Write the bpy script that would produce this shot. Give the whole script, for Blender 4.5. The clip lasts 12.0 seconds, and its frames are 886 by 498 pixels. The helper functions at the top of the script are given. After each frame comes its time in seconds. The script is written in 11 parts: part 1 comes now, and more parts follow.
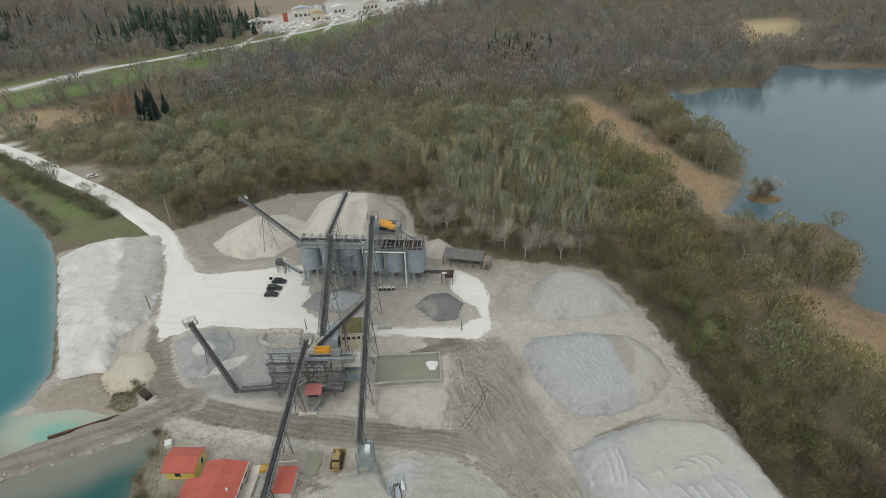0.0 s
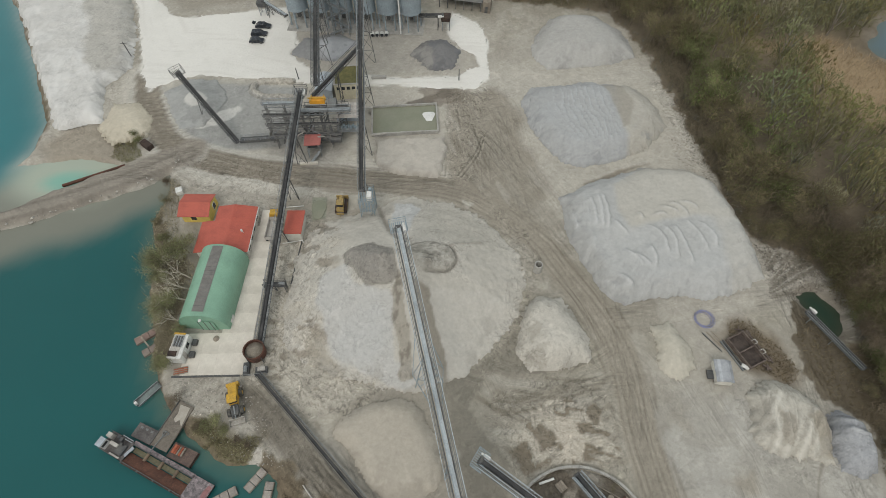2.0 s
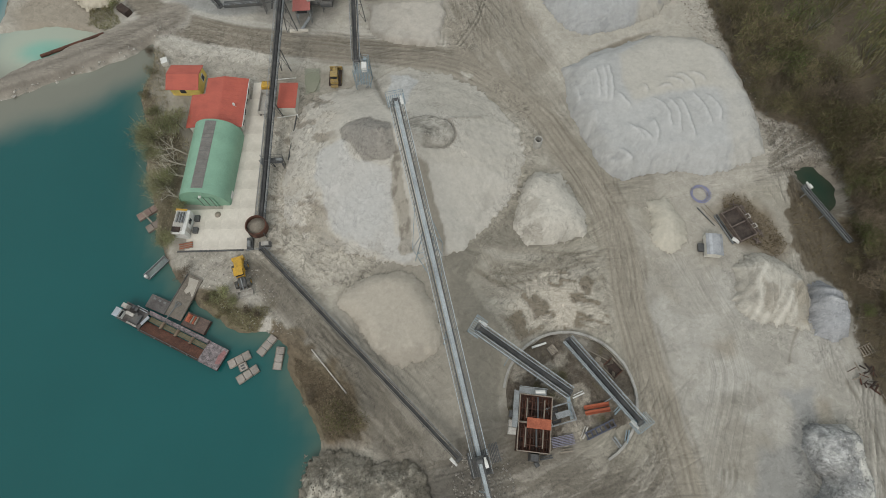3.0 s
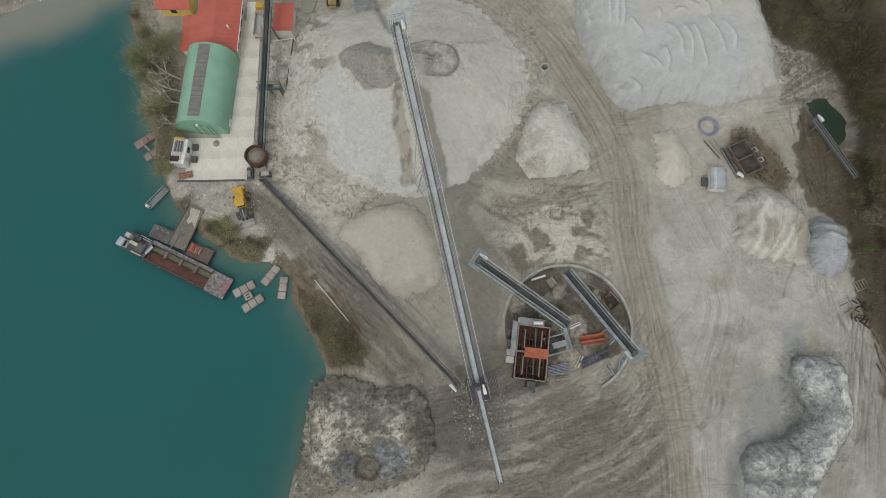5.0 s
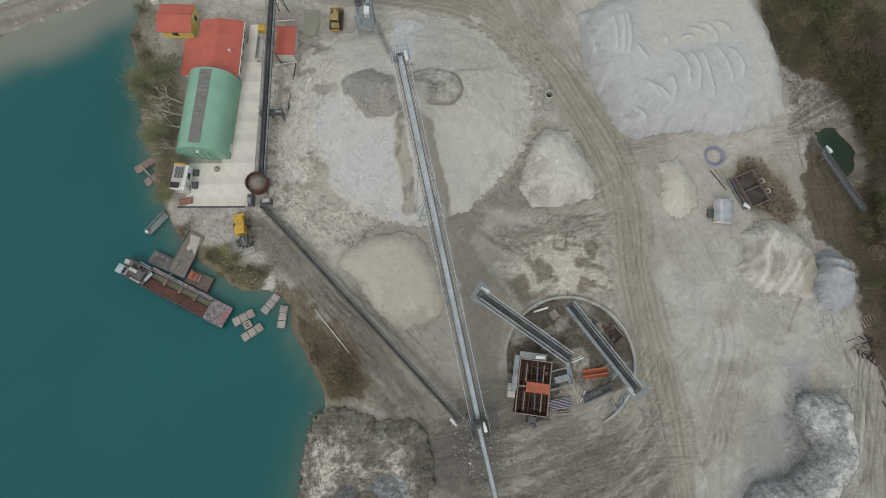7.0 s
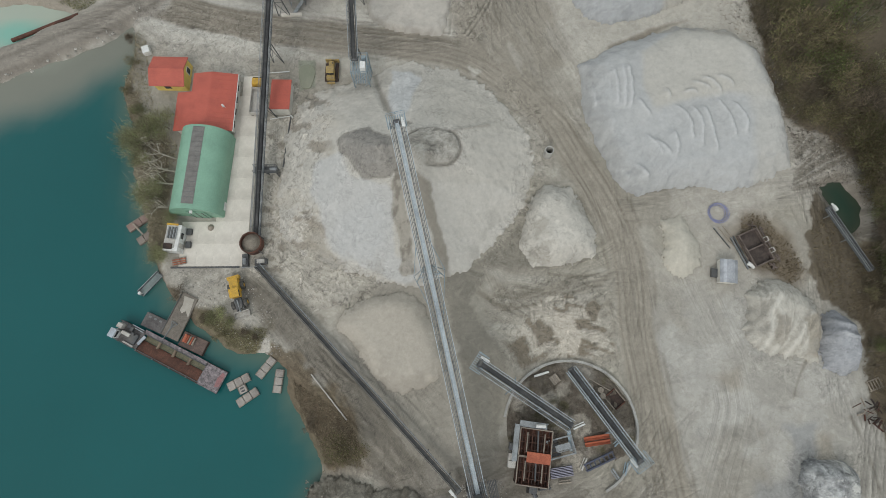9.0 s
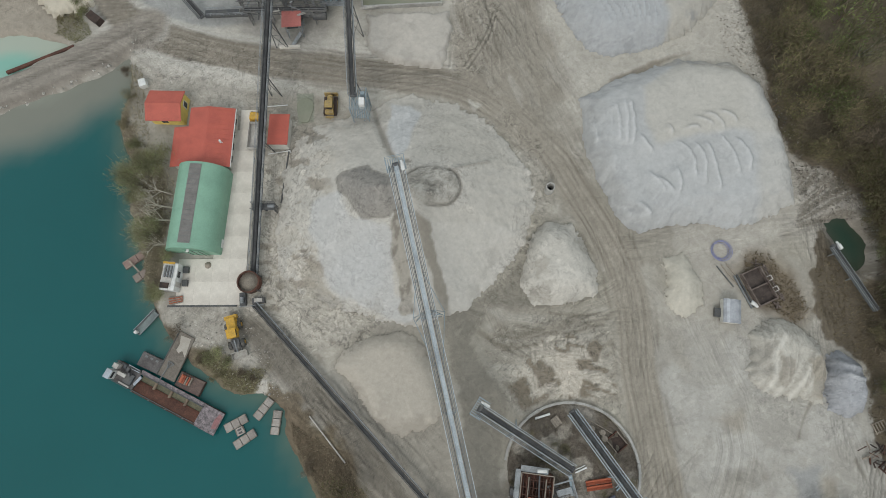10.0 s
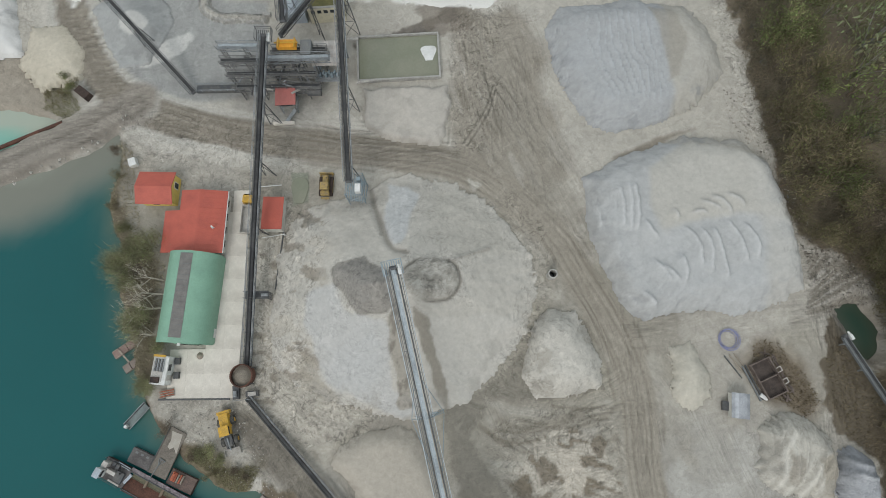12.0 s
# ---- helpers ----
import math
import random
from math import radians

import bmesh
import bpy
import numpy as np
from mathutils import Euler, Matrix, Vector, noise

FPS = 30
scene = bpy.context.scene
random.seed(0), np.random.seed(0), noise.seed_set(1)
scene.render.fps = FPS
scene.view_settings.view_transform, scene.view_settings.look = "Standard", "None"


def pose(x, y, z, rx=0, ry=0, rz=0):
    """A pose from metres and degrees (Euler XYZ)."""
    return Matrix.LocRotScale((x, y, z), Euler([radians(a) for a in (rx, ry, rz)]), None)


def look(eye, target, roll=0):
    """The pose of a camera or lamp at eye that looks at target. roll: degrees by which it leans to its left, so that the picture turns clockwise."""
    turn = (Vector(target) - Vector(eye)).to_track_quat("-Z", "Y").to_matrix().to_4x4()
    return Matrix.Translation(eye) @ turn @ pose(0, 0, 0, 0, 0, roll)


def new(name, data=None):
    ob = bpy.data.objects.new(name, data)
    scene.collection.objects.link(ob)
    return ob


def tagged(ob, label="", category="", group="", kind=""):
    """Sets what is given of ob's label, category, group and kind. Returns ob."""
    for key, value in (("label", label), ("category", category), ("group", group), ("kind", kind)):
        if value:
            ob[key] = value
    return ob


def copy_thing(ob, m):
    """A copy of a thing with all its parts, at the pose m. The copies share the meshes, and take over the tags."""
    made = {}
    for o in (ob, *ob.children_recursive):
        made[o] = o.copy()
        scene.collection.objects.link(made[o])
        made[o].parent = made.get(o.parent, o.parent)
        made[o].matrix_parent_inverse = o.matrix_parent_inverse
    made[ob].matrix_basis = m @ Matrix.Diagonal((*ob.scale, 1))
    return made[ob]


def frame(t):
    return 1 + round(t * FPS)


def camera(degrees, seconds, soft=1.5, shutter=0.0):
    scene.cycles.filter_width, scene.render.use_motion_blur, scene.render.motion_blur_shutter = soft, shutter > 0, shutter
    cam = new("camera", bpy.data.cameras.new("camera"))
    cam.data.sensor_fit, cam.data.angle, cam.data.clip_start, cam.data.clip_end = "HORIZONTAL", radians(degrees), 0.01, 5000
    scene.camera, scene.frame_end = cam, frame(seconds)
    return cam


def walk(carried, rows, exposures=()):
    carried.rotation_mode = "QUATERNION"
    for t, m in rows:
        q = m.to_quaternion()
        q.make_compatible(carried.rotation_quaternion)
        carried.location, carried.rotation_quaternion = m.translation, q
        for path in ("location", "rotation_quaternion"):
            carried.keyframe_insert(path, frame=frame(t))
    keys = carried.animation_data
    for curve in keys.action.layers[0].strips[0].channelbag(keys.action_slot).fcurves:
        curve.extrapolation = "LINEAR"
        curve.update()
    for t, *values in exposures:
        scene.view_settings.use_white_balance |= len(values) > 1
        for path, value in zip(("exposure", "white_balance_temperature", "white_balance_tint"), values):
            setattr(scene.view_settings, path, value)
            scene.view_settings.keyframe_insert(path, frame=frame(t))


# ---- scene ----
cam = camera(76.9, 12.0, soft=0.7)
PATH = [
    (0, (0.373, 3.474, 100.408), (0.372, 5.179, 99.361), -1.3),
    (0.5, (0.332, 3.367, 100.385), (0.331, 4.957, 99.171), -1.3),
    (1, (0.235, 3.177, 100.378), (0.233, 4.615, 98.988), -1.4),
    (1.5, (0.068, 2.958, 100.426), (0.066, 4.248, 98.897), -1.4),
    (2, (-0.212, 2.782, 100.533), (-0.213, 3.884, 98.865), -1.3),
    (2.5, (-0.456, 2.603, 100.689), (-0.456, 3.528, 98.916), -1.3),
    (3, (-0.58, 2.438, 100.851), (-0.58, 3.149, 98.982), -1.4),
    (3.5, (-0.626, 2.557, 100.971), (-0.63, 3.068, 99.038), -1.6),
    (5.5, (-0.666, 4.783, 101.444), (-0.677, 5.233, 99.496), -2.1),
    (6, (-0.589, 5.944, 101.462), (-0.604, 6.396, 99.514), -2.3),
    (6.5, (-0.522, 7.671, 101.526), (-0.54, 8.121, 99.577), -2.5),
    (7, (-0.453, 10.01, 101.634), (-0.471, 10.453, 99.684), -2.6),
    (9, (-0.206, 21.983, 102.299), (-0.222, 22.416, 100.346), -2.6),
    (9.5, (-0.16, 25.424, 102.457), (-0.176, 25.857, 100.505), -2.5),
    (10, (-0.119, 29.193, 102.62), (-0.135, 29.626, 100.667), -2.6),
    (10.5, (-0.081, 33.164, 102.807), (-0.096, 33.591, 100.853), -2.6),
    (11, (-0.007, 37.312, 102.944), (-0.022, 37.743, 100.991), -2.7),
    (11.5, (0.096, 41.573, 103.051), (0.081, 41.996, 101.097), -2.8),
    (12, (0.204, 45.952, 103.121), (0.188, 46.381, 101.168), -2.8),
]
walk(cam, [(t, look(eye, target, roll)) for t, eye, target, roll in PATH],
     [(0, 0.03, 6500, 10), (2, 0.0, 6600, 10), (3.7, -0.02, 6600, 10), (5.5, -0.02, 6440, 10), (9, 0.02, 6340, 10), (12, 0.05, 6260, 10)])

# ---- light: a bright overcast sky with a broad, weak sun ----
world = bpy.data.worlds.new("sky")
scene.world = world
world.use_nodes = True
wn = world.node_tree
for n in list(wn.nodes):
    wn.nodes.remove(n)
sky = wn.nodes.new("ShaderNodeTexSky")
sky.sky_type, sky.sun_disc = "NISHITA", False
sky.sun_elevation, sky.sun_rotation = radians(48), radians(200)
sky.air_density, sky.dust_density, sky.ozone_density = 1.0, 4.0, 1.0
veil = wn.nodes.new("ShaderNodeMix")
veil.data_type = "RGBA"
veil.inputs[0].default_value = 0.8
veil.inputs[7].default_value = (7.5, 7.95, 7.88, 1.0)
wb = wn.nodes.new("ShaderNodeBackground")
wb.inputs["Strength"].default_value = 0.105
wo = wn.nodes.new("ShaderNodeOutputWorld")
wn.links.new(sky.outputs[0], veil.inputs[6])
wn.links.new(veil.outputs[2], wb.inputs["Color"])
wn.links.new(wb.outputs[0], wo.inputs["Surface"])
sun = new("sun", bpy.data.lights.new("sun", "SUN"))
sun.data.energy, sun.data.angle, sun.data.color = 0.9, radians(25), (1.0, 0.96, 0.9)
sun.matrix_world = look((0, 0, 200), (0 + 60 * math.sin(radians(20)), 60 * math.cos(radians(20)), 133))
scene.view_settings.exposure = 0.0


# ---- materials ----
def nodes_of(name):
    m = bpy.data.materials.new(name)
    m.use_nodes = True
    t = m.node_tree
    b = t.nodes["Principled BSDF"]
    return m, t, b


def add(t, kind, **values):
    n = t.nodes.new(kind)
    for k, v in values.items():
        if k in n.inputs:
            n.inputs[k].default_value = v
    return n


def noise_at(t, scale, detail=5.0, rough=0.6):
    c = t.nodes.new("ShaderNodeTexCoord")
    n = add(t, "ShaderNodeTexNoise", Scale=scale, Detail=detail, Roughness=rough)
    t.links.new(c.outputs["Object"], n.inputs["Vector"])
    return n


def ranged(t, sock, lo, hi, a=0.3, b=0.7):
    r = add(t, "ShaderNodeMapRange")
    for i, v in zip((1, 2, 3, 4), (a, b, lo, hi)):
        r.inputs[i].default_value = v
    t.links.new(sock, r.inputs[0])
    return r.outputs[0]


def times(t, a, b):
    m = t.nodes.new("ShaderNodeMix")
    m.data_type, m.blend_type = "RGBA", "MULTIPLY"
    m.inputs[0].default_value = 1.0
    for s, i in ((a, 6), (b, 7)):
        if isinstance(s, tuple):
            m.inputs[i].default_value = (*s, 1)
        else:
            t.links.new(s, m.inputs[i])
    return m.outputs[2]


def blend(t, fac, a, b):
    m = t.nodes.new("ShaderNodeMix")
    m.data_type = "RGBA"
    t.links.new(fac, m.inputs[0])
    for s, i in ((a, 6), (b, 7)):
        if isinstance(s, tuple):
            m.inputs[i].default_value = (*s, 1)
        else:
            t.links.new(s, m.inputs[i])
    return m.outputs[2]


def bumped(t, b, sock, strength, distance):
    n = add(t, "ShaderNodeBump", Strength=strength, Distance=distance)
    t.links.new(sock, n.inputs["Height"])
    t.links.new(n.outputs[0], b.inputs["Normal"])


def surface(name, col, col2=None, rough=0.7, metal=0.0, coarse=0.5, fine=8.0, grime=0.25, vary=0.0, bump=0.1):
    """A worn surface: two colours blended by coarse stains, fine grain over it, object to object variation."""
    m, t, b = nodes_of(name)
    col2 = col2 or tuple(0.72 * c for c in col)
    n1, n2 = noise_at(t, coarse, 6.0, 0.65), noise_at(t, fine, 4.0)
    c = blend(t, ranged(t, n1.outputs[0], 0, 1, 0.4, 0.68), col, col2)
    c = times(t, c, ranged(t, n2.outputs[0], 1 - grime, 1 + 0.5 * grime))
    if vary:
        info = t.nodes.new("ShaderNodeObjectInfo")
        c = times(t, c, ranged(t, info.outputs["Random"], 1 - vary, 1 + vary, 0, 1))
    t.links.new(c, b.inputs["Base Color"])
    t.links.new(ranged(t, n1.outputs[0], rough - 0.1, min(1, rough + 0.12)), b.inputs["Roughness"])
    b.inputs["Metallic"].default_value = metal
    if bump:
        bumped(t, b, n2.outputs[0], 0.5, bump)
    return m


def earth(name, grain=0.05, lumps=0.12, torn=1.0, crease=1.0):
    """Loose ground: pigment from the sheet's own tint, torn patches with scraped edges, wheel streaks along its flow, grain and lumps."""
    m, t, b = nodes_of(name)
    a = t.nodes.new("ShaderNodeAttribute")
    a.attribute_name = "tint"
    f = t.nodes.new("ShaderNodeAttribute")
    f.attribute_name = "flow"
    n1, n2, n3 = noise_at(t, 0.22, 8.0, 0.6), noise_at(t, 1.3, 7.0, 0.62), noise_at(t, 9.0, 3.0, 0.7)
    c = times(t, a.outputs["Color"], ranged(t, n1.outputs[0], 1 - 0.06 * torn, 1 + 0.06 * torn))
    c = times(t, c, ranged(t, n2.outputs[0], 1 - 1.4 * grain, 1 + 1.4 * grain))
    c = times(t, c, ranged(t, n3.outputs[0], 1 - grain, 1 + grain))
    # dry crusts and damp smears, each with its own ragged outline
    for scale, rough, warp, a0, a1, k in ((0.085, 0.55, 1.4, 0.50, 0.515, -0.06), (0.19, 0.55, 1.8, 0.535, 0.55, 0.09), (0.3, 0.52, 2.2, 0.56, 0.575, -0.11),
                                          (0.5, 0.5, 1.6, 0.575, 0.59, 0.13), (0.75, 0.5, 1.2, 0.59, 0.605, -0.13)):
        n = noise_at(t, scale, 9.0, rough)
        n.inputs["Distortion"].default_value = warp
        c = times(t, c, ranged(t, n.outputs[0], 1.0, 1 + k * torn, a0, a1))
    # dark scars, partly painted crescent shadows, and pale crumbs where the ground was churned
    w = t.nodes.new("ShaderNodeAttribute")
    w.attribute_name = "wear"
    for scale, warp, reach, tone in ((0.21, 2.4, 0.04, 0.62), (0.5, 2.0, 0.075, 0.72), (0.95, 1.4, 0.09, 0.8)):
        n = noise_at(t, scale, 6.0, 0.55)
        n.inputs["Distortion"].default_value = warp
        away = t.nodes.new("ShaderNodeMath")
        away.operation = "SUBTRACT"
        t.links.new(n.outputs[0], away.inputs[0])
        away.inputs[1].default_value = 0.47
        size = t.nodes.new("ShaderNodeMath")
        size.operation = "ABSOLUTE"
        t.links.new(away.outputs[0], size.inputs[0])
        here = noise_at(t, 1.7 * scale, 3.0)
        fine = t.nodes.new("ShaderNodeMath")
        fine.operation = "MULTIPLY"
        t.links.new(ranged(t, here.outputs[0], 0, crease, 0.5, 0.58), fine.inputs[0])
        t.links.new(w.outputs["Fac"], fine.inputs[1])
        c = blend(t, fine.outputs[0], c, times(t, c, ranged(t, size.outputs[0], tone, 1.0, 0.25 * reach, reach)))
        c = blend(t, fine.outputs[0], c, times(t, c, ranged(t, n.outputs[0], 1.0, 1.16, 0.56, 0.58)))
    parts = t.nodes.new("ShaderNodeSeparateXYZ")
    t.links.new(f.outputs["Vector"], parts.inputs[0])
    for across, run, a0, a1, lo, hi in ((0.7, 0.05, 0.44, 0.58, 0.93, 1.06), (1.3, 0.035, 0.555, 0.58, 1.0, 0.76), (1.9, 0.06, 0.565, 0.59, 1.0, 1.2), (2.6, 0.03, 0.585, 0.605, 1.0, 0.78)):
        v = t.nodes.new("ShaderNodeCombineXYZ")
        for i, k in ((0, across), (1, run)):
            node = t.nodes.new("ShaderNodeMath")
            node.operation = "MULTIPLY"
            t.links.new(parts.outputs[i], node.inputs[0])
            node.inputs[1].default_value = k
            t.links.new(node.outputs[0], v.inputs[i])
        n = add(t, "ShaderNodeTexNoise", Scale=1.0, Detail=5.0, Roughness=0.5)
        t.links.new(v.outputs[0], n.inputs["Vector"])
        c = blend(t, parts.outputs[2], c, times(t, c, ranged(t, n.outputs[0], lo, hi, a0, a1)))
    lum = t.nodes.new("ShaderNodeRGBToBW")
    t.links.new(a.outputs["Color"], lum.inputs[0])
    c = blend(t, ranged(t, lum.outputs[0], 0.0, 0.85, 0.5, 0.62), c, a.outputs["Color"])
    t.links.new(c, b.inputs["Base Color"])
    b.inputs["Roughness"].default_value = 0.95
    b.inputs["Specular IOR Level"].default_value = 0.2
    bumped(t, b, n2.outputs[0], 0.8, lumps)
    return m


def foliage(name):
    m, t, b = nodes_of(name)
    a = t.nodes.new("ShaderNodeAttribute")
    a.attribute_name = "tint"
    info = t.nodes.new("ShaderNodeObjectInfo")
    n1 = noise_at(t, 0.4, 3.0)
    g = t.nodes.new("ShaderNodeNewGeometry")
    c = times(t, a.outputs["Color"], ranged(t, info.outputs["Random"], 0.75, 1.25, 0, 1))
    c = times(t, c, ranged(t, g.outputs["Random Per Island"], 0.86, 1.14, 0, 1))
    c = times(t, c, ranged(t, n1.outputs[0], 0.8, 1.2))
    t.links.new(c, b.inputs["Base Color"])
    b.inputs["Roughness"].default_value = 0.85
    b.inputs["Specular IOR Level"].default_value = 0.15
    return m


def water_material(name):
    m, t, b = nodes_of(name)
    a = t.nodes.new("ShaderNodeAttribute")
    a.attribute_name = "tint"
    n1, n2 = noise_at(t, 0.02, 5.0), noise_at(t, 0.7, 4.0)
    c = times(t, a.outputs["Color"], ranged(t, n1.outputs[0], 0.93, 1.08))
    t.links.new(c, b.inputs["Base Color"])
    b.inputs["Roughness"].default_value = 0.12
    b.inputs["IOR"].default_value = 1.33
    bumped(t, b, n2.outputs[0], 0.12, 0.05)
    return m


EARTH = earth("loose_earth", 0.03, 0.2, 0.6, 1.0)
GRAVEL = earth("heaped_gravel", 0.045, 0.12, 0.22, 0.8)
RUBBLE = earth("rough_rubble", 0.14, 0.6, 1.3, 1.0)
LEAVES = foliage("twigs_and_leaves")
WATER = water_material("lake_water")
BARK = surface("bark", (0.16, 0.13, 0.10), (0.09, 0.075, 0.06), 0.9, coarse=1.5, vary=0.25)
PALE_BARK = surface("pale_bark", (0.5, 0.47, 0.42), (0.25, 0.23, 0.2), 0.85, coarse=2.0, vary=0.15)
BLEACHED = surface("bleached_bark", (0.62, 0.57, 0.48), (0.4, 0.36, 0.3), 0.85, coarse=2.0, vary=0.1)
GRATING = surface("dark_grating", (0.1, 0.115, 0.125), (0.17, 0.18, 0.18), 0.7, 0.2, 0.8, 10, 0.3)
STEEL = surface("grey_galvanised_steel", (0.33, 0.35, 0.36), (0.2, 0.21, 0.21), 0.5, 0.3, 0.8, 10, 0.3)
DARK_STEEL = surface("dusty_dark_steel", (0.08, 0.084, 0.09), (0.15, 0.146, 0.135), 0.6, 0.2, 0.7, 9, 0.35)
BLUE_STEEL = surface("blue_grey_painted_steel", (0.25, 0.33, 0.38), (0.33, 0.35, 0.34), 0.55, 0.1, 0.5, 9, 0.3)
SILO = surface("silo_sheet", (0.31, 0.37, 0.41), (0.25, 0.285, 0.305), 0.5, 0.2, 0.3, 5, 0.2, bump=0.02)
BELT = surface("conveyor_rubber", (0.035, 0.036, 0.038), (0.09, 0.09, 0.088), 0.8, 0, 0.4, 6, 0.3)
DUSTY_BELT = surface("dusty_conveyor_rubber", (0.42, 0.465, 0.49), (0.29, 0.32, 0.34), 0.8, 0, 0.3, 6, 0.3)
RUST = surface("rusty_steel", (0.13, 0.055, 0.035), (0.05, 0.032, 0.026), 0.85, 0.1, 0.6, 6, 0.45)
DARK_RUST = surface("dark_rusty_steel", (0.07, 0.045, 0.035), (0.035, 0.028, 0.025), 0.85, 0.1, 0.6, 6, 0.4)
ORANGE_RUST = surface("orange_primer_steel", (0.42, 0.12, 0.06), (0.28, 0.08, 0.045), 0.75, 0, 0.6, 6, 0.3)
RED_ROOF = surface("red_roof_sheet", (0.47, 0.105, 0.07), (0.38, 0.09, 0.065), 0.6, 0, 0.35, 6, 0.2, bump=0.03)
YELLOW_WALL = surface("yellow_plaster", (0.75, 0.56, 0.14), (0.6, 0.46, 0.14), 0.85, 0, 0.6, 8, 0.15)
WHITE_WALL = surface("off_white_plaster", (0.66, 0.64, 0.58), (0.5, 0.48, 0.43), 0.85, 0, 0.5, 8, 0.15)
GREEN_SHEET = surface("pale_green_sheet_metal", (0.235, 0.42, 0.305), (0.2, 0.35, 0.26), 0.5, 0.1, 0.25, 5, 0.12, bump=0.02)
GREY_SHEET = surface("grey_ribbed_skylight", (0.2, 0.19, 0.175), (0.15, 0.142, 0.132), 0.6, 0, 0.8, 7, 0.25)
MOSS_ROOF = surface("mossy_flat_roof", (0.17, 0.155, 0.06), (0.1, 0.1, 0.045), 0.95, 0, 0.5, 4, 0.35)
CREAM = surface("cream_render", (0.62, 0.57, 0.42), (0.48, 0.44, 0.34), 0.85, 0, 0.5, 7, 0.2)
CONCRETE = surface("concrete", (0.42, 0.41, 0.38), (0.3, 0.29, 0.27), 0.9, 0, 0.5, 6, 0.2, vary=0.1)
PALE_CONCRETE = surface("pale_dusty_concrete", (0.68, 0.638, 0.565), (0.53, 0.49, 0.43), 0.92, 0, 0.2, 3, 0.1, vary=0.015)
YELLOW = surface("yellow_machine_paint", (0.62, 0.36, 0.035), (0.42, 0.26, 0.05), 0.5, 0, 1.5, 9, 0.3)
DUSTY_YELLOW = surface("dusty_yellow_machine_paint", (0.44, 0.31, 0.1), (0.27, 0.21, 0.13), 0.7, 0, 1.8, 7, 0.4)
AMBER = surface("amber_painted_sheet", (0.75, 0.36, 0.03), (0.6, 0.27, 0.03), 0.55, 0, 0.8, 8, 0.2)
TYRE = surface("dusty_tyre", (0.05, 0.05, 0.048), (0.16, 0.15, 0.13), 0.9, 0, 2.0, 9, 0.3)
CAR_BLACK = surface("dark_blue_black_car_paint", (0.02, 0.025, 0.035), (0.03, 0.033, 0.04), 0.25, 0.1, 0.8, 9, 0.15, bump=0)
CAR_WHITE = surface("white_car_paint", (0.6, 0.6, 0.6), (0.5, 0.5, 0.5), 0.3, 0, 0.8, 9, 0.15, bump=0)
GLASS_DARK = surface("tinted_window_glass", (0.03, 0.035, 0.04), (0.05, 0.055, 0.06), 0.1, 0, 0.5, 5, 0.1, bump=0)
WHITE_PAINT = surface("white_painted_metal", (0.72, 0.72, 0.7), (0.55, 0.55, 0.52), 0.5, 0, 0.8, 8, 0.15)
TARP = surface("corrugated_pale_sheet", (0.5, 0.48, 0.44), (0.36, 0.33, 0.3), 0.7, 0, 0.8, 6, 0.25)
WOOD = surface("weathered_timber", (0.3, 0.26, 0.21), (0.2, 0.17, 0.14), 0.9, 0, 0.8, 8, 0.3, vary=0.2)
BLUE_SHEET = surface("pale_blue_tank_sheet", (0.42, 0.47, 0.52), (0.34, 0.37, 0.4), 0.5, 0.1, 0.5, 6, 0.15)
DECK = surface("dark_barge_deck", (0.14, 0.13, 0.125), (0.08, 0.072, 0.07), 0.8, 0, 0.5, 5, 0.35)
RED_HULL = surface("faded_red_hull_paint", (0.2, 0.065, 0.05), (0.12, 0.06, 0.05), 0.75, 0, 0.5, 5, 0.35)
BLUE_CABLE = surface("blue_violet_hose", (0.24, 0.25, 0.42), (0.3, 0.3, 0.38), 0.7, 0, 1, 8, 0.2)
PALE_STEEL = surface("pale_blue_grey_steel", (0.46, 0.52, 0.56), (0.36, 0.4, 0.42), 0.55, 0.1, 0.6, 9, 0.2)
PLANT_STEEL = surface("dusty_grey_plant_steel", (0.15, 0.153, 0.155), (0.24, 0.232, 0.215), 0.7, 0.1, 0.9, 8, 0.3)
POOL = surface("still_silty_pond_water", (0.2, 0.21, 0.15), (0.24, 0.24, 0.18), 0.12, 0, 0.15, 3, 0.06, bump=0)
GREY_GRATE = surface("dusty_grey_grating", (0.165, 0.18, 0.185), (0.23, 0.23, 0.22), 0.75, 0.1, 0.6, 9, 0.3)


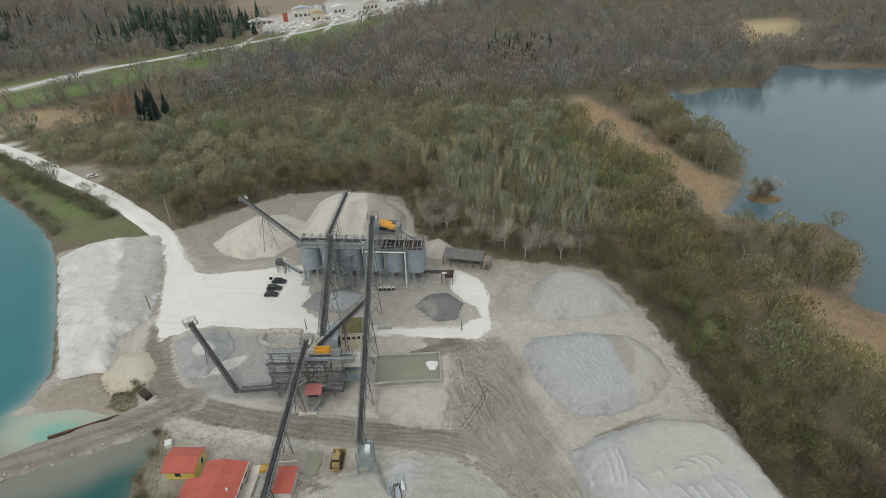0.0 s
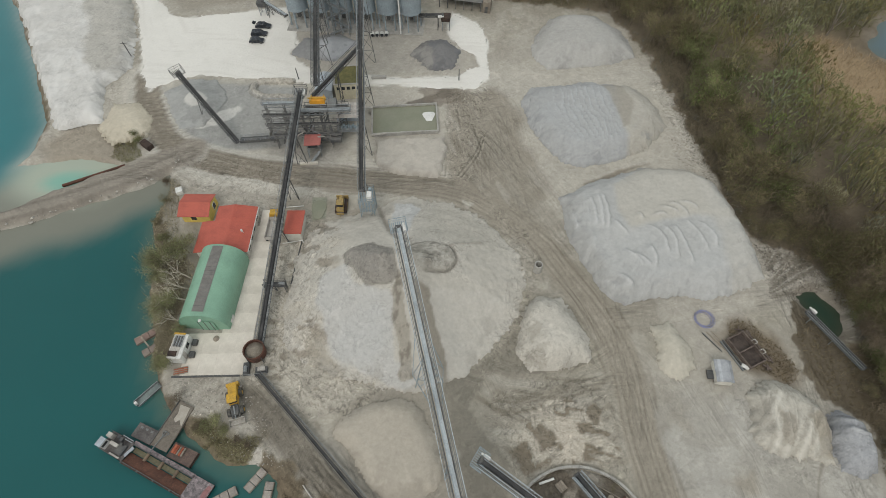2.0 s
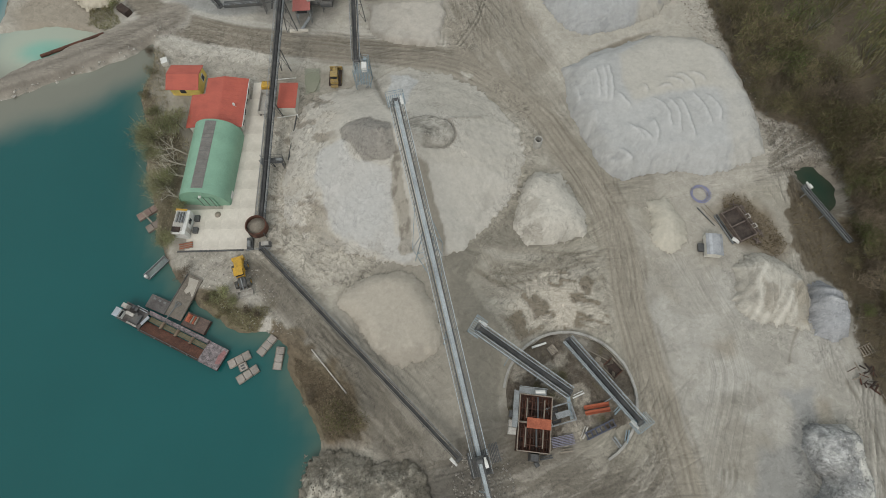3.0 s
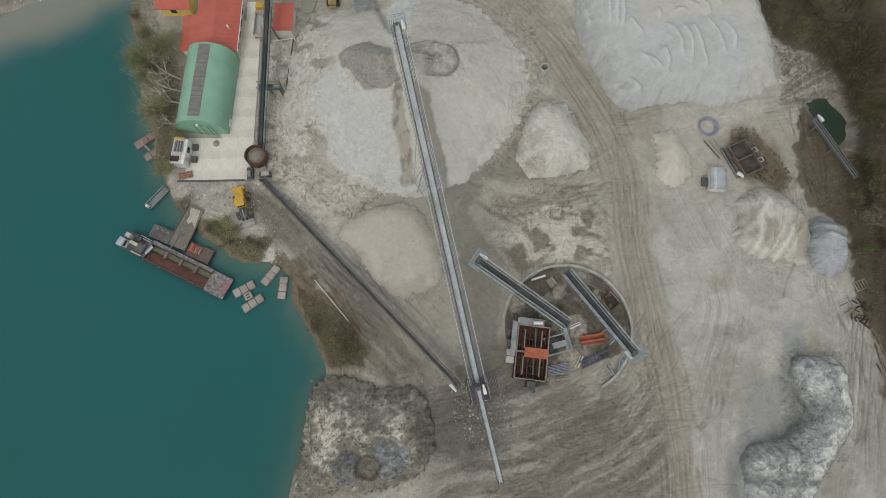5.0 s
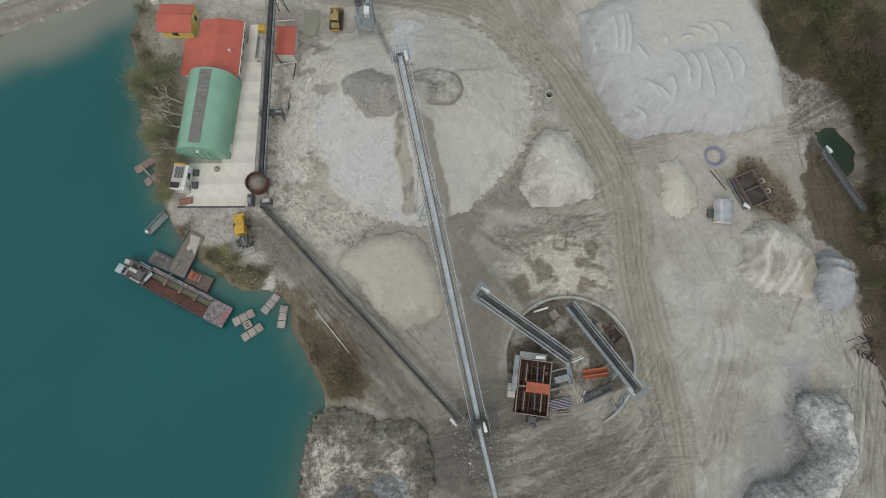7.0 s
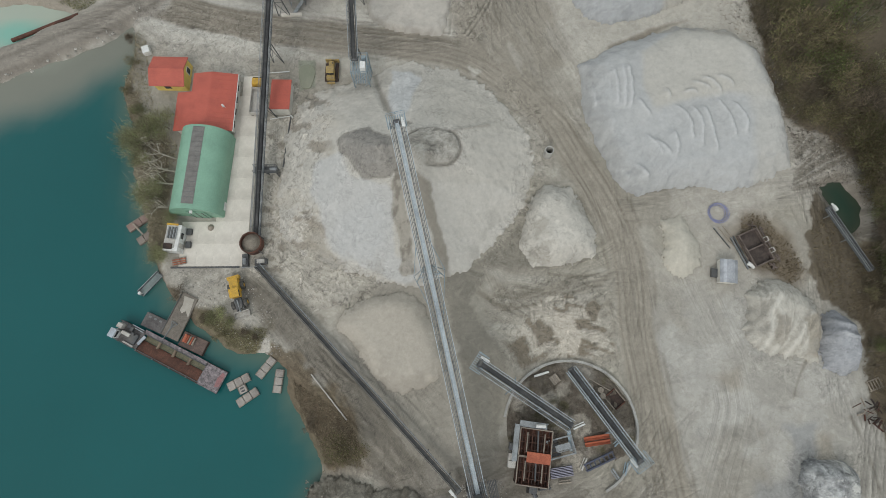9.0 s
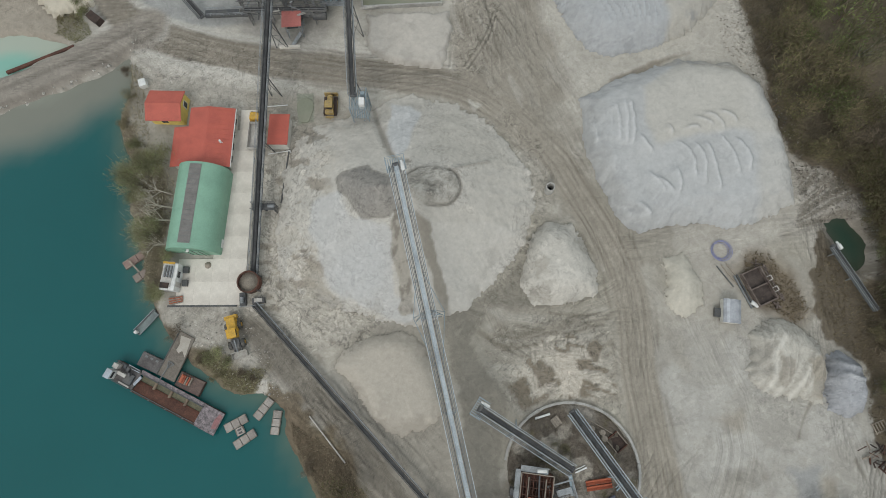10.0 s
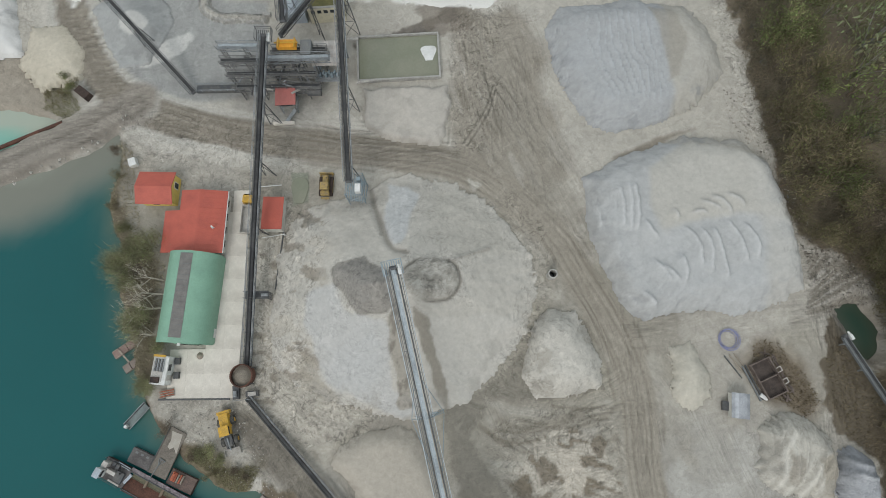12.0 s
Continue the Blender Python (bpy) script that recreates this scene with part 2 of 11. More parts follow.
# ---- mesh tools ----
class Shape:
    """Collects boxes, beams, tubes and prisms of one part."""

    def __init__(self):
        self.v, self.f = [], []

    def put(self, verts, faces):
        k = len(self.v)
        self.v += [tuple(p) for p in verts]
        self.f += [tuple(k + i for i in q) for q in faces]
        return self

    def box(self, x, y, z, sx, sy, sz, rz=0.0, taper=1.0):
        """A box whose base centre is x, y, z; taper narrows its top."""
        c, s = math.cos(radians(rz)), math.sin(radians(rz))
        out = []
        for dz, k in ((0, 1.0), (sz, taper)):
            for ax, ay in ((-1, -1), (1, -1), (1, 1), (-1, 1)):
                px, py = ax * sx / 2 * k, ay * sy / 2 * k
                out.append((x + c * px - s * py, y + s * px + c * py, z + dz))
        return self.put(out, [(3, 2, 1, 0), (4, 5, 6, 7), (0, 1, 5, 4), (1, 2, 6, 5), (2, 3, 7, 6), (3, 0, 4, 7)])

    def beam(self, p, q, w, h=None):
        p, q = Vector(p), Vector(q)
        d = (q - p).normalized()
        side = d.cross(Vector((0, 0, 1)))
        side = Vector((1, 0, 0)) if side.length < 1e-4 else side.normalized()
        up = side.cross(d)
        a, b = side * w / 2, up * (h or w) / 2
        out = [e + sa * a + sb * b for e in (p, q) for sa, sb in ((-1, -1), (1, -1), (1, 1), (-1, 1))]
        return self.put(out, [(3, 2, 1, 0), (4, 5, 6, 7), (0, 1, 5, 4), (1, 2, 6, 5), (2, 3, 7, 6), (3, 0, 4, 7)])

    def tube(self, p, q, r, r2=None, n=8, caps=True):
        p, q = Vector(p), Vector(q)
        d = (q - p).normalized()
        side = d.cross(Vector((0, 0, 1)))
        side = Vector((1, 0, 0)) if side.length < 1e-4 else side.normalized()
        up = side.cross(d)
        out = []
        for e, rr in ((p, r), (q, r if r2 is None else r2)):
            for i in range(n):
                a = 2 * math.pi * i / n
                out.append(e + rr * (math.cos(a) * side + math.sin(a) * up))
        fs = [(i, (i + 1) % n, n + (i + 1) % n, n + i) for i in range(n)]
        if caps:
            fs += [tuple(range(n - 1, -1, -1)), tuple(range(n, 2 * n))]
        return self.put(out, fs)

    def prism(self, pts, z0, z1):
        n = len(pts)
        return self.put([(x, y, z0) for x, y in pts] + [(x, y, z1) for x, y in pts],
                        [tuple(range(n - 1, -1, -1)), tuple(range(n, 2 * n))] + [(i, (i + 1) % n, n + (i + 1) % n, n + i) for i in range(n)])

    def extrude(self, prof, y0, y1):
        """A closed x, z outline drawn out along y."""
        n = len(prof)
        return self.put([(x, y0, z) for x, z in prof] + [(x, y1, z) for x, z in prof],
                        [tuple(range(n)), tuple(range(2 * n - 1, n - 1, -1))] + [(i, n + i, n + (i + 1) % n, (i + 1) % n) for i in range(n)])

    def mesh(self, name, material):
        me = bpy.data.meshes.new(name)
        me.from_pydata(self.v, [], self.f)
        me.materials.append(material)
        me.update()
        return me


def part(name, shape, material, parent, label=""):
    data = shape if isinstance(shape, bpy.types.Mesh) else shape.mesh(name, material)
    ob = new(name, data)
    ob.parent = parent
    return tagged(ob, label) if label else ob


def thing(name, where, label, category, group="", kind=""):
    ob = new(name)
    ob.empty_display_size = 0.3
    ob.matrix_basis = where
    return tagged(ob, label, category, group, kind)


def solid(name, shape, material, where, label, category, group="", kind=""):
    ob = new(name, shape.mesh(name, material))
    ob.matrix_basis = where
    return tagged(ob, label, category, group, kind)


# ---- plan arithmetic ----
def signed(X, Y, pts):
    """Distance to a closed outline, negative inside it."""
    d2, inside = np.full(X.shape, 1e12), np.zeros(X.shape, bool)
    for (ax, ay), (bx, by) in zip(pts, pts[1:] + pts[:1]):
        ex, ey = bx - ax, by - ay
        k = np.clip(((X - ax) * ex + (Y - ay) * ey) / (ex * ex + ey * ey + 1e-9), 0, 1)
        d2 = np.minimum(d2, (X - ax - k * ex) ** 2 + (Y - ay - k * ey) ** 2)
        cut = (ay > Y) != (by > Y)
        inside ^= cut & (X < ex * (Y - ay) / (ey if abs(ey) > 1e-9 else 1e-9) + ax)
    return np.where(inside, -1, 1) * np.sqrt(d2)


def along(X, Y, pts):
    """Distance to an open line, signed by side, and the run along it."""
    best, side, run, s0 = np.full(X.shape, 1e12), np.ones(X.shape), np.zeros(X.shape), 0.0
    for (ax, ay), (bx, by) in zip(pts, pts[1:]):
        ex, ey = bx - ax, by - ay
        ln = math.hypot(ex, ey)
        k = np.clip(((X - ax) * ex + (Y - ay) * ey) / (ln * ln), 0, 1)
        d = np.hypot(X - ax - k * ex, Y - ay - k * ey)
        near = d < best
        best = np.where(near, d, best)
        side = np.where(near, np.sign(ex * (Y - ay) - ey * (X - ax)), side)
        run = np.where(near, s0 + k * ln, run)
        s0 += ln
    return best, side * best, run


def grainy(X, Y, size, seed=0):
    """Smooth value noise, 0 to 1, with features of that size."""
    x, y = np.asarray(X) / size + 37.1 * seed, np.asarray(Y) / size - 19.7 * seed
    xi, yi = np.floor(x), np.floor(y)
    fx, fy = x - xi, y - yi
    fx, fy = fx * fx * (3 - 2 * fx), fy * fy * (3 - 2 * fy)

    def h(a, b):
        v = np.sin(a * 127.1 + b * 311.7 + seed * 74.7) * 43758.5453
        return v - np.floor(v)

    return (h(xi, yi) * (1 - fx) + h(xi + 1, yi) * fx) * (1 - fy) + (h(xi, yi + 1) * (1 - fx) + h(xi + 1, yi + 1) * fx) * fy


def cloudy(X, Y, size, seed=0, octaves=4):
    total, amp, out = 0.0, 1.0, 0.0
    for i in range(octaves):
        out = out + amp * grainy(X, Y, size / 2 ** i, seed + i * 5)
        total += amp
        amp *= 0.55
    return out / total


def soft(d, edge=1.0):
    """1 where d is well below 0, 0 well above."""
    k = np.clip(0.5 - d / (2 * edge), 0, 1)
    return k * k * (3 - 2 * k)


def curved(line, rounds=2):
    """The line with its corners cut smooth."""
    for _ in range(rounds):
        out = [line[0]]
        for (ax, ay), (bx, by) in zip(line, line[1:]):
            out += [(0.75 * ax + 0.25 * bx, 0.75 * ay + 0.25 * by), (0.25 * ax + 0.75 * bx, 0.25 * ay + 0.75 * by)]
        line = out + [line[-1]]
    return line


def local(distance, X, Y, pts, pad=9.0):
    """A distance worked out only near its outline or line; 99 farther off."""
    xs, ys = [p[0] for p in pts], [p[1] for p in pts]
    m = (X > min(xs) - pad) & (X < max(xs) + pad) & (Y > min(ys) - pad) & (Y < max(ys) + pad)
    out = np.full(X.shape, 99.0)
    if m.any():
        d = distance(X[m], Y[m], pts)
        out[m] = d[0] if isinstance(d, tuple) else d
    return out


def frayed(X, Y, size, amount, seed):
    """Ragged offset for the edge of a patch."""
    return amount * (cloudy(X, Y, size, seed, 5) - 0.5)


def streaks(X, Y, line, wide, long, seed):
    """Noise drawn out along a line, 0 to 1."""
    _, across, run = along(X, Y, curved(line, 1))
    return cloudy(across / wide + 1.5 * grainy(X, Y, 7, seed + 3), run / long, 1.0, seed, 4)


WATER_Z = -1.5
LAKE_WEST = [(-66, 93), (-71, 89), (-88, 82), (-99, 78), (-130, 66), (-180, 45), (-420, -60), (-420, -400), (-60, -400), (-34, -60), (-28, -14),
             (-27, -9), (-26, -4), (-25, 1), (-23, 5), (-23, 7), (-26, 12), (-28, 15), (-29.6, 19), (-30, 22.4), (-33, 25), (-37, 25.4), (-41, 26.5), (-43, 28), (-48, 32), (-51, 35),
             (-54, 39), (-57, 44), (-59, 51), (-62, 60), (-63, 69), (-66, 78), (-65, 86)]
LAKE_NORTHWEST = [(-260, 262), (-190, 222), (-168, 204), (-150, 188), (-137, 172), (-123, 149), (-112, 129), (-103, 112), (-103, 103), (-105, 97), (-100, 97),
                  (-89, 98), (-80, 96), (-91, 90), (-101, 84), (-132, 72), (-182, 51), (-420, -50), (-420, 200)]
LAKE_EAST = [(420, 392), (312, 398), (243, 408), (222, 382), (206, 350), (185, 359), (160, 345), (142, 349), (130, 283), (137, 258), (135, 231), (124, 211), (107, 190),
             (119, 183), (130, 178), (139, 182), (143, 170), (136, 152), (122, 136), (128, 125), (150, 112), (170, 40), (420, -40)]
POND_EAST = [(72, 56.6), (74, 57.6), (76.1, 57.6), (77.9, 55.3), (79.2, 52.4), (78.3, 49.5), (76.6, 47.7), (73.7, 51.7)]
YARD = [(-98, 185), (-91, 191), (-77, 203), (-66, 212), (-44, 216), (-28, 213), (-15, 207), (-8, 176), (2, 167), (18, 160), (33, 157), (50, 152), (56, 137),
        (60, 120), (61.6, 104), (62.4, 95), (63.6, 84), (65, 74), (68, 69), (72.6, 66.6), (76, 62), (77.4, 58), (76.6, 47), (75, 38), (74.6, 28), (75.5, 16), (79, -20), (90, -90), (-40, -90), (-28, -12), (-23, 5),
        (-15, 8), (-18, 16), (-29, 26), (-42, 32), (-53, 40), (-53, 52), (-56, 66), (-63, 80), (-66, 92), (-100, 80), (-120, 74), (-104, 98), (-101, 112), (-135, 170)]
ROAD_WHITE = [(-202, 265), (-173, 239), (-150, 224), (-122, 201), (-104, 188), (-97, 181), (-87, 164), (-79, 154), (-69, 155), (-46, 159), (-44, 150), (-40, 141),
              (-43, 136), (-36, 130), (-34, 124), (-38, 124), (-59, 128), (-70, 128), (-76, 124), (-78, 122), (-83, 131), (-84, 137), (-87, 145), (-91, 158),
              (-98, 174), (-109, 188), (-132, 211), (-159, 230), (-195, 253), (-330, 345), (-336, 357)]
ROAD_LOOP = [(4, 154), (11, 149), (14, 140), (13, 128), (13, 124), (9, 120), (-3, 121), (-14, 122), (-34, 123), (-34, 127), (-19, 126), (-7, 125), (5, 125),
             (9, 128), (11, 129), (10, 134), (5, 138), (2, 145)]
TRACK_WEST = [(-80, 128), (-77.7, 119), (-73.7, 110.7), (-68.7, 103), (-61, 98), (-50, 94.6), (-39, 92), (-19, 89), (-3, 87), (6, 84), (14, 78), (21, 71), (25, 63),
              (30, 54), (33, 46), (34, 38), (33.5, 30), (35, 18), (37, 8), (38, -1), (38, -12), (36, -60)]
BROWN = [(3, 119), (15, 121), (18, 116), (20, 108), (22, 98), (24, 90), (26, 82), (18, 78), (8, 84), (2, 89), (2, 103)]
DAMP = [(-0.7, 40.4), (6.5, 42.8), (13.8, 50), (14.4, 44.1), (17.1, 40.9), (8.5, 39.2), (6.3, 37.9), (4.2, 34.4), (6.2, 31), (10.9, 25.6), (9.6, 17.8), (9, 8), (4, 5), (2, 11), (1.5, 21.7), (0.2, 33.1)]
HAUL = [(-40, 40), (-34, 39), (-20, 25), (-4, 8), (2, 0), (-4, -3), (-10, 1), (-15, 8), (-18, 15), (-27, 25), (-34, 31)]
ROAD_NORTH = [(2.6, 121), (8.1, 111), (12.5, 101.6), (16.5, 87.5), (23.3, 74.8)]
MIDBAND = [(33, 86.4), (44.8, 91.5), (49.4, 92.3), (43.9, 89.9), (36.9, 87.2)]
CHURN = [(19.2, 32.9), (22.3, 32.5), (23.8, 28.1), (22.9, 24.8), (19.8, 25.5), (19.3, 28.8)]
CHURN_WIDE = [(11, 28.2), (13.9, 32.9), (19, 35.7), (25.2, 34.9), (29.1, 30.8), (30.1, 25.4), (25.9, 24.1), (17.7, 24.2), (12.8, 22.9)]
TAN_A = [(46.4, 20.9), (52, 23), (51.7, 18.8), (49.8, 18.5)]
TAN_B = [(47.5, 12), (52.2, 12.5), (52.4, 9.9), (47.8, 10)]
TAN_C = [(58.4, 12.4), (63.7, 12.9), (62.9, 7.8), (59.3, 7.9)]
TAN_D = [(63.7, 11.4), (66.5, 10.9), (65.9, 7.3), (63.3, 7.3)]
WET_FLAT = [(52.3, 3.4), (59, 3.5), (59.1, -3.9), (54.9, -6.8), (49.5, -7), (50, -3)]
WET_EDGE = [(62, 8), (59.7, 6.8), (58.6, 2.9), (59.6, -0.5), (60.3, -3), (55.8, -6.3), (50.7, -7.7), (48, -10), (47.5, -20)]
RUTS = [([(8.4, 35.8), (12.6, 35), (16.2, 37.1)], 0.25), ([(7, 35.1), (11.1, 33.3), (16.1, 34)], 0.25), ([(5.6, 36.5), (9.7, 33), (14, 33.6)], 0.3),
        ([(18.5, 39.8), (23.4, 39.1), (28.4, 39.7)], 0.2), ([(15.5, 36.7), (21.1, 35.6), (28.2, 37.6)], 0.25), ([(47.5, 1.5), (47.5, -1), (46.2, -3.4), (43, -5.3)], 0.2),
        ([(46.6, 1), (46.4, -1.5), (44.8, -3.6), (42.5, -5)], 0.15), ([(45.6, 0), (45, -2.9), (43.4, -4.2)], 0.15), ([(69.6, 1), (69.8, -3), (67.4, -8), (63, -13)], 0.2),
        ([(71.6, -1), (71, -6), (65, -13.5)], 0.2), ([(70, 14), (72.8, 6), (73, -2), (70, -9)], 0.2), ([(60.5, 17), (62, 21), (64, 24)], 0.2)]
FLOWS = [TRACK_WEST, [(9, 123), (11, 108), (14, 95), (20, 82)], [(5, 118), (6, 104), (9, 92), (14, 82)], [(17, 116), (19, 100), (22, 88), (26, 72)],
         [(-38, 38), (-24, 25), (-12, 13), (-3, 1), (8, -8), (30, -13)], [(7, 2), (16, 2), (26, 4), (33, 12)], [(-2, -6), (14, -5), (30, -2), (36, 8)], [(8, -16), (24, -12), (36, -6)],
         ]
FLOWS += [[(74, 64), (70, 49), (68.5, 39), (71, 25), (74, 8), (72, -8), (66, -20)], [(3, 44), (14, 38), (26, 41), (34, 46)], [(8, 42), (12, 31), (24, 34), (33, 31)], [(37, 48), (46, 38), (51, 20), (46, 2), (42, -16)],
         [(-84, 120), (-72, 100), (-58, 90), (-44, 87), (-30, 85)], [(34, 51), (44, 53), (56, 54), (68, 56)], [(-32, 74), (-33, 60), (-32, 48), (-26, 42), (-14, 38)], [(19, 66), (16, 74), (10, 81)]]
WORN = (([(-37, 78), (-30, 81), (-21, 72), (-24, 56), (-24, 44), (-10, 40), (-18, 32), (-27, 34), (-37, 41)], 1.0), ([(9, 22), (7, 36), (18, 40), (31, 38), (31, 22)], 0.75), ([(1, 88), (2, 119), (12, 121), (11, 100), (8, 88)], 0.9),
        ([(10, 82), (20, 72), (20, 60), (12, 44), (4, 37), (8, 46), (14, 56), (14, 68)], 0.9), ([(56, 122), (62, 120), (64, 96), (66, 80), (72, 68), (80, 62), (76, 54), (66, 56), (64, 70), (60, 88)], 1.0),
        ([(-30, -22), (-24, 4), (-4, 8), (20, 0), (36, 10), (38, -22)], 0.6), ([(-52, 24), (-54, 42), (-30, 42), (-16, 18), (-18, 8), (-30, 20)], 0.6), ([(-66, 100), (-30, 92), (-24, 78), (-34, 76), (-60, 84)], 0.7),
        ([(52, 38), (66, 40), (76, 30), (70, 18), (54, 22)], 0.5), ([(-20, 55), (-20, 66), (-9, 65), (-9, 55)], 0.8), ([(-8, 57), (-8, 66), (4, 66), (4, 57)], 1.0), ([(48, -22), (60, 8), (70, 8), (68, -10)], 0.9),
        ([(13, 41), (13, 57), (26, 58), (29, 42)], 0.6), ([(-21, 76), (-8, 84), (10, 78), (16, 66), (2, 68), (-8, 66)], 0.5), ([(-24, 56), (-10, 56), (-6, 38), (-22, 40)], 0.4),
        ([(-112, 150), (-112, 182), (-84, 140), (-86, 104), (-104, 104)], 0.5))
LANDING_SCRUB = [(-47.6, 31.7), (-46.1, 34.2), (-41.8, 34.2), (-39.2, 31.4), (-33.4, 29.8), (-33.2, 28), (-34.9, 25.5), (-37.7, 24.8), (-40.9, 26.3), (-42, 28.6), (-46.4, 30.2)]
SHORE_SCRUB = [(-29.5, 23), (-25, 20), (-18, 15), (-16, 11), (-15, 6), (-22, 5), (-24, 11), (-28.6, 17)]
SCRUB_FRAME = [(53, 46), (56, 51), (60, 51), (64, 46), (66, 40), (63, 37), (57, 41)]
SCRUB_EAST = [(70, 54), (73, 51), (76, 46), (82, 44), (86, 30), (84, 8), (77, 12), (73.5, 21), (74, 30), (69, 35), (66.5, 40), (67.5, 47)]
FOREST_ROAD = [(-420, 190), (-330, 320), (-293, 378), (-275, 413), (-249, 443), (-218, 472), (-183, 507), (-123, 576), (-76, 651), (-23, 724), (60, 820), (300, 1100)]
MEADOW_ROAD = [(-300, 330), (-275, 352), (-253, 375), (-219, 418), (-168, 462), (-120, 520), (-70, 590)]
MEADOW_LAKE = [(-330, 330), (-210, 254), (-172, 227), (-136, 203), (-113, 189), (-102, 183), (-128, 176), (-139, 178), (-150, 192), (-172, 213), (-193, 231), (-330, 310)]
REED_WEST = [(-262, 318), (-246, 339), (-215, 333), (-198, 324), (-200, 305), (-208, 296), (-240, 292)]
REED_EAST = [(76, 325), (79, 274), (91, 250), (98, 223), (98, 202), (98, 184), (104, 186), (110, 200), (122, 213), (112, 230), (106, 256), (99, 309), (86, 340)]
REED_SHORE = [(88, 137), (96, 124), (103, 108), (110, 90), (135, 80), (130, 115), (120, 128), (108, 140)]
WORKS = [(-201, 616), (-148, 565), (-123, 600), (-83, 645), (-30, 715), (30, 800), (-20, 850), (-120, 800), (-167, 703)]
SPOIL = [(-290, 860), (-218, 640), (-175, 690), (-120, 770), (-20, 850), (0, 1000), (-250, 1000)]
FIELD = [(240, 462), (250, 490), (290, 560), (345, 600), (350, 560), (300, 490), (270, 455)]
CAUSEWAY = [(-330, 2), (-182, 48), (-131, 69), (-100, 81), (-86, 86), (-72, 93), (-62, 99)]

SAND = (0.31, 0.288, 0.24)
PALE = (0.415, 0.39, 0.345)
WHITE = (0.69, 0.675, 0.635)
MUD = (0.185, 0.16, 0.125)
ROADBED = (0.268, 0.245, 0.204)
GREY = (0.33, 0.33, 0.325)
BLUEGREY = (0.36, 0.375, 0.39)
SLATE = (0.135, 0.135, 0.14)
OCHRE = (0.47, 0.40, 0.29)
LITTER = (0.16, 0.133, 0.097)
GRASS = (0.085, 0.14, 0.04)
STRAW = (0.37, 0.283, 0.18)
PULL_OFF = [(-178, 246), (-163, 248), (-148, 232), (-151, 224), (-167, 235)]
POND_BANK = [(67, 67), (72.6, 66.4), (77.6, 63), (80.4, 58), (83, 52), (82.4, 46), (77.4, 45.6), (73.4, 51.4), (71, 56), (66.3, 55.8), (67.5, 62)]


def over(c, mask, pigment, strength=1.0):
    k = np.clip(mask * strength, 0, 1)[..., None]
    return c * (1 - k) + np.array(pigment) * k


def lakes(X, Y):
    d = np.minimum(signed(X, Y, LAKE_WEST), signed(X, Y, LAKE_NORTHWEST))
    return np.minimum(np.minimum(d, signed(X, Y, LAKE_EAST)), signed(X, Y, POND_EAST))


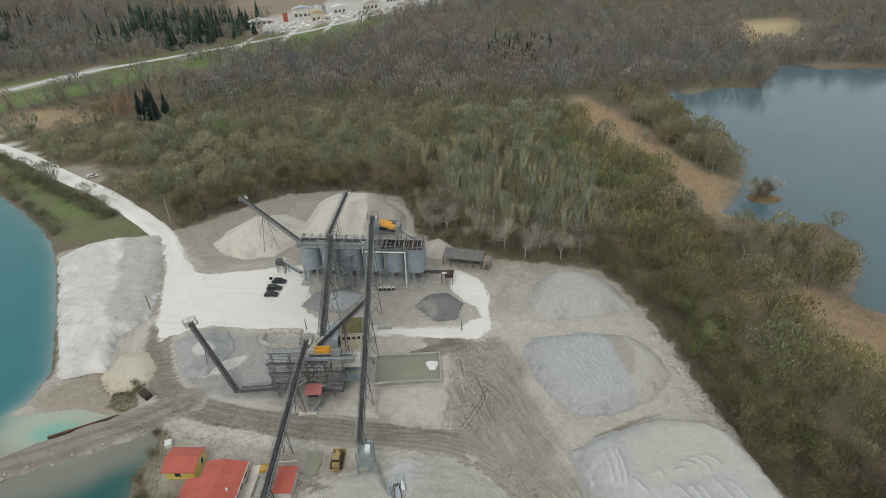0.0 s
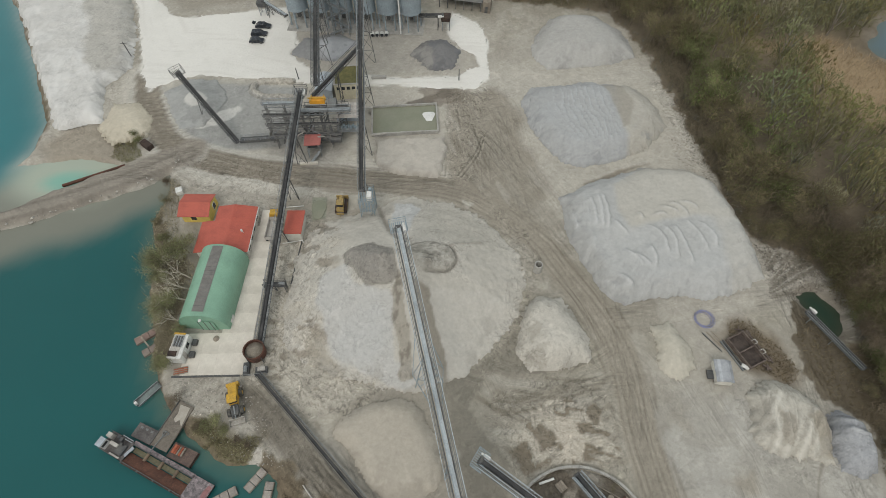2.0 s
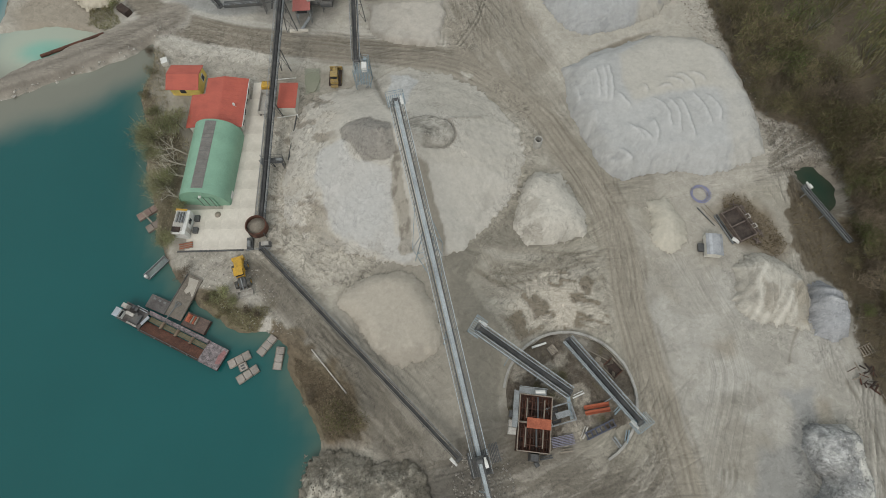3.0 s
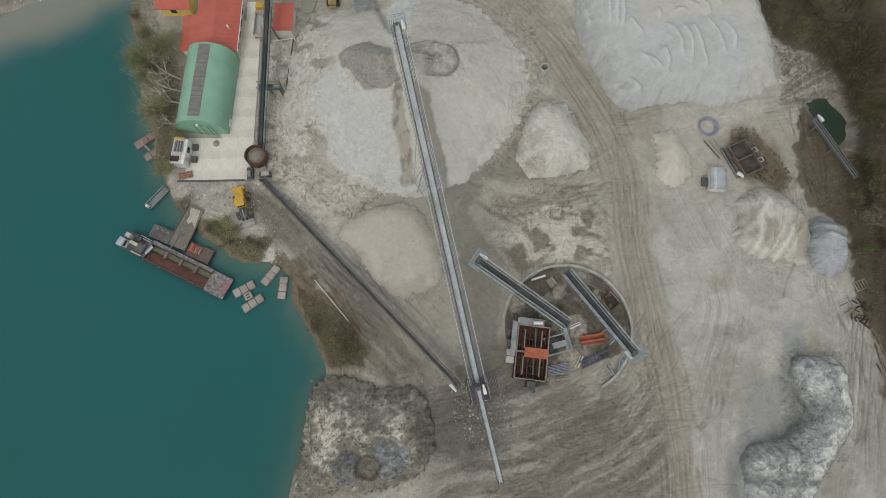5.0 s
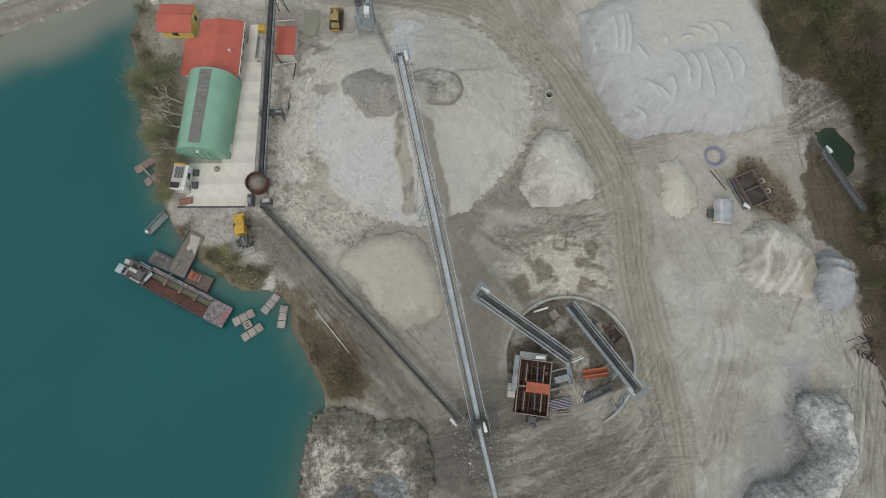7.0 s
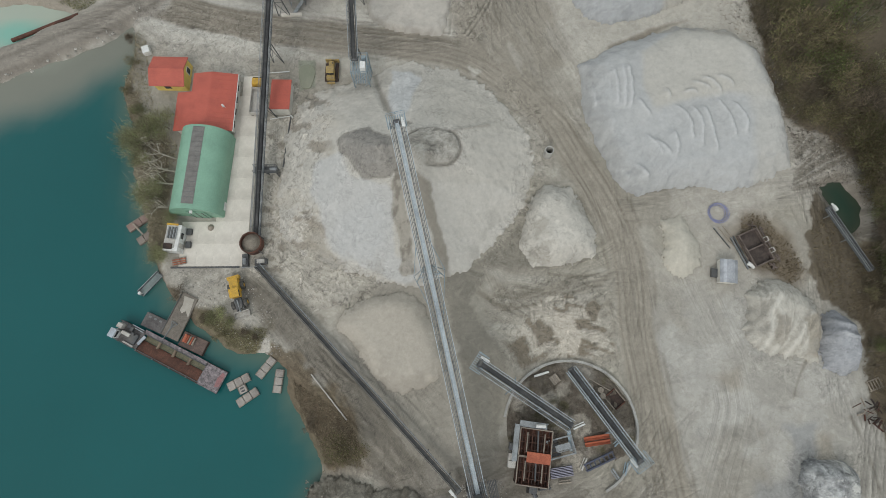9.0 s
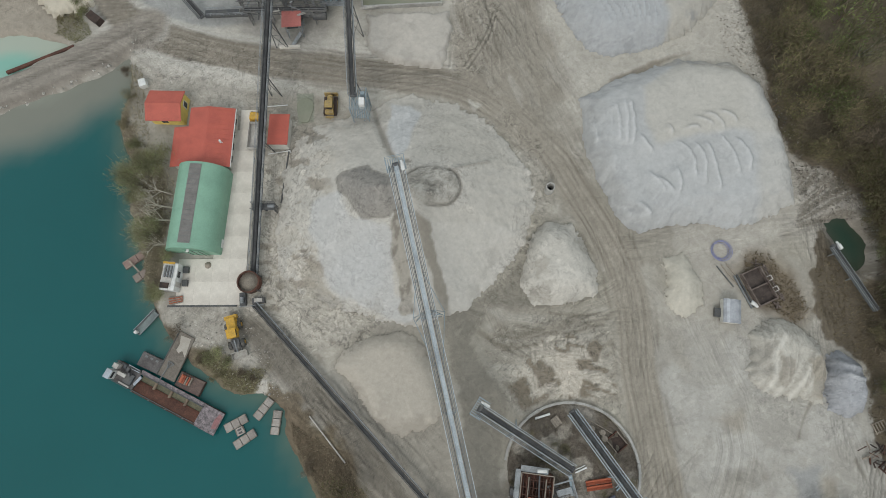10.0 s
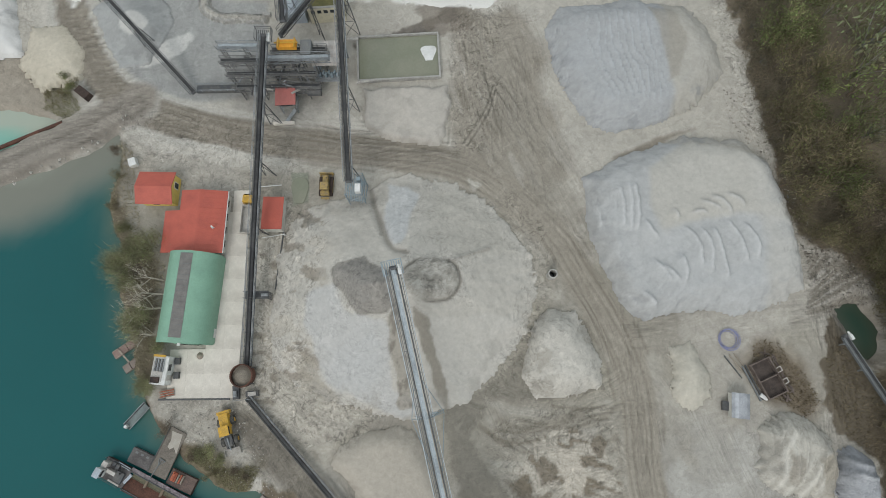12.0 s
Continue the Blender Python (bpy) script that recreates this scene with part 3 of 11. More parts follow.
def pigments(X, Y):
    """The colour of the loose ground anywhere on the plan."""
    rag = 2.2 * (cloudy(X, Y, 6, 3) - 0.5)
    c = np.ones(X.shape + (3,)) * np.array(SAND)
    c = over(c, np.clip((cloudy(X, Y, 24, 1, 6) - 0.45) * 7, 0, 1), PALE, 0.65)
    c = over(c, np.clip((cloudy(X, Y, 10, 2, 6) - 0.57) * 14, 0, 1), ROADBED, 0.4)
    c = over(c, np.clip((cloudy(X, Y, 5, 12, 6) - 0.6) * 16, 0, 1), PALE, 0.45)
    near = soft(np.hypot(X - 0, Y - 60) - 150, 20)
    c = over(c, soft(-(Y - 82 + 0.2 * X), 6) * soft(Y - 128, 6), (0.45, 0.425, 0.375), 0.75)
    # grey, damp and dry areas of the east yard
    east = soft(-(X - 37), 2) * soft(Y - 36, 4) * soft(-(Y + 40), 4)
    c = over(c, east, (0.355, 0.34, 0.305), 0.75)
    c = over(c, east * np.clip((cloudy(X, Y, 8, 14, 6) - 0.52) * 14, 0, 1), (0.42, 0.405, 0.37), 0.6)
    c = over(c, east * np.clip((cloudy(X, Y, 12, 17, 5) - 0.56) * 12, 0, 1), (0.285, 0.262, 0.22), 0.55)
    for tan, pig in ((TAN_A, (0.30, 0.272, 0.225)), (TAN_B, (0.285, 0.27, 0.235)), (TAN_C, (0.29, 0.295, 0.29)), (TAN_D, (0.315, 0.28, 0.225)), (WET_FLAT, (0.275, 0.275, 0.265))):
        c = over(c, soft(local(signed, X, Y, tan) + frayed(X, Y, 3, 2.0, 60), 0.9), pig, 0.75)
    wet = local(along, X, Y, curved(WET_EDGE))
    c = over(c, soft(wet - 1.2 + 0.5 * rag, 1.2), (0.2, 0.202, 0.197), 0.8)
    # churned haul roads: smooth beige brown with thin streaks of dry and damp dirt
    lane = curved(TRACK_WEST, 1)
    d, across, run = along(X, Y, lane)
    bed = soft(d + 0.5 * rag - 3.3, 0.6)
    c = over(c, bed, (0.285, 0.258, 0.213), 0.95)
    loop = soft(84 - Y, 4)
    c = over(c, soft(np.abs(d - 5.2 + 0.9 * rag) - 1.5, 0.7) * loop * soft(X - 2, 3), (0.47, 0.445, 0.395), 0.8)
    c = over(c, bed * loop, (0.215, 0.192, 0.158), 0.75)
    st = cloudy(across / 0.8 + grainy(X, Y, 9, 5), run / 16, 1.0, 6, 3)
    c = over(c, bed * np.clip((st - 0.58) * 12, 0, 1), (0.335, 0.305, 0.255), 0.35)
    c = over(c, bed * np.clip((0.40 - st) * 12, 0, 1), MUD, 0.25)
    for off in (-2.5, -1.3, 0.7, 1.9):
        line = np.abs(across - off - 1.1 * (cloudy(run, run * 0, 15, int(10 + 3 * off), 2) - 0.5))
        c = over(c, soft(line - 0.12, 0.2) * bed * np.clip((grainy(run, across, 7, 37) - 0.25) * 3, 0, 1), (0.165, 0.145, 0.113), 0.5)
        c = over(c, soft(np.abs(line - 0.5) - 0.1, 0.2) * bed, (0.36, 0.333, 0.285), 0.35)
    c = over(c, soft(np.abs(d - 4.0 + 0.4 * rag) - 0.25, 0.35) * np.clip((cloudy(X, Y, 5, 19) - 0.42) * 8, 0, 1), (0.17, 0.147, 0.115), 0.55)
    b = signed(X, Y, BROWN)
    brown = soft(b + frayed(X, Y, 7, 7, 8), 2.0)
    c = over(c, brown, (0.272, 0.246, 0.203), 0.85)
    st = streaks(X, Y, ROAD_NORTH, 1.3, 9, 9)
    c = over(c, brown * np.clip((st - 0.6) * 18, 0, 1), (0.40, 0.375, 0.33), 0.5)
    c = over(c, brown * np.clip((0.38 - st) * 18, 0, 1), (0.17, 0.15, 0.12), 0.4)
    c = over(c, soft(along(X, Y, curved(ROAD_NORTH))[0] - 3.4 + 0.6 * rag, 1.2), ROADBED, 0.6)
    c = over(c, soft(signed(X, Y, [(3.9, 83), (7, 81.4), (5.6, 79.7), (4.6, 81)]) + frayed(X, Y, 2, 1, 21), 0.3), (0.45, 0.425, 0.375), 0.9)
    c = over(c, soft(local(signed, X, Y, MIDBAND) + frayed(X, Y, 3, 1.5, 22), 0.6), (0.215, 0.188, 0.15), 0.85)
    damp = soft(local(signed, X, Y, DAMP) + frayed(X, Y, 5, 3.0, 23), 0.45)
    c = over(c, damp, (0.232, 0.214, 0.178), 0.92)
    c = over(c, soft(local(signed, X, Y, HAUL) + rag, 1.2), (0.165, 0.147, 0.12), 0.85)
    st = streaks(X, Y, [(-40, 38), (-24, 25), (-12, 13), (-3, 1)], 1.1, 10, 24)
    c = over(c, soft(local(signed, X, Y, HAUL) + rag, 1.2) * np.clip((st - 0.58) * 12, 0, 1), (0.33, 0.30, 0.25), 0.5)
    south = soft(Y + 0.25 * X - 10 + 2 * rag, 4) * soft(-(X + 4), 3) * soft(X - 37, 4)
    st = streaks(X, Y, [(-6, -9), (6, -7), (18, -4), (28, 2), (34, 10)], 1.5, 11, 15)
    c = over(c, south, (0.178, 0.16, 0.133), 0.88)
    c = over(c, south * np.clip((st - 0.57) * 24, 0, 1), (0.36, 0.335, 0.29), 0.5)
    c = over(c, south * np.clip((0.4 - st) * 24, 0, 1), (0.13, 0.116, 0.095), 0.5)
    c = over(c, soft(np.hypot(X - 1, (Y + 4) / 0.9) - 7 + 2 * rag, 2), (0.125, 0.115, 0.1), 0.8)
    # dry churned sand between the heaps and the pit
    st = streaks(X, Y, [(5, 42), (12, 35), (22, 36), (33, 41)], 1.4, 9, 26)
    mid = soft(signed(X, Y, [(7, 40), (17, 40.5), (30, 40.5), (31, 24), (12, 22), (6, 34)]) + 1.5 * rag, 1.0)
    c = over(c, mid, (0.325, 0.302, 0.255), 0.8)
    c = over(c, mid * np.clip((st - 0.56) * 12, 0, 1), (0.41, 0.385, 0.335), 0.6)
    c = over(c, mid * np.clip((0.41 - st) * 12, 0, 1), (0.235, 0.212, 0.172), 0.6)
    wide = soft(local(signed, X, Y, CHURN_WIDE) + frayed(X, Y, 3, 3, 27), 0.5)
    ray = np.arctan2(Y - 28.5, X - 21)
    burst = np.where(X > 21, cloudy(X * 0.3, Y * 1.1 + 0.15 * X, 1.0, 28, 4), cloudy(ray * 3 + 3 * grainy(X, Y, 2.5, 25), np.hypot(X - 21, Y - 28.5) * 0.4, 1.0, 28, 5))
    c = over(c, wide * np.clip((burst - 0.52) * 30, 0, 1), (0.47, 0.43, 0.365), 0.8)
    c = over(c, wide * np.clip((0.45 - burst) * 30, 0, 1), (0.2, 0.168, 0.126), 0.8)
    c = over(c, soft(local(signed, X, Y, CHURN) + frayed(X, Y, 2.5, 2, 29), 0.35), (0.5, 0.455, 0.385), 0.9)
    for x, y, r in ((16.8, 29, 1.9), (12.2, 26, 1.6), (26.5, 33, 1.5)):
        c = over(c, soft(np.hypot(X - x, Y - y) - r + frayed(X, Y, 2, 2.5, 30), 0.3), (0.175, 0.148, 0.112), 0.8)
    for line, w in RUTS:
        dl = local(along, X, Y, curved(line), 2.0) + 0.5 * (grainy(X, Y, 1.6, 32) - 0.5)
        c = over(c, soft(dl - w, 0.22), (0.185, 0.165, 0.132), 0.6)
    c = over(c, soft(local(signed, X, Y, [(-21, 31), (-13, 17), (-8, 9), (0, 3), (2, 10), (0, 20), (-2, 38), (-16, 38)]) + 0.5 * rag, 0.8), (0.31, 0.285, 0.242), 0.8)
    # rough light sand west of the great heap
    west = soft(signed(X, Y, [(-37, 78), (-30, 80), (-24, 44), (-12, 40), (-20, 34), (-21.5, 29), (-27, 35), (-37, 41)]) + 1.2 * rag, 1.2)
    c = over(c, west, (0.415, 0.385, 0.33), 0.8)
    c = over(c, west * np.clip((cloudy(X + 0.6 * Y, Y * 1.4, 3.5, 33, 5) - 0.54) * 16, 0, 1), (0.46, 0.425, 0.365), 0.65)
    c = over(c, west * np.clip((cloudy(X + 0.6 * Y, Y * 1.4, 3, 34, 5) - 0.60) * 16, 0, 1), (0.22, 0.195, 0.155), 0.7)
    c = over(c, soft(signed(X, Y, [(-30.2, 84.3), (-26.7, 84.2), (-26.5, 78.3), (-29.5, 77.5)]), 0.25), (0.235, 0.25, 0.195), 0.85)
    c = c * (1 - 0.06 * near * (grainy(X, Y, 1.1, 35) - 0.5))[..., None]
    # shaded grey fines round the plant
    c = over(c, soft(signed(X, Y, [(-73.6, 122), (-68, 126), (-37, 122), (-36, 101), (-46, 99.5), (-52, 99.4), (-58, 101.2), (-62.5, 104), (-67, 108.5), (-71, 115)]) + 0.6 * rag, 0.8), (0.30, 0.305, 0.297), 0.85)
    c = over(c, soft(signed(X, Y, [(-44, 150), (-40, 128), (-15, 128), (5, 127), (8, 140), (0, 152)]) + rag, 2), (0.345, 0.325, 0.29), 0.7)
    c = over(c, soft(signed(X, Y, [(-63.6, 108.6), (-60.1, 113.4), (-56.1, 113.8), (-53.1, 115.5), (-52, 114.2), (-53.5, 111.5), (-57.3, 109), (-61.1, 107.7)]) + frayed(X, Y, 3, 3, 36), 0.4), (0.56, 0.55, 0.52), 0.9)
    c = over(c, soft(local(signed, X, Y, [(-19, 112), (-13, 113), (-6, 116.5), (2, 121), (3, 118), (-5, 113.5), (-12, 111.5), (-18, 110.5)]) + frayed(X, Y, 4, 4, 45), 0.5), (0.12, 0.105, 0.09), 0.8)
    c = over(c, soft(np.hypot((X - 1) / 1.4, Y - 118) - 4 + frayed(X, Y, 3, 5, 46), 0.5), (0.19, 0.165, 0.135), 0.7)
    c = over(c, soft(np.hypot(X + 34, Y - 101) - 9 + 2 * rag, 3), (0.24, 0.23, 0.21), 0.6)
    ring = soft(d + 0.35 * rag - 3.1, 0.5) * loop * soft(X + 30, 6)
    c = over(c, soft(np.abs(d - 4.0 + 0.6 * rag) - 0.8, 0.4) * loop * soft(X + 30, 6), (0.46, 0.44, 0.395), 0.75)
    c = over(c, ring, (0.225, 0.2, 0.163), 0.9)
    c = over(c, ring * np.clip((cloudy(across / 0.5, run / 14, 1.0, 48, 3) - 0.56) * 12, 0, 1), (0.31, 0.283, 0.235), 0.6)
    # the dusty white haul road
    w = np.minimum(signed(X, Y, ROAD_WHITE), signed(X, Y, ROAD_LOOP))
    c = over(c, soft(w + 0.35 * rag + frayed(X, Y, 2.2, 1.6, 43), 0.4), WHITE, 0.97)
    c = over(c, soft(np.hypot((X - 8) / 1.2, Y - 137) - 3.5 + frayed(X, Y, 3, 5, 44), 0.5) * soft(w, 0.5), (0.29, 0.262, 0.215), 0.8)
    c = over(c, soft(signed(X, Y, [(-110, 188), (-97, 183), (-86, 168), (-78, 158), (-60, 162), (-60, 200), (-92, 196)]) + rag, 2), (0.29, 0.268, 0.225), 0.85)
    c = over(c, soft(signed(X, Y, [(-60, 163), (-46, 161), (-8, 158), (-8, 176), (-15, 207), (-44, 216), (-66, 212), (-77, 203)]) + rag, 2), (0.28, 0.26, 0.22), 0.8)
    # woods, scrub, grass and reeds outside the yard
    y = signed(X, Y, YARD)
    c = over(c, soft(-y + 2.4 * rag + frayed(X, Y, 2.5, 3, 42), 0.6) * (1 - soft(w + 0.4 * rag, 0.8)), LITTER)
    c = over(c, soft(-y, 2) * np.clip((cloudy(X, Y, 40, 20) - 0.5) * 3, 0, 1) * (1 - soft(w, 1)), (0.1, 0.11, 0.05), 0.7)
    c = over(c, soft(signed(X, Y, SHORE_SCRUB) + 2 * rag, 2.5), (0.17, 0.13, 0.09), 0.9)
    c = over(c, soft(signed(X, Y, LANDING_SCRUB) + 2 * rag, 1.5), (0.175, 0.15, 0.095), 0.85)
    c = over(c, soft(local(signed, X, Y, [(-33.9, 28.4), (-32.6, 28.2), (-32.8, 26.2), (-34.2, 25.1), (-35.1, 25.9)]) + 0.4 * rag, 0.3), (0.47, 0.445, 0.4), 0.9)
    c = over(c, soft(signed(X, Y, SCRUB_EAST) + 2 * rag + frayed(X, Y, 2, 3, 53), 0.4), (0.115, 0.094, 0.066), 0.92)
    c = over(c, soft(signed(X, Y, SCRUB_FRAME) + 2 * rag, 2), (0.16, 0.125, 0.085), 0.85)
    c = over(c, soft(signed(X, Y, MEADOW_LAKE) + 2 * rag, 2) * np.clip((cloudy(X, Y, 18, 22) - 0.36) * 8, 0.55, 1), (0.14, 0.175, 0.07), 0.9)
    dm = along(X, Y, MEADOW_ROAD)[0]
    c = over(c, soft(dm + 6 * rag - 16, 5), (0.13, 0.19, 0.06), 0.9)
    dr = along(X, Y, FOREST_ROAD)[0]
    c = over(c, soft(dr - 16 + 4 * rag, 4), (0.12, 0.16, 0.055), 0.8)
    c = over(c, soft(dr - 2.0, 0.8), (0.62, 0.61, 0.58))
    for reed in (REED_WEST, REED_EAST, REED_SHORE):
        c = over(c, soft(signed(X, Y, reed) + 5 * rag, 5), STRAW, 0.85)
    c = over(c, soft(signed(X, Y, FIELD) + 3 * rag, 5), (0.42, 0.34, 0.19))
    c = over(c, soft(signed(X, Y, SPOIL) + 10 * rag, 8), (0.26, 0.21, 0.16))
    c = over(c, soft(signed(X, Y, WORKS) + 8 * rag, 5), (0.5, 0.48, 0.45), 0.9)
    bank = soft(local(signed, X, Y, POND_BANK) + 0.6 * rag, 0.8)
    rays = cloudy(np.arctan2(Y - 54, X - 60) * 30, np.hypot(X - 60, Y - 54) * 0.15, 1.0, 97, 4)
    c = over(c, bank, (0.215, 0.195, 0.162), 0.9)
    c = over(c, bank * np.clip((rays - 0.56) * 14, 0, 1), (0.2, 0.18, 0.15), 0.7)
    c = over(c, bank * np.clip((0.42 - rays) * 14, 0, 1), (0.44, 0.415, 0.37), 0.6)
    c = over(c, soft(local(signed, X, Y, PULL_OFF, 20) + rag, 1.5), (0.33, 0.3, 0.25), 0.9)
    c = over(c, soft(local(signed, X, Y, [(-61.3, 83), (-58.9, 79.4), (-59.5, 74.9), (-56.3, 69.3), (-57.7, 68.2), (-61, 72.1), (-61.5, 77.2)]) + 0.5 * rag, 0.6), (0.42, 0.4, 0.35), 0.85)
    # banks and causeway
    cz = along(X, Y, CAUSEWAY)
    c = over(c, soft(cz[0] - 4.5 + rag, 1.0), (0.27, 0.245, 0.21))
    c = over(c, soft(np.abs(np.abs(cz[1]) - 1.5) - 0.5, 0.5), (0.19, 0.17, 0.145), 0.8)
    c = over(c, soft(np.abs(cz[1] + 3.6) - 0.8, 0.5) * np.clip((cloudy(X, Y, 1.6, 31) - 0.4) * 6, 0, 1), (0.42, 0.40, 0.355), 0.7)
    c = over(c, soft(np.hypot((X + 88) / 1.5, Y - 103) - 8 + rag, 2), (0.30, 0.265, 0.215), 0.9)
    c = over(c, soft(np.abs(lakes(X, Y)) - 1.6, 1.2) * soft(-X - 20, 5), (0.25, 0.225, 0.19), 0.6)
    return np.clip(c * (0.94 + 0.12 * cloudy(X, Y, 2.0, 40))[..., None], 0.01, 0.85)


def relief(X, Y):
    """The height of the bare ground."""
    d = lakes(X, Y) + frayed(X, Y, 4, 2.0, 37)
    z = 0.25 * (cloudy(X, Y, 12, 4) - 0.5) + 0.12 * (cloudy(X, Y, 2.5, 7) - 0.5)
    yard = soft(signed(X, Y, YARD), 3)
    z = z + (1 - yard) * (0.5 * (cloudy(X, Y, 9, 10) - 0.4))
    z = z * soft(-signed(X, Y, [(-52.5, 40), (-37, 40), (-37, 84), (-43, 84), (-60, 84), (-60, 66), (-53, 52)]), 1.5)
    k = np.clip((2.5 - d) / 5.0, 0, 1)
    z = z * (1 - k) - 3.6 * k * k * (3 - 2 * k)
    bar = np.hypot((X + 88) / 1.5, Y - 103)
    z = z - 0.9 * soft(bar - 9, 3) * (d > 0)
    return z


def sheet(name, xs, ys, height, tint, material):
    X, Y = np.meshgrid(xs, ys)
    Z = height(X, Y)
    return lattice(name, X, Y, Z, tint(X, Y), material)


def lattice(name, X, Y, Z, C, material, keep=None):
    """A grid of quads with a tint at each corner; keep marks the corners that stay."""
    r, q = X.shape
    i = np.arange(r * q).reshape(r, q)
    faces = np.stack([i[:-1, :-1], i[:-1, 1:], i[1:, 1:], i[1:, :-1]], -1).reshape(-1, 4)
    co, col = np.stack([X, Y, Z], -1).reshape(-1, 3), C.reshape(-1, 3)
    if keep is not None:
        faces = faces[keep.reshape(-1)[faces].any(1)]
        used, faces = np.unique(faces, return_inverse=True)
        faces = faces.reshape(-1, 4)
        co, col = co[used], col[used]
    return raw_mesh(name, co, faces, col, material, True)


def raw_mesh(name, co, faces, col, material, smooth=False):
    me = bpy.data.meshes.new(name)
    n, k = faces.shape
    me.vertices.add(len(co))
    me.vertices.foreach_set("co", np.ascontiguousarray(co, np.float32).ravel())
    me.loops.add(n * k)
    me.loops.foreach_set("vertex_index", np.ascontiguousarray(faces, np.int32).ravel())
    me.polygons.add(n)
    me.polygons.foreach_set("loop_start", np.arange(0, n * k, k, dtype=np.int32))
    me.polygons.foreach_set("use_smooth", np.full(n, smooth))
    me.update(calc_edges=True)
    if smooth:
        flow = np.zeros((len(co), 3))
        near = (np.abs(co[:, 0]) < 110) & (co[:, 1] > -60) & (co[:, 1] < 140)
        x, y = co[near, 0], co[near, 1]
        best = np.full(len(x), 1e9)
        for i, line in enumerate(FLOWS):
            d, across, run = along(x, y, curved(line, 1))
            better = d < best
            best = np.where(better, d, best)
            flow[near, 0] = np.where(better, across + 0.9 * np.sin(run * 0.17 + i), flow[near, 0])
            flow[near, 1] = np.where(better, run + 60 * i, flow[near, 1])
        flow[near, 2] = soft(best - 3.8, 1.6) * np.clip((cloudy(x, y, 6, 41) - 0.3) * 2.6, 0, 1) * (0.0 if material in (RUBBLE, WATER) else 0.1 if material is GRAVEL else 0.55) * np.where(y > 82, 0.6, 1.0)
        wear = np.full(len(co), 0.12)
        for zone, k in WORN:
            zx, zy = [p[0] for p in zone], [p[1] for p in zone]
            m = (co[:, 0] > min(zx) - 6) & (co[:, 0] < max(zx) + 6) & (co[:, 1] > min(zy) - 6) & (co[:, 1] < max(zy) + 6)
            if m.any():
                x, y = co[m, 0], co[m, 1]
                wear[m] = np.maximum(wear[m], k * soft(signed(x, y, zone) + frayed(x, y, 6, 5, 47), 1.5))
        wa = me.attributes.new("wear", "FLOAT", "POINT")
        wa.data.foreach_set("value", (wear * (0.0 if material is WATER else 1.0)).astype(np.float32))
        fa = me.attributes.new("flow", "FLOAT_VECTOR", "POINT")
        fa.data.foreach_set("vector", flow.astype(np.float32).ravel())
    a = me.attributes.new("tint", "FLOAT_COLOR", "POINT")
    a.data.foreach_set("color", np.concatenate([col, np.ones((len(col), 1))], 1).astype(np.float32).ravel())
    me.materials.append(material)
    return me


def axis(lo, hi, step, near_lo, near_hi, far_lo, far_hi):
    """Grid lines: close together in the middle, four times as far apart around it, spreading into the distance."""
    core = list(np.arange(near_lo, lo, 4 * step)) + list(np.arange(lo, hi, step)) + list(np.arange(hi, near_hi, 4 * step))
    step *= 4
    s, v = step, core[-1]
    while v < far_hi:
        s = min(s * 1.12, 120)
        v += s
        core.append(v)
    s, v = step, core[0]
    while v > far_lo:
        s = min(s * 1.12, 120)
        v -= s
        core.insert(0, v)
    return np.array(core)


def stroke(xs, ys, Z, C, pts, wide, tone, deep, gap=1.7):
    """One scraped line: a dark cut with a pale lip on one side, relief shading in the tint."""
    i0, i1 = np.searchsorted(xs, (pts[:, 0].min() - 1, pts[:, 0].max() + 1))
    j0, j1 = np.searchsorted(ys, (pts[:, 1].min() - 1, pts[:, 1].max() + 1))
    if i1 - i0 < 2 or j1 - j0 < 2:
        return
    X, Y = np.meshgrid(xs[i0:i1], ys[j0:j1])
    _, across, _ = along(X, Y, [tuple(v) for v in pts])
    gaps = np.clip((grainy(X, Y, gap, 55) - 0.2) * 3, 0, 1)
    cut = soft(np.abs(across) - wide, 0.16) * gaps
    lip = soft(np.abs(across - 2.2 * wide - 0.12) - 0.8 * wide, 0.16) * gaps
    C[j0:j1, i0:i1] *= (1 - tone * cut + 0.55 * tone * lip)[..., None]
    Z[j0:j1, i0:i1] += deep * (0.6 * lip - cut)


def scored(xs, ys, Z, C, bundles, seed=77):
    """Tyre ruts and scraped lines in bundles: centre, half sizes, heading, spread, count, steps, tone, paired wheels or not."""
    rng = np.random.default_rng(seed)
    for cx, cy, rx, ry, heading, spread, count, steps, tone, paired in bundles:
        for _ in range(count):
            p = np.array([cx + rx * rng.uniform(-1, 1), cy + ry * rng.uniform(-1, 1)])
            turn = math.degrees(math.atan2(p[1] - cy, p[0] - cx)) if heading is None else heading
            a, bend = radians(turn + spread * rng.normal() * 0.6), rng.normal() * 0.03
            pts = [p]
            for _ in range(rng.integers(max(2, steps // 2), steps + 1)):
                pts.append(pts[-1] + np.array([math.cos(a), math.sin(a)]) * (1.2 if steps > 4 else 0.6))
                a += bend
            pts = np.array(pts)
            wide, k = rng.uniform(0.04, 0.12), tone * rng.uniform(0.3, 0.8) * (1.0 if steps > 8 else 0.6)
            for off in (-0.95, 0.95) if paired and rng.random() < 0.7 else (0.0,):
                d = np.gradient(pts, axis=0)
                q = pts + off * np.stack([-d[:, 1], d[:, 0]], 1) / (np.linalg.norm(d, axis=1)[:, None] + 1e-9)
                stroke(xs, ys, Z, C, q, wide, k, 0.07, 7.0 if steps > 8 else 1.7)


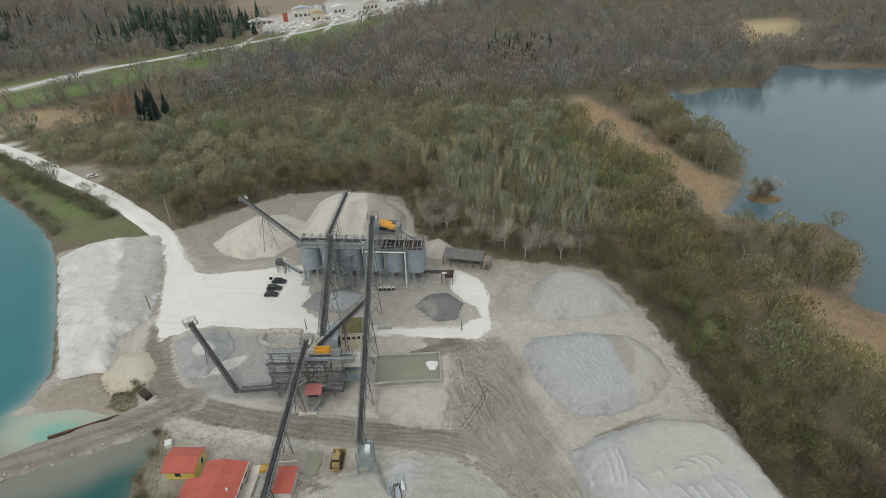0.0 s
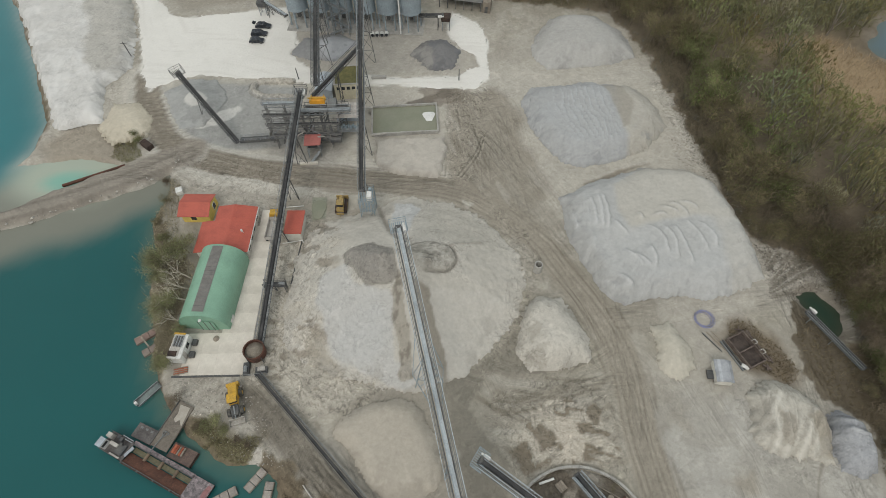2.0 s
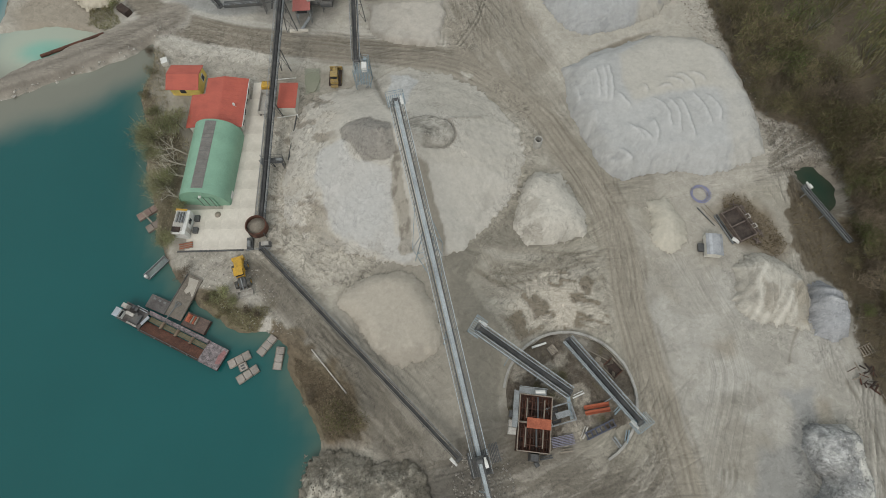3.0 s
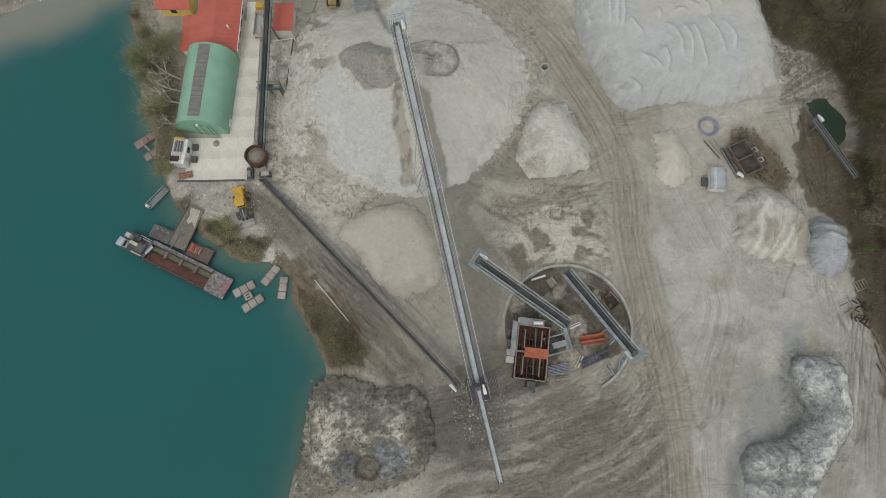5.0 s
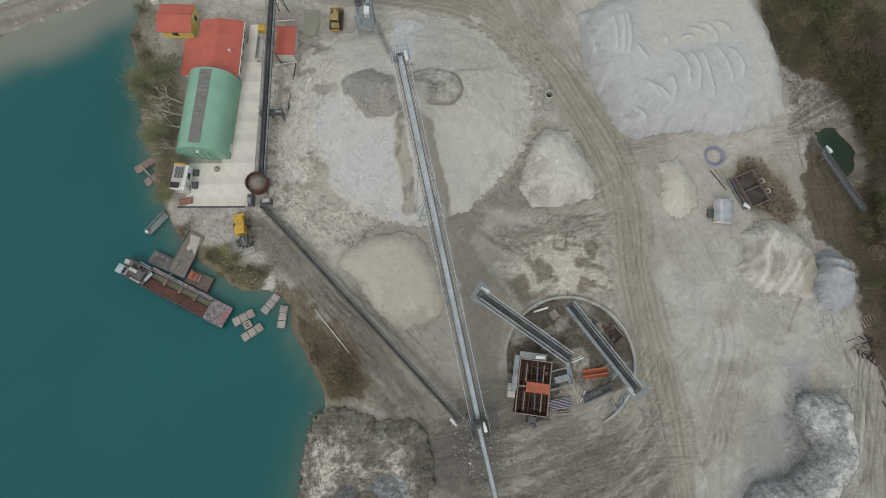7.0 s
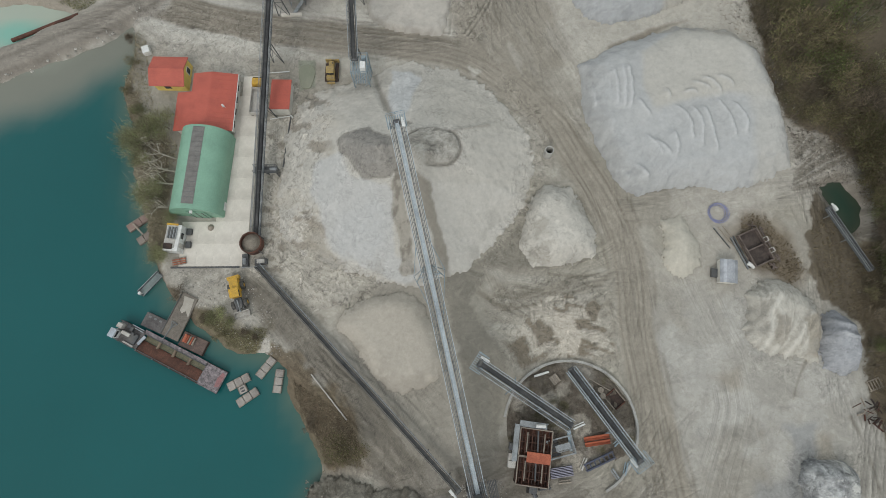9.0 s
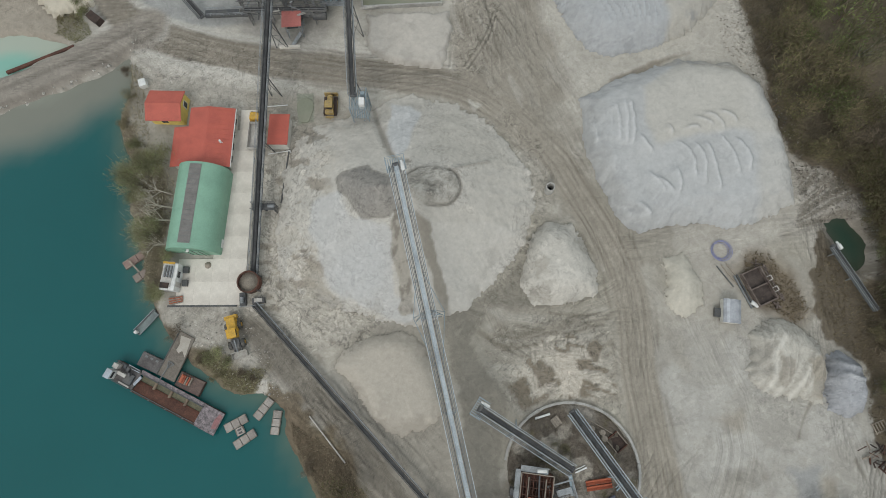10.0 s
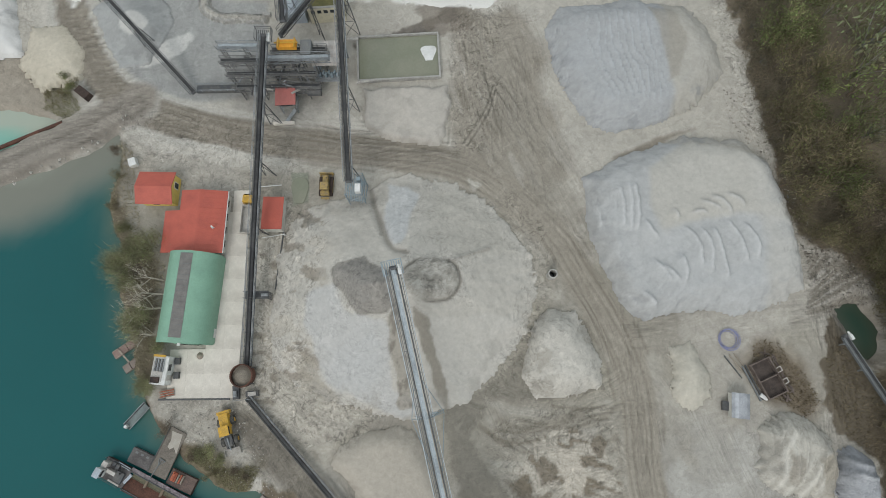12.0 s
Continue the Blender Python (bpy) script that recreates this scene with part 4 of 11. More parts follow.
YARD_LINES = ((15, 36, 11, 4, 10, 30, 34, 12, 0.22, True), (5, 103, 3.6, 14, 98, 14, 90, 6, 0.4, False), (13, 102, 6, 16, 106, 18, 40, 12, 0.24, True), (16, 90, 8, 8, 118, 14, 36, 12, 0.26, True), (14, -8, 22, 11, 8, 16, 110, 16, 0.34, False),
              (30, 4, 6, 12, 55, 14, 50, 14, 0.25, False), (34.5, 26, 2.2, 24, 92, 4, 34, 24, 0.2, True), (28, 68, 3.5, 18, 118, 5, 22, 22, 0.18, True), (18, 68, 3.5, 12, 112, 22, 60, 5, 0.34, False),
              (-25, 90, 30, 3.5, 176, 6, 110, 16, 0.22, True), (-66, 105, 8, 8, 130, 10, 70, 14, 0.22, True), (-58, 92, 14, 5, 158, 12, 80, 12, 0.26, False), (-13, 12, 12, 12, 131, 6, 120, 16, 0.34, True),
              (-15, 5, 7, 4, 100, 25, 50, 8, 0.4, False), (46, 55, 18, 3, 8, 8, 50, 14, 0.22, True), (-31, 55, 3.5, 20, 100, 35, 150, 4, 0.4, False), (-24, 40, 6, 4, 145, 20, 70, 5, 0.42, False),
              (-38, 33, 6, 6, 120, 40, 60, 6, 0.28, False), (71, 30, 3, 22, 96, 8, 60, 16, 0.28, True), (71, -4, 2.2, 12, 75, 8, 40, 14, 0.26, True), (50, 14, 10, 16, 85, 40, 50, 8, 0.16, False),
              (46.5, -1, 1.6, 4, 75, 8, 22, 6, 0.26, False), (-30, 84, 22, 3, 92, 20, 50, 5, 0.24, False), (61, 95, 2.5, 14, 110, 25, 60, 5, 0.4, False), (71, 63, 4, 5, 150, 30, 70, 5, 0.42, False),
              (26, 29, 2.6, 4.5, 4, 16, 60, 4, 0.7, False), (22.5, 34, 2.5, 1.6, 60, 20, 30, 3, 0.7, False), (-76, 88, 14, 5, 24, 6, 60, 12, 0.3, True), (5, 115, 8, 4, 20, 25, 40, 8, 0.4, False))
gx, gy = axis(-54, 78, 0.25, -160, 84, -3500, 3500), axis(-16, 122, 0.25, -27, 216, -1500, 4800)
GX, GY = np.meshgrid(gx, gy)
GZ, GC = relief(GX, GY), pigments(GX, GY)
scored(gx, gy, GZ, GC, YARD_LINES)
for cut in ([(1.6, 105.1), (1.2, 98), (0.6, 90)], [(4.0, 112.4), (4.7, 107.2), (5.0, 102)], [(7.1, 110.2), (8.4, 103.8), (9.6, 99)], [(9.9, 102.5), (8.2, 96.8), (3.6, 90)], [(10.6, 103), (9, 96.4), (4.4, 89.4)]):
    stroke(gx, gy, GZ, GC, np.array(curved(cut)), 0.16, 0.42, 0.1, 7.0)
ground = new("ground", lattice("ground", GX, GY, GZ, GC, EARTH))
tagged(ground, "pale dusty gravel yard with brown haul roads, woodland floor and banks", "ground", kind="structure")


def strip(name, line, wide, lift, tint, label):
    """A gravel track laid along a line, a few centimetres above the ground."""
    pts = []
    for (ax, ay), (bx, by) in zip(line, line[1:]):
        n = max(1, int(math.hypot(bx - ax, by - ay) / 3))
        pts += [(ax + (bx - ax) * i / n, ay + (by - ay) * i / n) for i in range(n)]
    pts = np.array(pts + [line[-1]])
    for _ in range(3):
        pts[1:-1] = (pts[:-2] + 2 * pts[1:-1] + pts[2:]) / 4
    d = np.gradient(pts, axis=0)
    side = np.stack([-d[:, 1], d[:, 0]], 1) / np.linalg.norm(d, axis=1)[:, None]
    k = np.linspace(-1, 1, 9)
    rag = 1 + 0.25 * (cloudy(pts[:, 0], pts[:, 1], 7, 99) - 0.5)
    X = pts[:, :1] + side[:, :1] * wide * rag[:, None] * k
    Y = pts[:, 1:] + side[:, 1:] * wide * rag[:, None] * k
    Z = np.maximum(relief(X, Y), -0.1) + lift - 0.5 * (np.abs(k) > 0.99)[None]
    C = np.ones(X.shape + (3,)) * np.array(tint) * (0.85 + 0.3 * cloudy(X, Y, 4, 98))[..., None]
    C = over(C, (np.abs(np.abs(k) - 0.45) < 0.15)[None] * np.ones(X.shape), tuple(1.12 * v for v in tint), 0.6)
    ob = new(name, lattice(name, X, Y, Z, C, EARTH))
    return tagged(ob, label, "road", kind="structure")


strip("road_white_track", [(-340, 352), (-265, 300), (-199, 259), (-166, 234), (-141, 217), (-116, 195), (-103, 183), (-94, 168)], 4.4, 0.22, WHITE, "dusty white gravel track leading off through the woods")
def white_pad(name, outline, step, label):
    """The dusty white haul road: a sheet cut to its outline, its border drawn in to the edge."""
    xs, ys = [p[0] for p in outline], [p[1] for p in outline]
    X, Y = np.meshgrid(np.arange(max(min(xs), -106) - 2, max(xs) + 2, step), np.arange(min(ys) - 2, min(max(ys), 192) + 2, step))
    d = signed(X, Y, curved(outline + outline[:1], 2)) + frayed(X, Y, 3.5, 2.6, 49)
    gy_, gx_ = np.gradient(d, step)
    near = (d > -0.2 * step) & (d < 1.5 * step)
    size = np.hypot(gx_, gy_) + 1e-6
    PX, PY = np.where(near, X - d * gx_ / size ** 2, X), np.where(near, Y - d * gy_ / size ** 2, Y)
    C = np.ones(X.shape + (3,)) * np.array(WHITE)
    C = over(C, np.clip((cloudy(X, Y, 12, 38, 5) - 0.52) * 6, 0, 1), (0.62, 0.605, 0.565), 0.6)
    _, across, run = along(X, Y, [(-97, 178), (-87, 152), (-80, 138), (-60, 136), (-36, 127), (10, 123)])
    C = over(C, np.clip((cloudy(across / 0.9, run / 20, 1.0, 39, 3) - 0.57) * 8, 0, 1), (0.6, 0.58, 0.54), 0.5)
    ob = new(name, lattice(name, PX, PY, relief(PX, PY) + np.where(d > -0.1, 0.02, 0.13), C, EARTH, d < 0))
    return tagged(ob, label, "road", kind="structure")


white_pad("road_white_yard", ROAD_WHITE, 0.5, "bright dusty white haul road and parking yard")
white_pad("road_white_loop", ROAD_LOOP, 0.5, "bright dusty white loop road round the grey heaps")
strip("road_country", FOREST_ROAD, 2.5, 0.6, (0.52, 0.51, 0.49), "pale asphalt country road beyond the woods")


# ---- water ----
def lake_sheet(name, outline, step, deep, label, pale=(0.3, 0.31, 0.26)):
    xs = [p[0] for p in outline]
    ys = [p[1] for p in outline]
    X, Y = np.meshgrid(np.arange(min(xs) - 4, max(xs) + 4 + step, step), np.arange(min(ys) - 4, max(ys) + 4 + step, step))
    d = signed(X, Y, outline)
    C = np.ones(X.shape + (3,)) * np.array(deep)
    depth = -d + 1.5 * (cloudy(X, Y, 9, 50) - 0.5)
    C = over(C, np.exp(-np.clip(depth, 0, 99) / 1.6), pale, 0.5)
    bank = along(X, Y, CAUSEWAY)[0] + 5 * (cloudy(X, Y, 12, 51) - 0.5)
    C = over(C, soft(bank - 11.5, 4.5), (0.20, 0.20, 0.165), 0.92)
    C = over(C, soft(np.hypot(X + 90, (Y - 94) * 1.6) - 14, 6), (0.36, 0.40, 0.33), 0.95)
    C = over(C, soft(np.hypot(X + 90, (Y - 92) * 2) - 6, 3), (0.17, 0.40, 0.33), 0.8)
    ob = new(name, lattice(name, X, Y, np.full(X.shape, WATER_Z), C, WATER, d < 3.5))
    return tagged(ob, label, "water", kind="structure")


lake_sheet("water_lake_west", LAKE_WEST, 2.6, (0.010, 0.088, 0.089), "deep teal quarry lake with a silty grey margin", (0.15, 0.175, 0.125))
lake_sheet("water_lake_northwest", LAKE_NORTHWEST, 1.5, (0.026, 0.155, 0.172), "bright turquoise quarry lake with pale shallows", (0.33, 0.36, 0.34))
lake_sheet("water_lake_east", LAKE_EAST, 3.0, (0.085, 0.14, 0.165), "blue grey still lake beyond the woods", (0.1, 0.11, 0.08))
lake_sheet("water_pond_east", POND_EAST, 0.6, (0.026, 0.056, 0.04), "small dark green pond beside the yard", (0.085, 0.085, 0.06))


# ---- heaps ----
def heap(name, outline, spine, top, label, tint=None, ramp=1.0, rough=0.3, step=0.36, material=None, ridges=None, strength=0.85, seed=1, extra=None, fingers=0.0, mottle=0.45, lines=()):
    """A tipped heap: slopes up from its outline to its spine, flat above ramp of the way."""
    xs = [p[0] for p in outline]
    ys = [p[1] for p in outline]
    X, Y = np.meshgrid(np.arange(min(xs) - 2, max(xs) + 2, step), np.arange(min(ys) - 2, max(ys) + 2, step))
    d = -signed(X, Y, outline) + 1.6 * (cloudy(X, Y, 5, seed) - 0.5) + 1.1 * (cloudy(X, Y, 1.7, seed + 3) - 0.5)
    cx, cy = np.mean([q[0] for q in spine]), np.mean([q[1] for q in spine])
    turn, away = np.arctan2(Y - cy, X - cx), np.hypot(X - cx, Y - cy)
    d = d + fingers * np.exp(-np.clip(d, 0, 99) / 1.8) * (0.2 + 1.3 * grainy(X, Y, 5, seed + 19)) * (cloudy(turn * 20 + 2 * grainy(X, Y, 3, seed + 20), away * 0.15, 1.0, seed + 17, 4) - 0.55)
    a = along(X, Y, spine)[0] if len(spine) > 1 else np.hypot(X - spine[0][0], Y - spine[0][1])
    s = np.clip(d, 0, None) / (np.clip(d, 0, None) + a + 1e-6)
    h = np.clip(s / ramp, 0, 1)
    if ramp < 1:
        h = np.sin(h * math.pi / 2)
    inner = soft(1.5 - d, 1.5)
    Z = top * h + inner * rough * (cloudy(X, Y, 4, seed + 1) - 0.5) * 2 + inner * 0.35 * rough * (cloudy(X, Y, 1.2, seed + 2) - 0.5)
    C = pigments(X, Y)
    if tint is not None:
        C = over(C, np.ones(X.shape), tint, strength)
        C = over(C, np.clip((cloudy(X, Y, 7, seed + 9, 5) - 0.5) * 13, 0, 1), tuple(1.13 * v for v in tint), 0.6 * mottle)
        C = over(C, np.clip((cloudy(X, Y, 3, seed + 11, 5) - 0.58) * 15, 0, 1), tuple(0.88 * v for v in tint), 0.4 * mottle)
    fan = cloudy(turn * 14, away * 0.28, 1.0, seed + 15, 4)
    C = C * (0.965 + 0.06 * np.clip((fan - 0.5) * 2.5 + 0.5, 0, 1))[..., None]
    Z = Z + inner * 0.25 * rough * (fan - 0.5) * np.clip(away / 4, 0, 1)
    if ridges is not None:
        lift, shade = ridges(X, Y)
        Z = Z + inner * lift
        # lit brows of the ridges painted into the tint
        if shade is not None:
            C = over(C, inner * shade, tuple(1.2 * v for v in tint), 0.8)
    if extra is not None:
        Z, C = extra(X, Y, Z, C)
    if lines:
        scored(X[0], Y[:, 0], Z, C, lines, seed)
    C = over(C, np.clip((cloudy(X, Y, 3.2, seed + 21, 6) - 0.6) * 22, 0, 1) * soft(d - 4, 3), tuple(0.72 * v for v in (tint or SAND)), 0.5 * (material is None))
    Z = np.where(d < 0.2, -0.5, np.maximum(Z - 0.05, 0.22 + 0.1 * np.clip(d, 0, 2)))
    ob = new(name, lattice(name, X, Y, Z, C, material or GRAVEL, d > 0.2))
    return tagged(ob, label, "heap", "gravel heaps in the yard", "stuff")


def crest(X, Y, line, rise, steep, lazy):
    """A pushed ridge along a line: steep on its left, drawn out on its right; height and how near the brow."""
    d, across, run = along(X, Y, curved(line))
    total = sum(math.hypot(bx - ax, by - ay) for (ax, ay), (bx, by) in zip(line, line[1:]))
    ends = np.clip(np.minimum(run, total - run) / 1.2, 0, 1) * (d < 5)
    wob = across + 0.5 * (cloudy(X, Y, 1.5, 70) - 0.5)
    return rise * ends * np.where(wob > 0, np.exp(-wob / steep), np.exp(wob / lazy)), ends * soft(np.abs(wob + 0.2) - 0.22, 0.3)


def main_extra(X, Y, Z, C):
    f = frayed(X, Y, 4, 3, 61)
    C = over(C, np.clip((cloudy(X + 0.5 * Y, Y * 1.3, 4, 58, 5) - 0.55) * 16, 0, 1) * soft(X + 20 + f, 3), (0.47, 0.435, 0.375), 0.7)
    C = over(C, np.clip((cloudy(X + 0.5 * Y, Y * 1.3, 3.4, 59, 5) - 0.6) * 18, 0, 1) * soft(X + 22 + f, 3), (0.25, 0.22, 0.178), 0.75)
    C = over(C, soft(signed(X, Y, [(-24.1, 59.7), (-19.5, 60.5), (-17.4, 56.2), (-15.3, 55.5), (-9.2, 53.4), (-10, 47.4), (-9.4, 43.4), (-5.6, 41.1), (-6.3, 38.5), (-11.4, 38.9), (-16.3, 41.2), (-21.1, 44.3), (-23, 49), (-24.7, 54.5)])
                     + f, 0.5), (0.455, 0.45, 0.435), 0.85)
    C = over(C, soft(np.hypot(X + 16, (Y - 47) / 1.4) - 4 + 2 * f, 2), (0.445, 0.45, 0.445), 0.4)
    lobe = signed(X, Y, [(-2.7, 54.5), (13.7, 56), (15.2, 52.7), (13, 50), (9.2, 46.4), (7, 42.8), (4, 40.3), (0.7, 40.4), (-0.7, 43.5), (-2, 49.1)])
    C = over(C, soft(lobe + f, 0.5), (0.49, 0.468, 0.425), 0.85)
    C = over(C, soft(signed(X, Y, [(-3, 80), (3.5, 79), (8, 76), (13, 68), (4, 66), (0, 67), (-5, 68)]) + 1.5 * f, 1.2), (0.45, 0.425, 0.375), 0.7)
    C = over(C, soft(signed(X, Y, [(-10.9, 81.3), (-4.4, 79.2), (-6.5, 73.1), (-7.6, 67.9), (-9.6, 67.2), (-11.3, 73.2)]) + 0.7 * f, 0.35), (0.5, 0.505, 0.50), 0.85)
    gully = signed(X, Y, [(-5.7, 56.4), (-3.6, 54.9), (-1.9, 49.7), (-1, 43.8), (0.6, 39), (-0.8, 39), (-2.8, 46), (-4.9, 53)])
    C = over(C, soft(gully + 1.0 * f, 0.3), (0.24, 0.217, 0.178), 0.85)
    Z = Z - 0.5 * soft(gully - 0.6, 1.5)
    strip_west = signed(X, Y, [(-9.5, 58.5), (-8.2, 58.4), (-7.0, 50.4), (-6.3, 40), (-8.5, 40), (-10.1, 51.3)])
    C = over(C, soft(strip_west + 0.9 * f, 0.25), (0.3, 0.275, 0.232), 0.8)
    C = over(C, soft(strip_west + 0.35 * f, 0.3) * np.clip((cloudy(X * 2, Y, 1.6, 93, 4) - 0.55) * 16, 0, 1), (0.18, 0.162, 0.135), 0.7)
    C = over(C, soft(signed(X, Y, [(-27.4, 48.1), (-24.3, 49.5), (-22.8, 44.7), (-19.1, 41.4), (-21, 38), (-26, 40)]) + 0.5 * f, 0.3), (0.325, 0.298, 0.248), 0.7)
    ditch = along(X, Y, curved([(-15.1, 83), (-13.8, 77.2), (-11.7, 72), (-9.8, 67), (-7.1, 66.4)]))[0] + 0.15 * f
    C = over(C, soft(ditch - 0.5, 0.35), (0.225, 0.208, 0.178), 0.75)
    Z = Z - 0.7 * soft(ditch - 0.6, 0.8)
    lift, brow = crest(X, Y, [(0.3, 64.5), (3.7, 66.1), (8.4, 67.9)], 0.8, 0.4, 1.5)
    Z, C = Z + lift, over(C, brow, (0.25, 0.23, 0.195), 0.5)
    # two fresh cones dropped either side of the head
    dark = signed(X, Y, [(-19.7, 63.5), (-18.7, 64.4), (-14.3, 65.5), (-13.3, 63.8), (-10.5, 62.7), (-9.5, 59.9), (-8.8, 57.1), (-10.5, 56.1), (-14.8, 55.8), (-16.1, 57.2), (-17.6, 60), (-19.1, 61.1)]) + 0.35 * f
    C = over(C, soft(dark, 0.25), (0.255, 0.24, 0.218), 0.92)
    C = over(C, soft(dark, 0.25) * np.clip((cloudy(X, Y, 2.5, 65, 5) - 0.52) * 12, 0, 1), (0.315, 0.295, 0.265), 0.7)
    C = over(C, soft(np.abs(dark - 0.15) - 0.16, 0.2), (0.165, 0.152, 0.13), 0.75)
    Z = Z + soft(dark + 0.8, 0.9) * (0.55 + 0.6 * cloudy(X, Y, 1.6, 66))
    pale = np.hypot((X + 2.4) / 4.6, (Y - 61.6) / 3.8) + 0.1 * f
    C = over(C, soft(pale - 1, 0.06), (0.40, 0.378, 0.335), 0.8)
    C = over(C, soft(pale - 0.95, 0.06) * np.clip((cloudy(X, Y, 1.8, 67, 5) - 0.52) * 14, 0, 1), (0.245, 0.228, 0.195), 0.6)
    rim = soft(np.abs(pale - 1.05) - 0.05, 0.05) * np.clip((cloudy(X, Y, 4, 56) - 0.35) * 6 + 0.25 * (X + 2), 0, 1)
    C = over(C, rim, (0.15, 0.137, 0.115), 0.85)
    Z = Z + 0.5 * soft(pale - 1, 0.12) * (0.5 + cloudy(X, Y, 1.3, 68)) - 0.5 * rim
    return Z, C


def far_ridges(X, Y):
    left = np.interp(Y, (98, 109, 117), (31.6, 27.8, 28.3))
    right = np.interp(Y, (98, 109, 117), (43.6, 42.4, 41.8))
    u = (X - left) / (right - left)
    w = u * 10 + 2.4 * (cloudy(X, Y * 0.45, 4, 71, 5) - 0.5)
    m = soft(np.abs(u - 0.5) - 0.48, 0.06) * soft(np.abs(Y - 107.5) - 9.5 + 4 * (cloudy(X, Y, 4, 72) - 0.5), 1.2)
    k = (w - np.floor(w)) ** 2.2
    # second value paints each ripple's bright crest into the tint, as shading
    return 0.3 * m * k, m * np.clip((k - 0.35) * 2.2, 0, 1)


def far_extra(X, Y, Z, C):
    f = frayed(X, Y, 5, 4, 74)
    C = over(C, soft(-(X - 44.5 + 0.4 * f), 0.8), (0.41, 0.385, 0.335), 0.85)
    C = over(C, soft(signed(X, Y, [(42, 118), (46, 117), (48, 110), (46, 102), (44, 101), (43.5, 109)]) + 0.4 * f, 0.5), (0.31, 0.29, 0.25), 0.8)
    return Z, C


SCALLOPS_EAST = ([(43.1, 71.6), (45.9, 69), (46, 63.9)], [(46.1, 71.2), (48.2, 68.3), (47.6, 62.7)], [(48.6, 71.5), (49.9, 67), (50.4, 61.4)], [(51.1, 72.8), (53.7, 68.9), (54.3, 64.5)], [(54.1, 72.1), (56.4, 69.5), (56.2, 65.1)])
SCALLOPS_NORTH = ([(44.6, 73.8), (46.8, 74.4), (48.2, 73.6)], [(46.7, 76.4), (49.6, 75.4), (50.7, 74.1)], [(48.6, 77.4), (51.5, 76), (52.4, 73.4)], [(51.4, 77.6), (54, 76.6), (55, 74.7)], [(41.5, 75), (42.6, 73.6), (42.2, 72.2)])
SCALLOPS_WEST = ([(32.3, 79.6), (32.9, 75.6), (32.5, 71.1)], [(34.2, 80.2), (34.4, 75.6), (33.7, 70.4)], [(35.1, 80.2), (35.6, 75.6), (34.9, 70.4)], [(28.1, 76.3), (28.8, 74.4), (28.4, 70.5)], [(36, 73), (38.7, 69.1)],
                 [(38.3, 64.7), (40.6, 63), (42.1, 60.9)], [(37, 65.4), (39.2, 63.4), (40.4, 61)], [(30.8, 60.4), (33.1, 59.2), (34.6, 56.7)], [(34.6, 60), (36.4, 58.6), (37.6, 56.4)], [(42.4, 66.6), (43.2, 64), (42.6, 60.5)])


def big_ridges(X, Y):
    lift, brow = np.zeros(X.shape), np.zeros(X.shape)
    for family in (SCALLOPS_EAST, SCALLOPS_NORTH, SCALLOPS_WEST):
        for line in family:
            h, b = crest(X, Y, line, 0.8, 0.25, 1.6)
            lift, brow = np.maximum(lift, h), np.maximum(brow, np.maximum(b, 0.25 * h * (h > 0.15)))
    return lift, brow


def big_extra(X, Y, Z, C):
    f = frayed(X, Y, 6, 5, 75)
    C = over(C, soft(signed(X, Y, [(37.5, 83), (46, 88), (58, 88), (64, 78), (62, 73), (54, 73.5), (44.8, 72.4), (40, 70.5), (37.5, 75)]) + 0.4 * f, 0.7), (0.44, 0.42, 0.375), 0.85)
    C = over(C, soft(signed(X, Y, [(26, 71), (37, 70), (44, 72), (41, 66), (33, 64), (29, 65)]) + 0.4 * f, 0.8), (0.44, 0.44, 0.43), 0.6)
    C = over(C, soft(-(X - 57.5 + 0.5 * f), 1.2), (0.45, 0.435, 0.40), 0.75)
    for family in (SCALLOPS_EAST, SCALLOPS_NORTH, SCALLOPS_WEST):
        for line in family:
            # steep foot darkened and brow lightened, as shading in the tint
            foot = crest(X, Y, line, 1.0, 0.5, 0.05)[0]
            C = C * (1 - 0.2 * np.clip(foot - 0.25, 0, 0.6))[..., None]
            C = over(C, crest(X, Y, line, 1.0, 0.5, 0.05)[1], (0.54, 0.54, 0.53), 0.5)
    C = over(C, soft(signed(X, Y, [(40, 90), (60, 92), (70, 66), (64, 70), (60, 85)]) + 0.4 * f, 0.6), (0.38, 0.35, 0.30), 0.6)
    return Z, C


FOLDS = ([(55.2, 25.3), (56.7, 28.2), (56.5, 33)], [(56.8, 24.4), (59.1, 29.3), (57.6, 34)], [(59.2, 24.2), (61.9, 29.3), (64.6, 33)], [(61.3, 23.6), (63.4, 29.4), (65.4, 31.5)], [(54.4, 29), (55.6, 31), (58.5, 35)])


def spoil_folds(X, Y):
    lift, brow = np.zeros(X.shape), np.zeros(X.shape)
    for line in FOLDS:
        h, b = crest(X, Y, line, 0.5, 0.4, 1.2)
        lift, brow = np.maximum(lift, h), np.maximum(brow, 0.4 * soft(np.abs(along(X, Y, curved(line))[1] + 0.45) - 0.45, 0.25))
    return lift, brow


